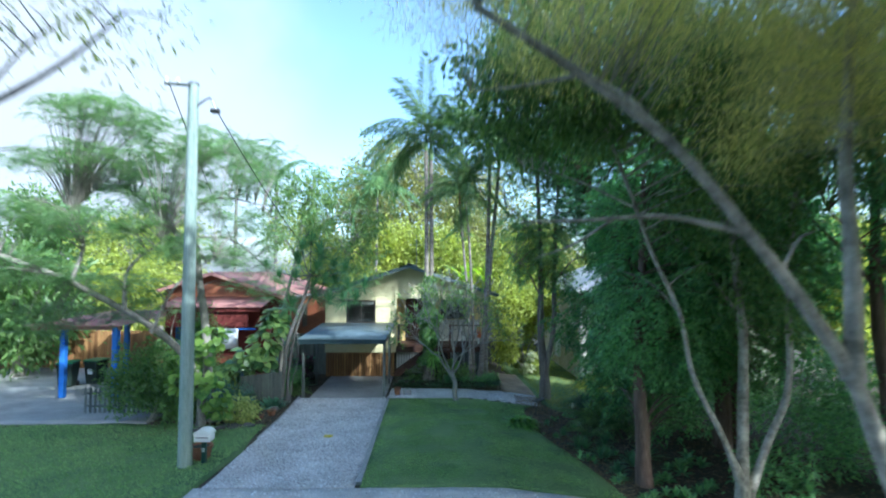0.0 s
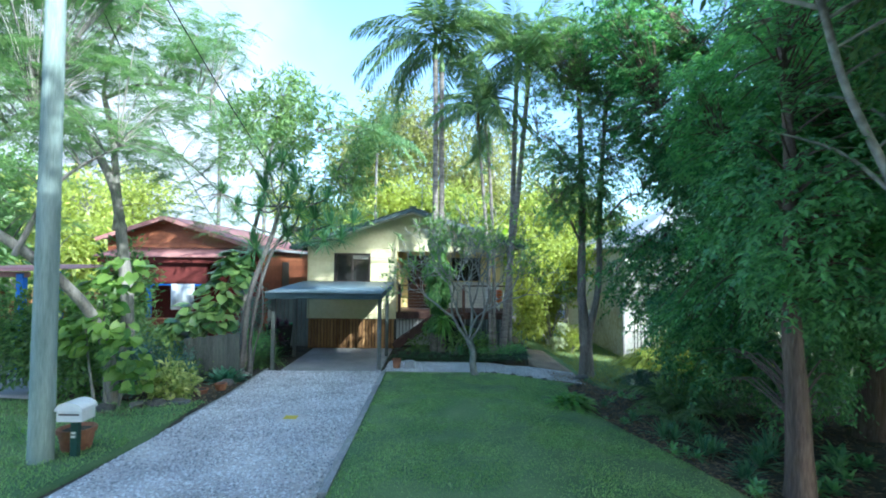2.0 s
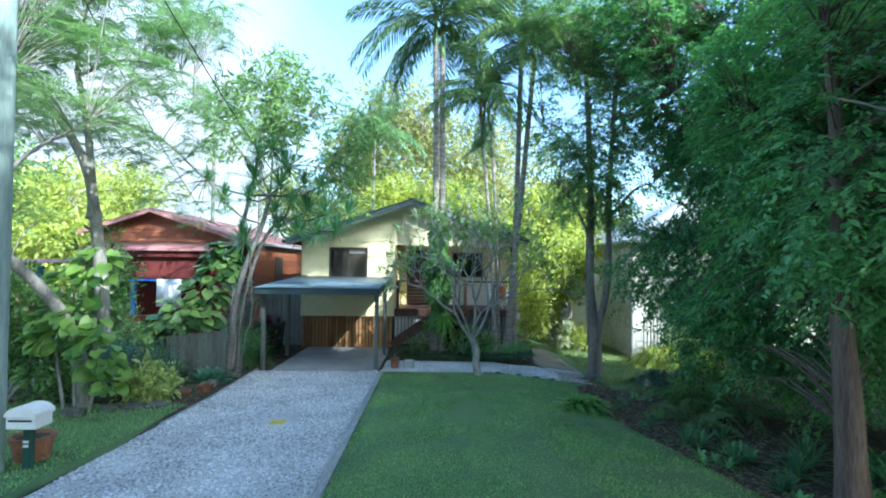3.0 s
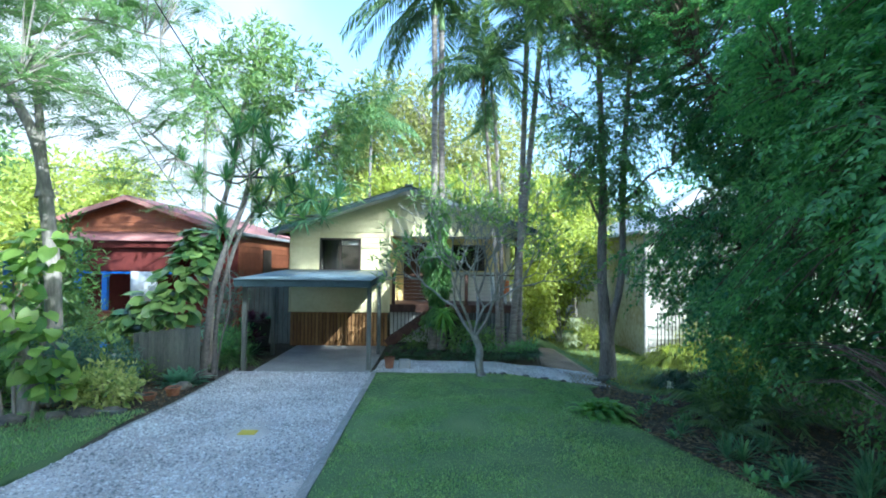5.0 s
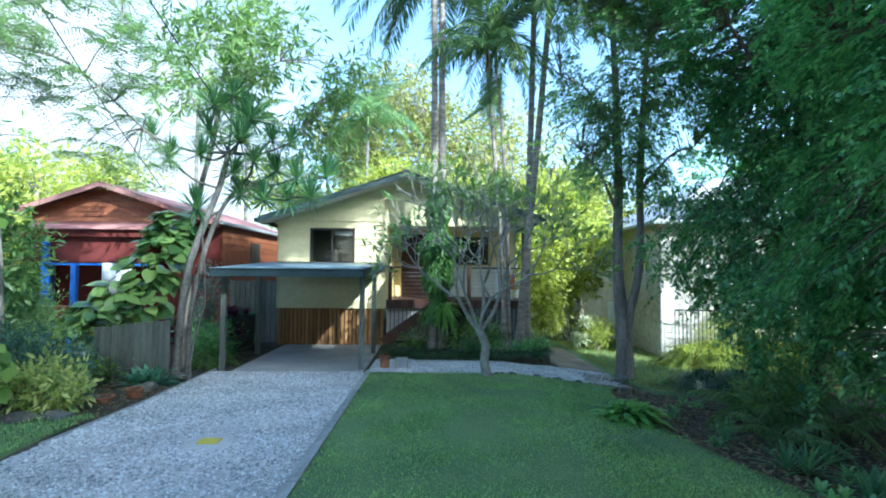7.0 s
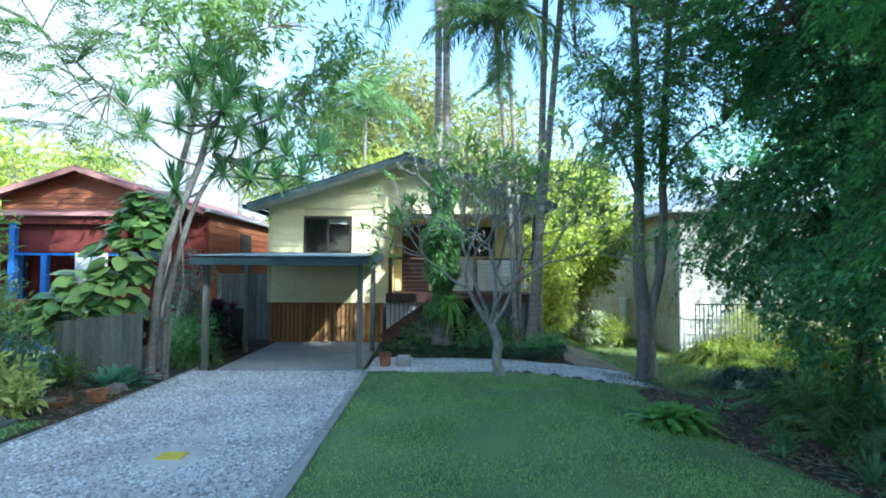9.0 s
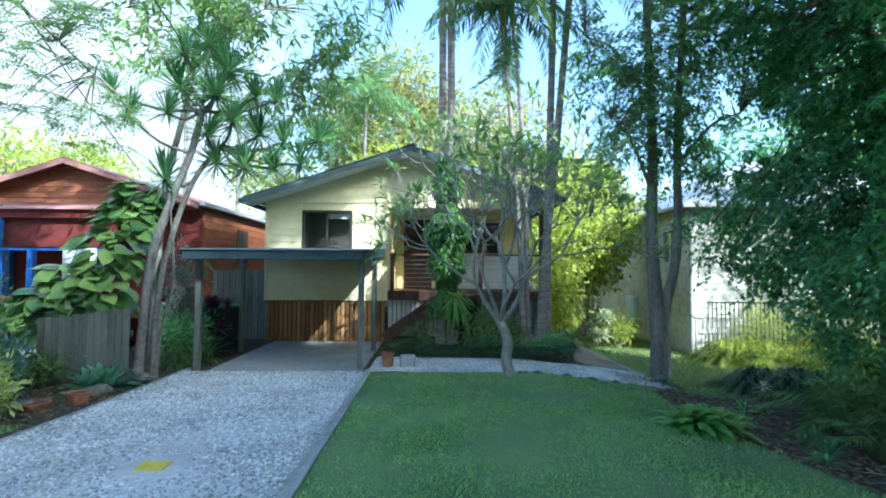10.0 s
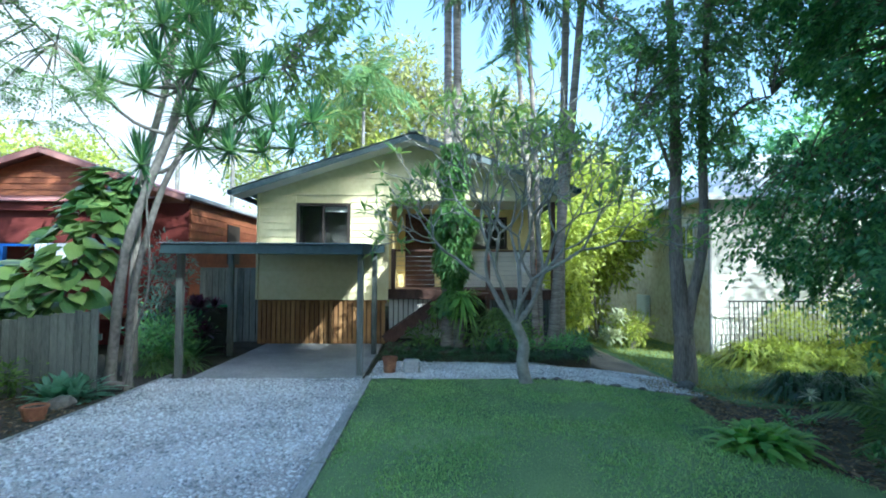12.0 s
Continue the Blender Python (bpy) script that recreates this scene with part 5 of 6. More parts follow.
def feather_leaves(rng, pts, per, reach, leaflets=8, size=0.031):
    """Ferny compound leaves: pairs of small leaflets along thin level ribs."""
    out = []
    c = np.repeat(pts, per, 0)
    d = rng.normal(size=c.shape)
    d[:, 2] = d[:, 2] * 0.25 - 0.15
    d = unit(d)
    up = np.tile((0.0, 0.0, 1.0), (len(c), 1)) + rng.normal(size=c.shape) * 0.2
    s = unit(np.cross(d, up))
    L = reach * rng.uniform(0.6, 1.2, len(c))
    for k in range(leaflets):
        t = (k + 0.7) / leaflets
        q = c + d * (L * t)[:, None] - np.array((0, 0, 0.25)) * (L * t * t)[:, None]
        for sg in (-1, 1):
            way = unit(s * sg + d * 0.35)
            out.append(leaves(q, way, unit(up), size * 2.4 * (1 - 0.4 * t), size * 0.85, 0.05))
    return join_leaves(*out)


def feather_tree(label, base, stems, limbs, masses, ends, per, seed, bark=M_BARKGREY):
    rng = np.random.default_rng(seed)
    e = thing("tree", label, "tree", base)
    start = []
    for pts, r0, r1 in stems:
        t = Tubes()
        start += t.add(pts, r0, r1, 12, 7, 0.15, 0.06)[6:]
        t.part("trunk", bark, e)
    for pts, r0, r1 in limbs:
        t = Tubes()
        start += t.add(pts, r0, r1, 8, 5, 0.1)[2:]
        t.part("limb", bark, e)
    pts = crown_points(rng, masses, ends, 0.2, 0.3)
    t = Tubes()
    twigs(t, pts[::2], start, 0.008)
    tagged(t.part("twig", bark, e), kind="stuff")
    v, f = feather_leaves(rng, pts, per, 0.42)
    arrays("crown", v, f, L_FEATHER, e)


feather_tree("pale-trunked tree with layered feathery foliage by the fence", (-7.4, 17.0, 0.1),
     [([(-7.35, 17.0, -0.1), (-7.38, 17.0, 0.9), (-7.42, 17.0, 2.2), (-7.6, 17.0, 3.6), (-7.85, 17.0, 4.7), (-8.7, 17.0, 6.1)], 0.16, 0.07),
      ([(-7.62, 17.0, 3.6), (-7.75, 17.05, 4.6), (-7.9, 17.1, 5.6), (-8.05, 17.0, 6.5)], 0.09, 0.05)],
     [([(-8.05, 17.0, 6.4), (-7.2, 17.2, 6.8), (-6.0, 17.5, 6.6)], 0.05, 0.015), ([(-7.9, 17.1, 5.6), (-7.0, 17.8, 5.5), (-6.1, 18.4, 4.6)], 0.04, 0.012), ([(-8.7, 17.0, 6.1), (-9.8, 16.8, 6.9), (-11, 16.5, 7.0)], 0.05, 0.015), ([(-8.05, 17.0, 6.5), (-7.6, 16.6, 7.6), (-6.8, 16.2, 8.0)], 0.04, 0.012)],
     [(-7.2, 17.0, 7.3, 1.6, 1.3, 0.6), (-9.6, 16.8, 7.2, 1.7, 1.4, 0.6), (-6.3, 17.6, 6.2, 0.8, 0.8, 0.5), (-6.4, 18.2, 4.9, 0.75, 0.7, 0.7), (-7.6, 17.4, 6.0, 0.7, 0.6, 0.4), (-6.1, 17.2, 7.4, 0.6, 0.8, 0.5), (-8.6, 17.4, 5.0, 0.7, 0.6, 0.5), (-8.0, 16.6, 8.4, 1.8, 1.3, 0.6), (-7.0, 17.2, 5.2, 0.6, 0.6, 0.5), (-5.6, 17.4, 5.6, 0.5, 0.6, 0.6), (-6.4, 18.4, 8.2, 1.1, 1.0, 0.8), (-9.2, 17.6, 6.0, 1.3, 0.9, 0.8), (-6.0, 18.5, 3.9, 0.7, 0.6, 0.5), (-6.8, 18.3, 4.1, 0.6, 0.5, 0.4)],
     620, 9, 41)
feather_tree("spreading tree with a thick arching limb and feathery foliage", (-7.2, 15.3, 0.1),
     [([(-7.3, 16.4, 0.0), (-7.2, 16.1, 1.1), (-7.2, 15.4, 2.1), (-7.6, 14.6, 3.0), (-8.4, 14.1, 3.7), (-9.6, 13.8, 4.4), (-11.0, 13.8, 4.9)], 0.11, 0.06)],
     [([(-8.2, 14.1, 3.6), (-8.3, 14.4, 4.6), (-7.6, 14.6, 5.3)], 0.06, 0.02), ([(-9.3, 13.8, 4.3), (-9.3, 14.2, 5.2), (-9.9, 14.6, 6.0)], 0.06, 0.02), ([(-7.7, 14.4, 3.0), (-7.2, 14.6, 4.2), (-6.4, 14.9, 4.9)], 0.05, 0.015), ([(-9.9, 13.8, 4.5), (-10.6, 13.2, 4.6), (-11.4, 12.8, 4.4)], 0.05, 0.015)],
     [(-7.2, 14.7, 5.2, 1.3, 1.1, 0.4), (-9.2, 14.0, 5.7, 1.8, 1.2, 0.45), (-10.8, 13.6, 4.6, 1.7, 1.2, 0.45), (-8.6, 14.4, 4.3, 1.4, 1.0, 0.35), (-6.3, 15.1, 5.0, 0.8, 0.8, 0.35), (-11.6, 13.8, 6.2, 1.6, 1.3, 0.4), (-9.6, 14.6, 7.4, 1.9, 1.3, 0.5), (-7.6, 15.2, 6.4, 1.4, 1.1, 0.5), (-8.6, 15.2, 3.6, 1.3, 0.9, 0.5), (-10.6, 14.8, 3.4, 1.3, 0.9, 0.5), (-12.4, 14.4, 4.8, 1.6, 1.2, 0.5), (-6.2, 15.6, 6.0, 0.8, 0.8, 0.5), (-9.2, 14.6, 8.6, 1.9, 1.2, 0.5), (-7.2, 15.0, 7.7, 1.3, 1.0, 0.45)],
     1150, 9, 42)
tree("street tree with a thin dark branch and sparse yellow leaves", (-7.6, 6.2, 0.3),
     [([(-7.6, 6.2, 0.1), (-7.5, 6.2, 3.0), (-7.2, 6.2, 5.5), (-7.0, 6.2, 8.5)], 0.18, 0.06)],
     [([(-7.3, 6.2, 4.8), (-6.0, 6.2, 5.6), (-4.83, 6.2, 6.1), (-4.1, 6.2, 6.55), (-3.6, 6.2, 7.0)], 0.05, 0.012), ([(-5.0, 6.2, 6.05), (-4.6, 6.3, 6.7), (-4.3, 6.4, 7.0)], 0.02, 0.006), ([(-5.4, 6.2, 5.9), (-4.9, 6.3, 5.7), (-4.5, 6.4, 5.75)], 0.015, 0.005)],
     [(-3.9, 6.3, 6.95, 0.75, 0.6, 0.35), (-4.8, 6.4, 6.7, 0.4, 0.4, 0.25), (-6.6, 6.3, 7.8, 1.3, 1.2, 0.8), (-7.4, 6.3, 9.0, 1.6, 1.6, 1.2)],
     330, 40, 0.18, 0.08, 0.025, L_SUNNY, M_BARKGREY, 43, 0.7, 0.4, 0.2, twig=0.005)


# ---- palms ----
def frond_mesh(name, length, arch, pairs, seed, leaflet=0.55, hang_down=0.5, mat=L_PALM):
    """One feather frond along +x from the origin: rib and leaflets."""
    rng = np.random.default_rng(seed)
    ts = np.linspace(0, 1, 14)
    rib = np.stack([length * ts * (1 - 0.18 * arch * ts), 0 * ts, length * (0.35 * ts - arch * 0.75 * ts ** 2)], 1)
    t = Tubes()
    t.add([tuple(q) for q in rib[::2]], 0.022, 0.005, 5, 2)
    out = [(np.array([tuple(q) for q in t.v]), np.array([(a, b, c) for a, b, c, d in t.f] + [(a, c, d) for a, b, c, d in t.f]))]
    u = np.linspace(0.14, 0.99, pairs)
    c = np.stack([np.interp(u, ts, rib[:, k]) for k in range(3)], 1)
    d = unit(np.stack([np.gradient(c[:, k]) for k in range(3)], 1))
    for sg in (-1, 1):
        way = np.tile((0.0, float(sg), 0.0), (pairs, 1)) + d * 0.55 + rng.normal(size=c.shape) * 0.10
        way[:, 2] -= hang_down * rng.uniform(0.5, 1.3, pairs)
        up = np.tile((0.0, 0.0, 1.0), (pairs, 1)) + rng.normal(size=c.shape) * 0.25
        out.append(leaves(c, unit(way), unit(up), leaflet * (1 - 0.55 * np.abs(u - 0.45) ** 1.3 * 1.6), 0.034, 0.1))
    v, f = join_leaves(*out)
    ob = arrays(name, v, f, mat)
    me = ob.data
    bpy.data.objects.remove(ob)
    return me


FRONDS = [frond_mesh("frond", 2.7, a, 46, k, 0.62, h) for k, (a, h) in enumerate(((0.75, 0.7), (1.0, 0.9), (1.3, 1.1)))]
FRONDS_SMALL = [frond_mesh("frond", 1.7, a, 30, 7 + k, 0.45, 0.7) for k, a in enumerate((0.8, 1.2))]
FRONDS_SUN = [frond_mesh("frond", 2.3, a, 34, 17 + k, 0.6, 0.9, L_FEATHER) for k, a in enumerate((0.9, 1.3))]


def put_frond(me, parent, at, yaw, lift, scale=1.0, name="frond"):
    ob = hang(new(name, me), parent)
    ob.location = ob.location + Vector(at)
    ob.rotation_euler = Euler((0, -lift, yaw))
    ob.scale = (scale, scale, scale)
    return ob


def palm(label, lines, radius, meshes, count, seed, shaft=0.8, scale=1.0, dead=False):
    """A palm with one or more ringed trunks."""
    e = thing("palm", label, "palm", lines[0][0])
    rng = random.Random(seed)
    for li, line in enumerate(lines):
        t = Tubes()
        t.add(line, radius, radius * 0.72, 12, 10, 0.04, 0.06)
        t.part("trunk", M_PALMTRUNK if lines[0][0][1] < 30 else M_BARKDRAC, e)
        top = Vector(line[-1])
        t = Tubes()
        t.add([top - Vector((0, 0, 0.05)), top + Vector((0, 0, shaft * 0.5)), top + Vector((0, 0, shaft))], radius * 0.95, radius * 0.4, 10, 4)
        t.part("crownshaft", M_THATCH if dead and li == 0 else M_CROWNSHAFT, e)
        for k in range(count):
            lift = radians(rng.choice((62, 40, 22, 5, -14)) + rng.uniform(-9, 9))
            put_frond(rng.choice(meshes), e, top + Vector((0, 0, shaft * 0.9)), k * 2.4 + rng.uniform(-0.3, 0.3), lift, scale * rng.uniform(0.85, 1.1))
        if dead:
            for k in range(3):
                put_frond(FRONDS_SUN[k % 2], e, top + Vector((0, 0, 0.1)), seed + k * 2.0, radians(-75), 0.6 * scale, "dead_frond")
    return e


palm("tall palm pair with ringed trunks in front of the porch", [[(-0.98, 22.5, -0.05), (-0.98, 22.5, 3.5), (-0.99, 22.5, 7.0), (-1.03, 22.5, 9.6)], [(-0.74, 22.55, -0.05), (-0.76, 22.55, 3.5), (-0.80, 22.55, 7.0), (-0.82, 22.55, 9.2)]], 0.105, FRONDS, 17, 5, 0.8, 1.12)
palm("tall leaning palm pair beside the porch end", [[(1.2, 22.6, -0.1), (1.4, 22.6, 2.5), (1.65, 22.6, 5.0), (2.0, 22.6, 8.9)], [(1.45, 22.9, -0.1), (1.48, 22.9, 2.5), (1.55, 22.9, 5.0), (1.66, 22.9, 9.1)]], 0.105, FRONDS, 16, 8, 0.8, 1.08)
palm("thin palm pair with a hanging dead sheath", [[(0.85, 22.4, -0.1), (0.72, 22.4, 3.0), (0.48, 22.4, 6.0), (0.36, 22.4, 7.3)], [(0.95, 22.55, -0.1), (0.9, 22.5, 3.0), (0.75, 22.5, 6.0), (0.6, 22.5, 7.5)]], 0.06, FRONDS_SMALL, 13, 11, 0.6, 1.25, True)
palm("slender sunlit palm behind the house", [[(-4.6, 36.0, 0), (-4.55, 36.0, 5.0), (-4.5, 36.0, 9.6)]], 0.1, FRONDS_SUN, 20, 14, 0.6, 1.45)
palm("distant sunlit palm with hanging fronds", [[(-17.0, 44.0, 0), (-17.0, 44.0, 6.0), (-17.0, 44.0, 13.2)]], 0.16, FRONDS_SUN, 14, 15, 0.9, 1.5)
palm("distant sunlit palm beside another", [[(-14.0, 45.0, 0), (-14.0, 45.0, 6.0), (-14.0, 45.0, 11.5)]], 0.16, FRONDS_SUN, 14, 16, 0.9, 1.5)


# ---- strap-leaved heads ----
def rosette_mesh(name, count, length, width, seed, mat, tilt=(5, 120), sag=0.35, bend=3):
    """A head of narrow arching leaves round the origin."""
    rng = np.random.default_rng(seed)
    v, f = [], []
    for k in range(count):
        a = 2.4 * k + rng.uniform(-0.3, 0.3)
        b = radians(tilt[0] + (tilt[1] - tilt[0]) * (k / count) + rng.uniform(-8, 8))
        d = np.array((math.cos(a) * math.sin(b), math.sin(a) * math.sin(b), math.cos(b)))
        s = np.array((-math.sin(a), math.cos(a), 0))
        L = length * rng.uniform(0.75, 1.1)
        o = len(v)
        for i in range(bend + 1):
            t = i / bend
            q = d * L * t - np.array((0, 0, sag * L * t * t))
            w = width * (0.45 + 1.6 * t * (1 - t) + 0.1) * (1 - 0.85 * (t > 0.99))
            v += [tuple(q + s * w / 2), tuple(q - s * w / 2)]
        for i in range(bend):
            f.append((o + 2 * i, o + 2 * i + 1, o + 2 * i + 3, o + 2 * i + 2))
    ob = arrays(name, v, f, mat)
    me = ob.data
    bpy.data.objects.remove(ob)
    return me


def put(me, parent, at, turn=0.0, scale=1.0, name="", lean=(0, 0)):
    ob = hang(new(name or me.name, me), parent)
    ob.location = ob.location + Vector(at)
    ob.rotation_euler = Euler((lean[0], lean[1], turn))
    ob.scale = (scale,) * 3
    return ob


ROSETTES = [rosette_mesh("leaf_head", 120, 0.58, 0.029, k, L_DRAC, (4, 122), 0.05) for k in range(3)]


def dragon_tree():
    e = thing("dragon_tree", "many-headed dragon tree with pale trunks and spiky leaf heads", "tree", (-6.15, 20.0, 0))
    rng = random.Random(4)
    trunks = [([(-6.2, 20.0, -0.05), (-6.15, 20.0, 0.7), (-6.02, 20.0, 2.0), (-5.75, 20.0, 2.9), (-5.45, 20.0, 3.7), (-5.28, 20.0, 4.4)], 0.078, 0.055),
              ([(-6.02, 20.15, -0.05), (-6.0, 20.15, 1.2), (-5.8, 20.2, 2.4), (-5.5, 20.25, 3.3), (-5.1, 20.3, 3.9)], 0.055, 0.04),
              ([(-5.9, 19.9, -0.05), (-5.8, 19.9, 0.8), (-5.62, 19.9, 1.6), (-5.7, 19.9, 2.8)], 0.022, 0.016)]
    for pts, a, b in trunks:
        t = Tubes()
        t.add(pts, a, b, 10, 6, 0.1, 0.03)
        t.part("trunk", M_BARKDRAC, e)
    heads = [(-6.75, 20.0, 4.7), (-6.35, 19.8, 4.25), (-5.55, 19.9, 5.3), (-5.3, 20.2, 5.6), (-4.9, 20.1, 5.1), (-5.0, 19.8, 4.6), (-4.5, 20.2, 4.7), (-4.1, 20.0, 4.6), (-4.45, 20.3, 4.1), (-4.0, 20.2, 3.95), (-3.7, 20.1, 3.55), (-4.15, 20.2, 3.5), (-4.6, 20.1, 3.5), (-5.2, 20.0, 4.0), (-5.75, 19.8, 4.3), (-5.7, 20.1, 4.8), (-4.75, 19.9, 4.2), (-3.45, 20.3, 4.0), (-5.15, 20.3, 3.6), (-5.95, 20.2, 3.3)]
    joints = [Vector(q) for q in ((-5.45, 20.0, 3.7), (-5.28, 20.0, 4.4), (-5.1, 20.3, 3.9), (-5.5, 20.25, 3.3))]
    t = Tubes()
    for h in heads:
        h = Vector(h)
        j = min(joints, key=lambda q: (q - h).length + 0.5 * max(0, q.z - h.z))
        t.add([j, j.lerp(h, 0.5) - Vector((0, 0, 0.12)), h], 0.03, 0.018, 6, 3)
    tagged(t.part("branch", M_BARKDRAC, e), kind="stuff")
    for k, h in enumerate(heads):
        put(ROSETTES[k % 3], e, h, rng.uniform(0, 6), rng.uniform(0.75, 1.1), "leaf_head", (rng.uniform(-0.35, 0.35), rng.uniform(-0.35, 0.35)))
    e.location += Vector((0.3, -0.62, 0.0))


dragon_tree()


# ---- frangipani ----
def frangipani():
    e = thing("frangipani_tree", "grey-limbed frangipani with sparse leaves at its branch tips", "tree", (0.12, 19.64, 0))
    rng = random.Random(9)
    t = Tubes()
    t.add([(0.14, 19.66, -0.05), (0.06, 19.64, 0.35), (0.08, 19.63, 0.65), (-0.05, 19.62, 0.98)], 0.10, 0.075, 12, 6, 0.12, 0.05)
    t.part("trunk", M_FRANGI, e)
    tips = []
    def fork(q, d, r, length, level, tube):
        end = q + d * length
        mid = q.lerp(end, 0.5) + Vector((rng.uniform(-1, 1), rng.uniform(-1, 1), -0.6)) * length * 0.08
        tube.add([q, mid, end], r, r * 0.8, 7 if level < 3 else 5, 3, 0.08)
        if level == 7 or (level > 4 and rng.random() < 0.12):
            tips.append((end, d))
            return
        n = 2 if rng.random() < 0.75 else 3
        a0 = rng.uniform(0, 6.28)
        for k in range(n):
            a = a0 + 6.28 * k / n + rng.uniform(-0.3, 0.3)
            side = d.orthogonal().normalized()
            side = (Matrix.Rotation(a, 3, d) @ side)
            nd = (d * 0.85 + side * rng.uniform(0.45, 0.75) + Vector((0, 0, 0.20))).normalized()
            fork(end, nd, max(0.008, r * 0.68), length * rng.uniform(0.72, 0.88), level + 1, tube)
    for d, r, ln in (((-0.6, -0.1, 0.95), 0.04, 0.8), ((0.1, 0.25, 1.0), 0.042, 0.95), ((0.5, -0.15, 1.0), 0.042, 0.9), ((-0.4, -0.35, 1.0), 0.036, 0.9), ((0.25, -0.5, 0.95), 0.034, 0.8)):
        t = Tubes()
        fork(Vector((-0.05, 19.62, 0.93)), Vector(d).normalized(), r, ln, 1, t)
        t.part("limb", M_FRANGI, e)
    nr = np.random.default_rng(2)
    tip = [q for q in tips if nr.random() < 0.5]
    c = np.repeat(np.array([tuple(q) for q, d in tip]), 5, 0)
    d = np.repeat(np.array([tuple(d) for q, d in tip]), 5, 0) * 0.5 + nr.normal(size=c.shape) * 0.8
    d[:, 2] += 0.1
    up = nr.normal(size=c.shape) * 0.3 + (0, 0, 1)
    v, f = leaves(c, unit(d), unit(up), nr.uniform(0.14, 0.28, len(c)), nr.uniform(0.04, 0.075, len(c)))
    arrays("foliage", v, f, L_MANGO, e, "sparse long green leaves")


frangipani()


# ---- climbing plants and shrubs ----
def heart_mesh(name, mat):
    """A broad heart-shaped leaf about 1 long, hanging from the origin along +x."""
    n = 8
    v, f = [], []
    for i in range(n + 1):
        x = i / n
        half = 0.42 * (math.sin(math.pi * min(1.0, x * 1.02 + 0.14)) ** 0.75) * (1 - 0.25 * x) if i < n else 0.0
        dip = -0.28 * x * x
        for s in (-1.0, -0.5, 0.0, 0.5, 1.0):
            back = 0.16 * abs(s) * (1 - x) ** 3
            v.append((x - back, s * half, dip + 0.16 * abs(s) * half - 0.10 * s * s * half + 0.015 * math.sin(9 * x + 4 * s)))
    for i in range(n):
        for k in range(4):
            a = i * 5 + k
            f.append((a, a + 5, a + 6, a + 1))
    ob = arrays(name, v, f, mat, None, "", True)
    me = ob.data
    bpy.data.objects.remove(ob)
    return me


HEART = heart_mesh("leaf", L_POTHOS)
HEART_LIME = heart_mesh("leaf", L_LIME)


def big_vine(label, base, spots, count, size, me, seed, stems):
    e = thing("climbing_plant", label, "plant", base)
    rng = random.Random(seed)
    t = Tubes()
    for pts in stems:
        t.add(pts, 0.03, 0.015, 6, 4, 0.1)
    tagged(t.part("stem", M_BARKGREY, e), kind="stuff")
    for k in range(count):
        cx, cy, cz, rx, ry, rz = rng.choice(spots)
        a, b = rng.uniform(math.pi * 0.95, math.pi * 2.05), rng.uniform(-0.9, 1.0)
        d = Vector((math.cos(a) * math.cos(b), math.sin(a) * math.cos(b), math.sin(b)))
        q = Vector((cx + d.x * rx, cy + d.y * ry, cz + d.z * rz))
        way = Vector((d.x * 0.8 + rng.uniform(-0.7, 0.7), d.y * 0.8 - 0.3 + rng.uniform(-0.3, 0.3), -0.35 + rng.uniform(-0.6, 0.6))).normalized()
        up = (d + Vector((rng.uniform(-0.6, 0.6), -0.3, 0.6 + rng.uniform(-0.4, 0.5)))).normalized()
        y = up.cross(way).normalized()
        z = way.cross(y)
        ob = hang(new("leaf", me), e)
        m = Matrix((way, y, z)).transposed()
        ob.rotation_euler = m.to_euler()
        ob.location = ob.location + q
        ob.scale = (size * rng.uniform(0.7, 1.15),) * 3


big_vine("large-leaved climbing plant heaped over a stump and fence", (-6.8, 19.7, 0),
         [(-7.5, 19.75, 1.2, 0.45, 0.4, 0.35), (-7.0, 19.75, 1.6, 0.5, 0.45, 0.45), (-6.6, 19.75, 2.05, 0.45, 0.4, 0.45), (-6.3, 19.8, 2.6, 0.35, 0.35, 0.45), (-6.75, 19.7, 1.45, 0.45, 0.4, 0.4), (-6.2, 19.9, 3.0, 0.3, 0.3, 0.3), (-7.9, 19.8, 1.0, 0.4, 0.35, 0.3)],
         300, 0.38, HEART, 3, [[(-7.2, 19.8, 0), (-7.0, 19.8, 1.0), (-6.6, 19.8, 2.0), (-6.25, 19.85, 3.0)], [(-7.2, 19.8, 0), (-7.5, 19.8, 0.6), (-7.8, 19.8, 1.0)]])
big_vine("tall split-leaved shrub with bare stems near the power pole", (-7.0, 15.9, 0.1),
         [(-7.1, 15.9, 1.7, 0.45, 0.4, 0.4), (-6.75, 15.9, 1.2, 0.35, 0.4, 0.4), (-7.3, 16.0, 2.3, 0.4, 0.4, 0.4), (-6.6, 16.0, 0.8, 0.25, 0.3, 0.35), (-7.6, 16.0, 1.6, 0.35, 0.3, 0.4), (-6.9, 16.1, 2.7, 0.35, 0.35, 0.35)],
         210, 0.28, HEART_LIME, 5, [[(-7.1, 15.9, 0), (-7.15, 15.9, 0.8), (-7.2, 15.9, 2.2)], [(-6.9, 15.9, 0), (-6.8, 15.9, 0.6), (-6.75, 15.9, 1.5)], [(-7.3, 15.95, 0), (-7.5, 16, 0.9), (-7.6, 16, 1.7)]])


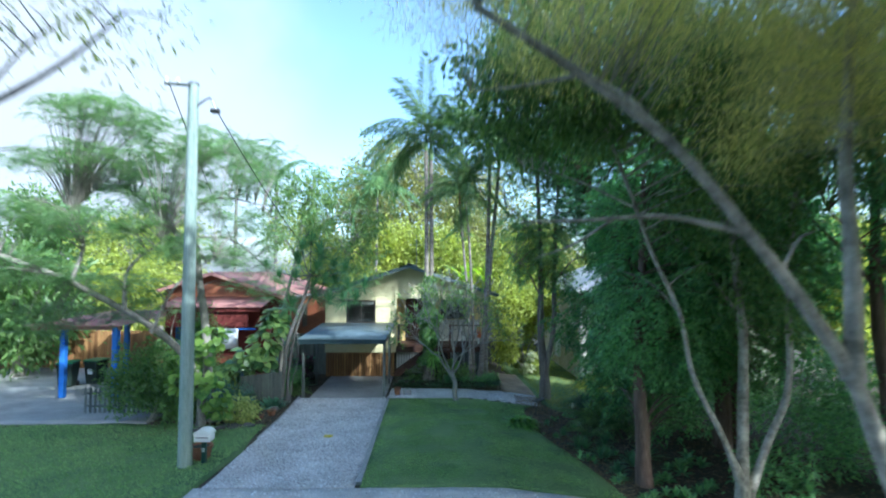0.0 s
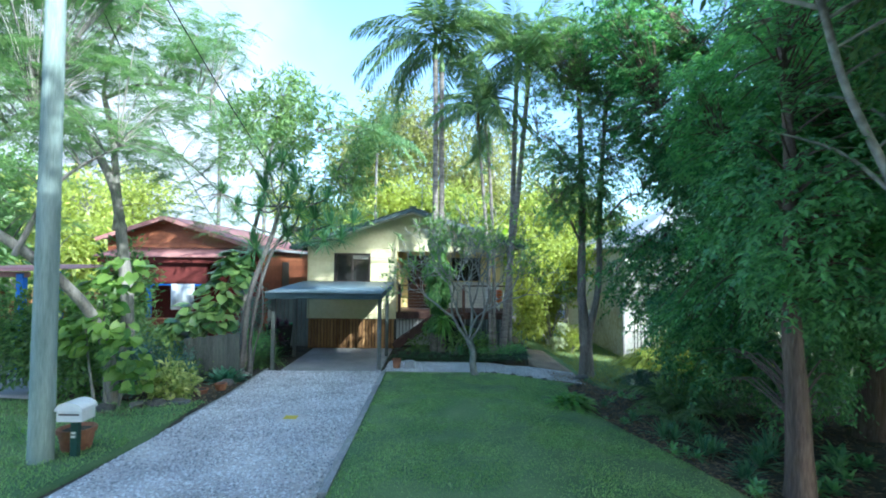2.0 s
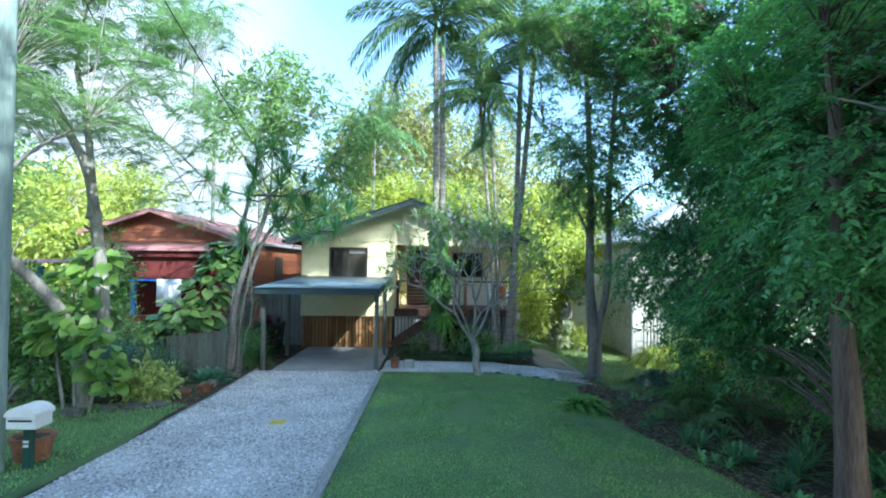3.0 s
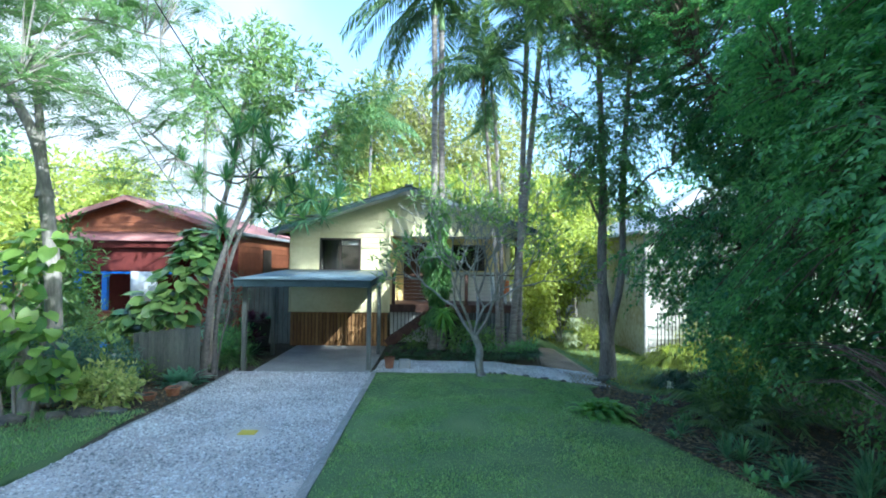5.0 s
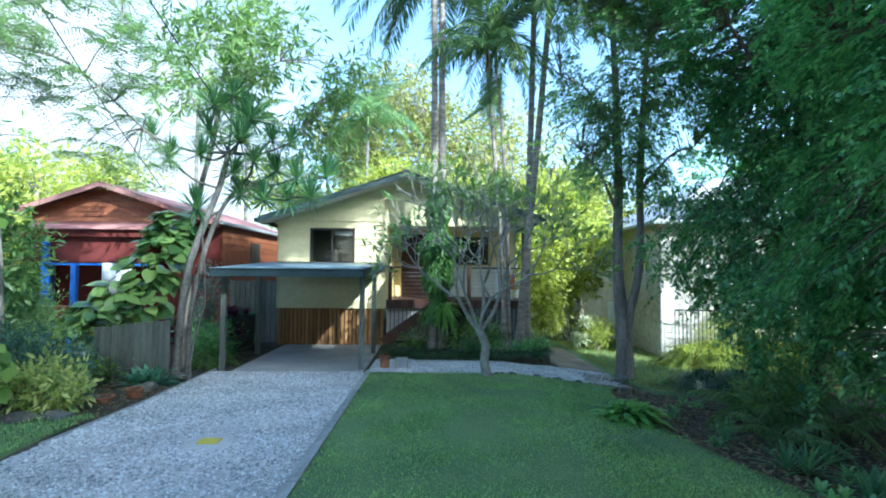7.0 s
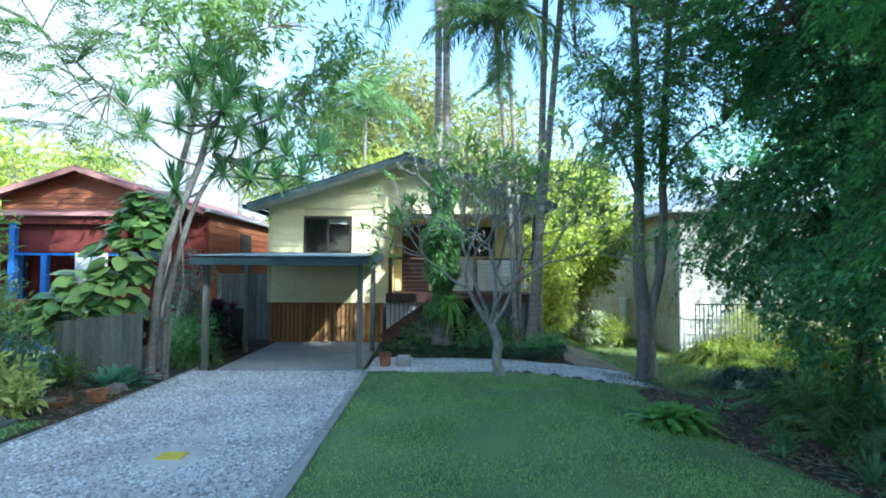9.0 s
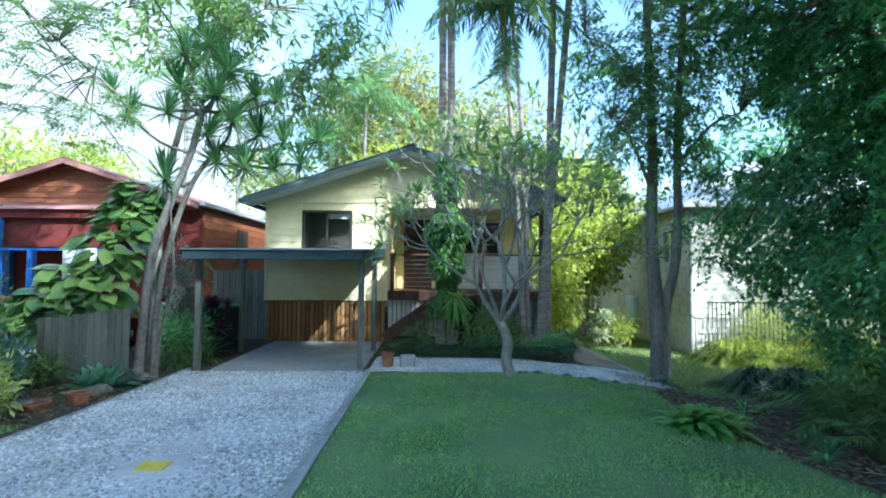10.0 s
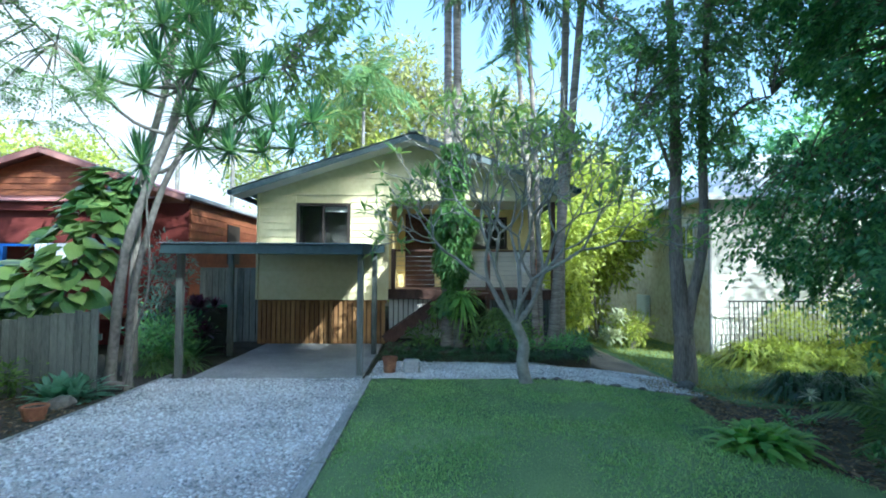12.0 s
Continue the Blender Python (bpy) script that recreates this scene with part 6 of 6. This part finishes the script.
def vine_on_palm():
    e = thing("climbing_plant", "leafy green creeper wrapped round the palm trunks", "plant", (-0.87, 22.4, 0.9))
    rng = np.random.default_rng(21)
    k = 6500
    z = rng.uniform(0.9, 4.4, k)
    a = rng.uniform(0, 6.28, k)
    r = (0.32 + 0.11 * np.sin(z * 3.1) + 0.08 * np.sin(z * 7 + 1)) * np.clip((4.7 - z) / 0.8, 0.25, 1) * rng.uniform(0.6, 1.05, k)
    c = np.stack([-0.87 + r * np.cos(a), 22.5 + r * np.sin(a), z], 1)
    d = np.stack([np.cos(a) * 0.7, np.sin(a) * 0.7, np.full(k, -0.9)], 1) + rng.normal(size=(k, 3)) * 0.3
    up = np.stack([np.cos(a), np.sin(a), np.full(k, 0.5)], 1) + rng.normal(size=(k, 3)) * 0.2
    v, f = leaves(c, unit(d), unit(up), rng.uniform(0.09, 0.2, k), rng.uniform(0.05, 0.09, k))
    arrays("foliage", v, f, L_VINE, e)
    t = Tubes()
    for j in range(4):
        t.add([(-0.87 + 0.17 * math.cos(j * 1.6 + s * 0.8), 22.5 + 0.17 * math.sin(j * 1.6 + s * 0.8), 0.05 + s * 0.55) for s in range(8)], 0.02, 0.012, 6, 3)
    tagged(t.part("stem", M_BARKGREY, e), kind="stuff")


vine_on_palm()


def strap_plant(name, label, at, me, heads, spread, seed, scale=1.0, category="plant", group=""):
    e = thing(name, label, category, at, group)
    rng = random.Random(seed)
    for k in range(heads):
        a, r = rng.uniform(0, 6.28), spread * math.sqrt(rng.random()) if heads > 1 else 0
        put(me, e, (at[0] + r * math.cos(a), at[1] + r * math.sin(a), at[2]), rng.uniform(0, 6), scale * rng.uniform(0.8, 1.1), "leaf_head")
    return e


LILY = rosette_mesh("leaf_head", 38, 0.6, 0.085, 5, L_LILY, (5, 62), 0.58, 6)
SPIKY = rosette_mesh("leaf_head", 40, 0.62, 0.03, 6, L_DRAC, (5, 75), 0.3, 4)
GRASSY = rosette_mesh("leaf_head", 100, 0.8, 0.024, 7, L_MID, (5, 85), 0.75, 5)
MONDO = rosette_mesh("leaf_head", 60, 0.3, 0.009, 8, L_MONDO, (5, 80), 0.7, 3)
AGAVE = rosette_mesh("leaf_head", 30, 0.42, 0.075, 9, L_TEAL, (10, 85), 0.35, 4)
STAG = rosette_mesh("leaf_head", 46, 0.6, 0.05, 10, L_LILY, (40, 150), 0.5, 4)
PURPLE = rosette_mesh("leaf_head", 36, 0.42, 0.07, 11, L_PURPLE, (8, 90), 0.3, 4)
WHITEV = rosette_mesh("leaf_head", 30, 0.4, 0.06, 12, L_WHITEV, (10, 110), 0.3, 4)
GROUNDCOVER = rosette_mesh("leaf_head", 18, 0.3, 0.07, 13, L_DEEP, (20, 85), 0.4, 3)

strap_plant("lily_clump", "broad-leaved lily clump at the lawn edge", (1.92, 16.85, lie(1.9, 16.85) + 0.03), LILY, 7, 0.3, 1, 1.15)
for k, (x, y, s) in enumerate(((3.35, 15.5, 1.0), (3.7, 14.7, 0.85), (3.0, 16.6, 0.6), (4.3, 14.3, 0.9), (3.6, 13.6, 0.7), (4.9, 15.0, 1.0), (2.75, 17.6, 0.45), (4.2, 16.0, 0.8))):
    strap_plant("strap_plant", "spiky strap-leaved plant in the shaded bed", (x, y, lie(x, y)), SPIKY, 2, 0.15, k, s, group="bed plants")
for k, (x, y, s) in enumerate(((3.1, 14.5, 0.7), (3.5, 13.0, 0.8), (4.6, 13.4, 0.9), (3.9, 15.3, 0.8), (5.3, 14.0, 1.0), (4.5, 12.3, 1.0), (3.75, 12.3, 0.8), (5.2, 12.8, 1.1), (2.7, 16.2, 0.5), (5.8, 12.0, 1.2), (6.4, 13.2, 1.2), (5.6, 11.2, 1.1), (6.8, 11.8, 1.3), (4.9, 11.4, 1.0), (7.4, 12.8, 1.3), (6.0, 14.6, 1.2), (7.2, 14.2, 1.2), (4.3, 11.6, 0.9), (4.6, 16.9, 0.9), (3.6, 17.4, 0.7), (5.0, 18.9, 0.9), (4.0, 19.3, 0.7), (3.3, 18.6, 0.5))):
    strap_plant("groundcover_plant", "low dark leafy plant under the trees", (x, y, lie(x, y)), GROUNDCOVER, 4, 0.3, k + 20, s * 1.1, group="bed plants")
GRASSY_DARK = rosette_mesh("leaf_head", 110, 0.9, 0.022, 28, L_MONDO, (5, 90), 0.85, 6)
# lit copy of the grassy head, sunlight put into its leaf colour
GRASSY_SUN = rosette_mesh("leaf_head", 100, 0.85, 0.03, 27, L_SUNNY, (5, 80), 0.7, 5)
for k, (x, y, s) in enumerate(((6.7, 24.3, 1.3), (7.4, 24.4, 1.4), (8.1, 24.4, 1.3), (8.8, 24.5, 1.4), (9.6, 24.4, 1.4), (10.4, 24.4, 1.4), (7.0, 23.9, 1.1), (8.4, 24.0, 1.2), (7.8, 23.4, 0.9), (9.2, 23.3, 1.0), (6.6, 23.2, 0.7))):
    strap_plant("grass_clump", "long-bladed plant coloured as if sunlit before the railing", (x, y, lie(x, y)), GRASSY_SUN, 7, 0.35, k + 60, s * 1.5, group="grass clumps")
for k, (x, y, s) in enumerate(((6.1, 21.4, 1.2), (6.7, 21.0, 1.3), (5.6, 21.2, 1.0), (7.2, 21.6, 1.2), (6.4, 22.2, 1.0), (7.6, 24.2, 1.2), (6.9, 24.4, 1.2), (8.3, 24.2, 1.3), (9.0, 23.8, 1.2), (6.4, 24.5, 1.0), (7.3, 23.6, 1.0), (4.9, 20.6, 0.8), (5.3, 20.0, 0.9), (4.5, 21.4, 0.6))):
    strap_plant("grass_clump", "arching long-bladed grass clump", (x, y, lie(x, y)), GRASSY, 3, 0.2, k + 40, s, group="grass clumps")
strap_plant("agave", "blue green succulent rosette beside the drive", (-5.95, 18.75, 0.05), AGAVE, 6, 0.26, 3, 1.3)
strap_plant("staghorn_fern", "drooping fern clump hung on the palm trunk", (-0.72, 22.15, 1.25), STAG, 3, 0.14, 4, 0.9)
strap_plant("cordyline", "dark purple-leaved plant behind the carport post", (-5.75, 22.2, 1.0), PURPLE, 4, 0.25, 5, 0.9)
strap_plant("cordyline", "dark purple-leaved plant behind the carport post", (-5.85, 22.0, 0.5), PURPLE, 3, 0.2, 6, 0.9)
strap_plant("white_edged_plant", "pale variegated plant at the path end", (3.95, 26.6, -0.1), WHITEV, 5, 0.25, 7, 1.1)
strap_plant("white_edged_plant", "pale variegated plant at the path end", (4.1, 26.6, 0.45), WHITEV, 4, 0.25, 8, 1.0)
strap_plant("strap_plant", "spiky strap-leaved plant at the bed edge", (0.0, 21.9, 0.2), SPIKY, 3, 0.2, 9, 0.8)
strap_plant("strap_plant", "narrow-leaved hanging plant before the porch", (0.15, 23.0, 0.7), GRASSY, 4, 0.2, 10, 0.9)
strap_plant("strap_plant", "spiky plant in the shade beside the carport", (-5.8, 20.9, 0.05), GRASSY, 4, 0.3, 11, 1.0)
strap_plant("strap_plant", "spiky plant in the shade beside the carport", (-5.95, 21.7, 0.05), SPIKY, 4, 0.3, 12, 1.1)
for k in range(120):
    rr = random.Random(k)
    x, y = rr.uniform(-2.25, 1.95), 21.7 + 1.6 * rr.random() ** 2.2
    y += max(0.0, x - 0.9) * 0.5
    strap_plant("mondo_grass", "dark mondo grass tuft in the garden bed", (x, y, 0.14), MONDO, 2, 0.1, k, 1.0, group="mondo grass")

# young stemmed plant in the leaf litter
sapling = thing("stemmed_plant", "small pale rosette on a thin bare stem in the litter", "plant", (4.07, 19.1, lie(4.07, 19.1)))
t = Tubes()
t.add([(4.07, 19.1, lie(4.07, 19.1) - 0.05), (4.08, 19.1, lie(4.07, 19.1) + 0.2), (4.06, 19.1, lie(4.07, 19.1) + 0.42)], 0.014, 0.01, 6, 3)
t.part("stem", M_BARKGREY, sapling)
put(WHITEV, sapling, (4.06, 19.1, lie(4.07, 19.1) + 0.4), 0.3, 0.42, "leaf_head")
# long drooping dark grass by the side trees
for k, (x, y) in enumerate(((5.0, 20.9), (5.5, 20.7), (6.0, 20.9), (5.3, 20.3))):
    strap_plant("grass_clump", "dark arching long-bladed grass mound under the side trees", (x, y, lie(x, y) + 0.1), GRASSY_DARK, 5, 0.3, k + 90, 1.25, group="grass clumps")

# raised bed
bm = bmesh.new()
prof = [(-2.3, 21.7), (0.0, 21.68), (1.3, 21.85), (1.9, 22.2), (2.1, 22.8), (2.05, 23.5), (1.7, 23.9), (-2.3, 23.9)]
lo = [bm.verts.new((x, y, -0.3)) for x, y in prof]
hi = [bm.verts.new((x + (0.06 if x < 0 else -0.08), y + (0.1 if y < 23 else -0.05), 0.19)) for x, y in prof]
for i in range(len(prof)):
    j = (i + 1) % len(prof)
    bm.faces.new((lo[i], lo[j], hi[j], hi[i]))
bm.faces.new(hi)
tagged(part("garden_bed", bm, M_SOIL), "dark raised garden bed in front of the porch", "garden bed", "", "structure")


def shrub(label, base, masses, ends, per, spread, length, width, leaf, seed, droop=0.2, name="shrub", stems=5, h=0.4):
    rng = np.random.default_rng(seed)
    e = thing(name, label, "shrub", base)
    pts = crown_points(rng, masses, ends, 0.4, 0.35)
    t = Tubes()
    for k in range(stems):
        q = pts[rng.integers(len(pts))]
        b = np.array(base) + rng.normal(size=3) * (0.08, 0.08, 0)
        t.add([b, (b + q) / 2 + (0, 0, 0.1), q], 0.018, 0.006, 5, 3)
    tagged(t.part("stem", M_BARKGREY, e), kind="stuff")
    v, f = clump_leaves(rng, pts, per, spread, length, width, droop, 0.6, np.array(masses)[:, :3].mean(0) - (0, 0, 0.4))
    arrays("foliage", v, f, leaf, e)


shrub("variegated yellow green bush at the garden edge", (-6.25, 16.6, 0.1), [(-6.25, 16.6, 0.5, 0.46, 0.42, 0.36)], 120, 12, 0.07, 0.13, 0.05, L_VARIEG, 51)
shrub("blue green bush in the garden", (-7.15, 17.1, 0.1), [(-7.1, 16.9, 0.75, 0.65, 0.5, 0.55), (-6.55, 17.2, 0.65, 0.5, 0.4, 0.5)], 260, 16, 0.08, 0.10, 0.03, L_BLUE, 52)
shrub("leafy green garden shrub by the fence", (-8.0, 17.6, 0.1), [(-8.2, 17.6, 0.9, 0.7, 0.5, 0.7), (-8.9, 17.4, 0.8, 0.6, 0.4, 0.6)], 220, 14, 0.1, 0.12, 0.04, L_MID, 53)
shrub("bright yellow green shrub by the red ledge", (-8.0, 20.8, 0.1), [(-8.1, 20.8, 0.7, 0.5, 0.4, 0.5)], 80, 12, 0.08, 0.16, 0.05, L_SUNNY, 54)
shrub("dark shrub behind the picket fence", (-9.2, 18.6, 0.1), [(-9.0, 18.6, 1.0, 0.7, 0.5, 0.9), (-8.3, 18.9, 1.2, 0.5, 0.4, 0.8)], 240, 14, 0.1, 0.11, 0.035, L_MID, 55)
shrub("pale blue flowering shrub beyond the carport", (-6.6, 22.3, 0.1), [(-6.6, 22.3, 1.7, 0.45, 0.4, 0.6), (-6.8, 22.4, 0.8, 0.5, 0.4, 0.6)], 160, 14, 0.1, 0.1, 0.035, L_BLUE, 56)
shrub("dark leafy shrub in the shade by the carport", (-6.1, 21.4, 0.0), [(-6.1, 21.4, 0.5, 0.45, 0.6, 0.4)], 120, 14, 0.1, 0.13, 0.04, L_DEEP, 57)
shrub("sunlit shrub against the white house", (7.6, 24.5, -0.5), [(7.4, 24.2, 0.3, 0.8, 0.4, 0.7), (8.8, 24.2, 0.5, 0.9, 0.4, 0.9), (10.2, 24.0, 0.6, 0.9, 0.5, 1.0)], 420, 16, 0.1, 0.14, 0.02, L_SUNNY, 58)
shrub("small leafy shrub in the garden bed", (-0.3, 22.1, 0.18), [(-0.2, 22.2, 0.45, 0.45, 0.3, 0.25), (0.6, 22.6, 0.5, 0.4, 0.4, 0.3), (-1.4, 22.4, 0.4, 0.4, 0.3, 0.2)], 110, 10, 0.08, 0.12, 0.05, L_MID, 59)
shrub("dense low hedge along the bed end", (1.4, 22.6, 0.18), [(1.5, 22.5, 0.22, 0.5, 0.5, 0.22), (0.8, 22.2, 0.2, 0.6, 0.35, 0.2)], 150, 16, 0.06, 0.08, 0.03, L_DEEP, 60)
shrub("dark fern under the side trees", (4.7, 18.0, -0.35), [(4.8, 18.0, 0.0, 0.7, 0.6, 0.35)], 100, 12, 0.08, 0.22, 0.03, L_MID, 61)
for k, (x, y, s) in enumerate(((4.5, 17.8, 0.8), (5.2, 17.2, 0.6), (3.95, 16.7, 0.5))):
    e = thing("fern", "arching green fern in the leaf litter under the side trees", "fern", (x, y, lie(x, y)), "ferns")
    for j in range(9):
        put_frond(FRONDS_SMALL[j % 2], e, (x, y, lie(x, y) + 0.05), j * 0.7 + k, radians(38), s)

# sunlit shrubs behind the house end
shrub("tall yellow green sunlit shrubs beside the house end", (4.0, 28.3, -0.4),
      [(3.2, 28.2, 2.6, 0.9, 0.8, 1.4), (4.4, 28.6, 2.6, 1.0, 0.8, 1.3), (3.0, 27.6, 1.0, 0.6, 0.6, 1.1), (5.1, 28.4, 3.3, 0.7, 0.7, 0.8), (3.9, 29.4, 1.0, 1.0, 0.6, 1.2)],
      560, 20, 0.16, 0.22, 0.09, L_SUNNY, 62, 0.5, stems=16)
shrub("yellow green fern-leaved shrub at the path end", (4.6, 26.9, -0.5), [(4.6, 26.9, 0.15, 0.5, 0.4, 0.4)], 70, 14, 0.1, 0.2, 0.03, L_SUNNY, 63)


def banana(at, seed):
    e = thing("banana_plant", "tall banana plant with glowing lime green leaves", "plant", at)
    t = Tubes()
    t.add([at, (at[0], at[1], at[2] + 2.5), (at[0] + 0.05, at[1], at[2] + 4.4)], 0.13, 0.07, 10, 4)
    t.part("stem", M_CROWNSHAFT, e)
    me = rosette_mesh("leaf", 9, 2.0, 0.5, seed, L_BANANA, (8, 60), 0.35, 6)
    put(me, e, (at[0], at[1], at[2] + 4.2), 0.4, 1.0, "leaves")


banana((1.2, 34.2, -0.3), 3)
banana((2.6, 34.6, -0.3), 4)

# ---- trees of the distance ----
def far_tree(label, x, y, h, r, leaf, seed, ends=260, size=0.34):
    z = lie(x, y)
    rng = random.Random(seed)
    ms = [(x + rng.uniform(-0.5, 0.5) * r, y + rng.uniform(-0.4, 0.4) * r, h * rng.uniform(0.5, 0.95), r * rng.uniform(0.5, 0.8), r * rng.uniform(0.5, 0.8), h * rng.uniform(0.12, 0.22)) for _ in range(6)]
    ms.append((x, y, h * 0.35, r * 0.7, r * 0.7, h * 0.25))
    tree(label, (x, y, z), [([(x, y, z - 0.2), (x + 0.1, y, h * 0.35), (x - 0.1, y, h * 0.85)], 0.25, 0.08)], [], ms, ends, 30, 0.42, size, size * 0.36, leaf, M_BARKGREY, seed, 0.4, 0.4, 0.3, 0.1, 0.4, 0.02)


for k, (x, y, h, r, leaf) in enumerate((
        (-1.5, 41, 13.5, 4.2, L_BACK), (3.0, 42, 14.0, 4.2, L_BACK), (8.0, 41, 7.5, 3.8, L_BACK), (-5.5, 43, 12.5, 4.2, L_BACK), (-10.5, 46, 9.0, 3.8, L_SUNNY),
        (-22, 42, 8.5, 4.0, L_SUNNY), (-27, 38, 10, 4.5, L_MID), (-19, 33, 6.5, 3.0, L_SUNNY), (13.5, 40, 6.0, 3.6, L_SUNNY), (19, 36, 13, 4.8, L_DEEP),
        # the last three, out of view at the right, are added for shade
        (0.5, 36.5, 6.5, 2.8, L_SUNNY), (5.0, 36.0, 7.5, 3.0, L_SUNNY), (-3.5, 37.5, 7.5, 2.8, L_SUNNY), (18, 24, 6.5, 3.2, L_SUNNY), (-18.5, 24, 5.5, 2.6, L_MID), (-21, 18.5, 7.5, 3.2, L_SUNNY), (15.5, 5.5, 10, 3.6, L_DEEP), (17, 11, 9.0, 3.4, L_DEEP), (15.5, 15.5, 6.0, 2.8, L_MID))):
    far_tree("sunlit tree beyond the house" if leaf in (L_BACK, L_SUNNY) else "leafy green backdrop or added shade tree", x, y, h, r, leaf, 70 + k, 300, 0.42)
# trees along the street, out of view, added to shade the front garden
for k, (x, y, crowns) in enumerate((
        (7.0, 2.5, [(8.8, 4.2, 8.6, 2.6, 2.2, 2.6), (2.0, 1.0, 11.0, 2.0, 1.8, 1.4), (7.6, 1.6, 12.3, 2.8, 2.2, 2.0), (9.8, -0.2, 14.4, 2.6, 2.2, 2.0)]),
        (-3.0, -2.5, [(-2.0, 0.0, 11.0, 3.2, 2.8, 2.4), (1.0, 0.5, 12.0, 2.8, 2.6, 2.2), (-5.0, -1.0, 10.5, 2.6, 2.4, 2.4)]),
        (4.0, -5.5, [(4.0, -4.5, 11.0, 4.0, 3.0, 4.0), (7.5, -3.5, 11.0, 3.4, 2.8, 4.0)]),
        (11.5, 6.5, [(11.0, 6.5, 9.0, 2.8, 2.8, 3.4), (9.2, 8.5, 9.6, 2.5, 2.3, 2.2)]))):
    z = lie(x, y)
    tree("unseen street tree added to shade the front garden", (x, y, z), [([(x, y, z - 0.2), (x + 0.1, y, 4.0), (x, y, 9.5), (x + 0.5, y, 12.8)], 0.28, 0.06)], [], crowns, 1150 if k == 0 else 720, 34, 0.5, 0.42, 0.19, L_MID, M_BARKGREY, 95 + k, 0.3, 0.5, 0.2, 0.1, 0.35, 0.03)

shrub("dense dark understory shrubs under the side trees", (8.5, 15.0, -0.4), [(8.6, 13.6, 0.9, 1.5, 0.9, 1.1), (8.2, 16.8, 1.2, 1.4, 0.9, 1.4), (10.4, 15.4, 1.4, 1.5, 1.2, 1.6), (7.0, 17.6, 0.5, 0.9, 0.8, 0.8), (10.0, 11.6, 1.0, 1.4, 1.2, 1.2), (6.6, 12.6, 0.25, 0.9, 0.8, 0.5)], 700, 20, 0.16, 0.17, 0.06, L_DEEP, 67)
# woods across the street, never in view, added to block the sky there
for k, x in enumerate((-22, -14, -6.5, 1, 8.5, 16, 24)):
    far_tree("unseen tree added across the street to block sky", x, -16 + 2 * math.sin(k * 2.2), 9.5, 4.2, L_MID, 120 + k, 160, 0.8)

# garden thicket along the neighbour's fence
shrub("tall leafy thicket beside the yard", (-9.0, 16.8, 0.1), [(-8.6, 16.6, 1.6, 0.8, 0.5, 1.0), (-9.6, 16.9, 1.3, 0.8, 0.5, 0.9), (-8.0, 17.9, 2.4, 0.6, 0.5, 0.9), (-7.9, 16.4, 0.6, 0.5, 0.4, 0.5)], 420, 18, 0.12, 0.15, 0.055, L_MID, 64)
shrub("fine-leaved green shrub before the fence", (-8.3, 19.0, 0.1), [(-8.4, 18.8, 1.3, 0.5, 0.4, 0.8), (-9.3, 19.6, 1.2, 0.7, 0.5, 0.7)], 220, 18, 0.1, 0.16, 0.022, L_FEATHER, 65)
shrub("low mixed plants at the foot of the fence", (-7.4, 18.6, 0.1), [(-7.4, 18.6, 0.35, 0.7, 0.4, 0.3), (-6.6, 18.9, 0.2, 0.5, 0.25, 0.18)], 120, 14, 0.08, 0.13, 0.045, L_MID, 66)
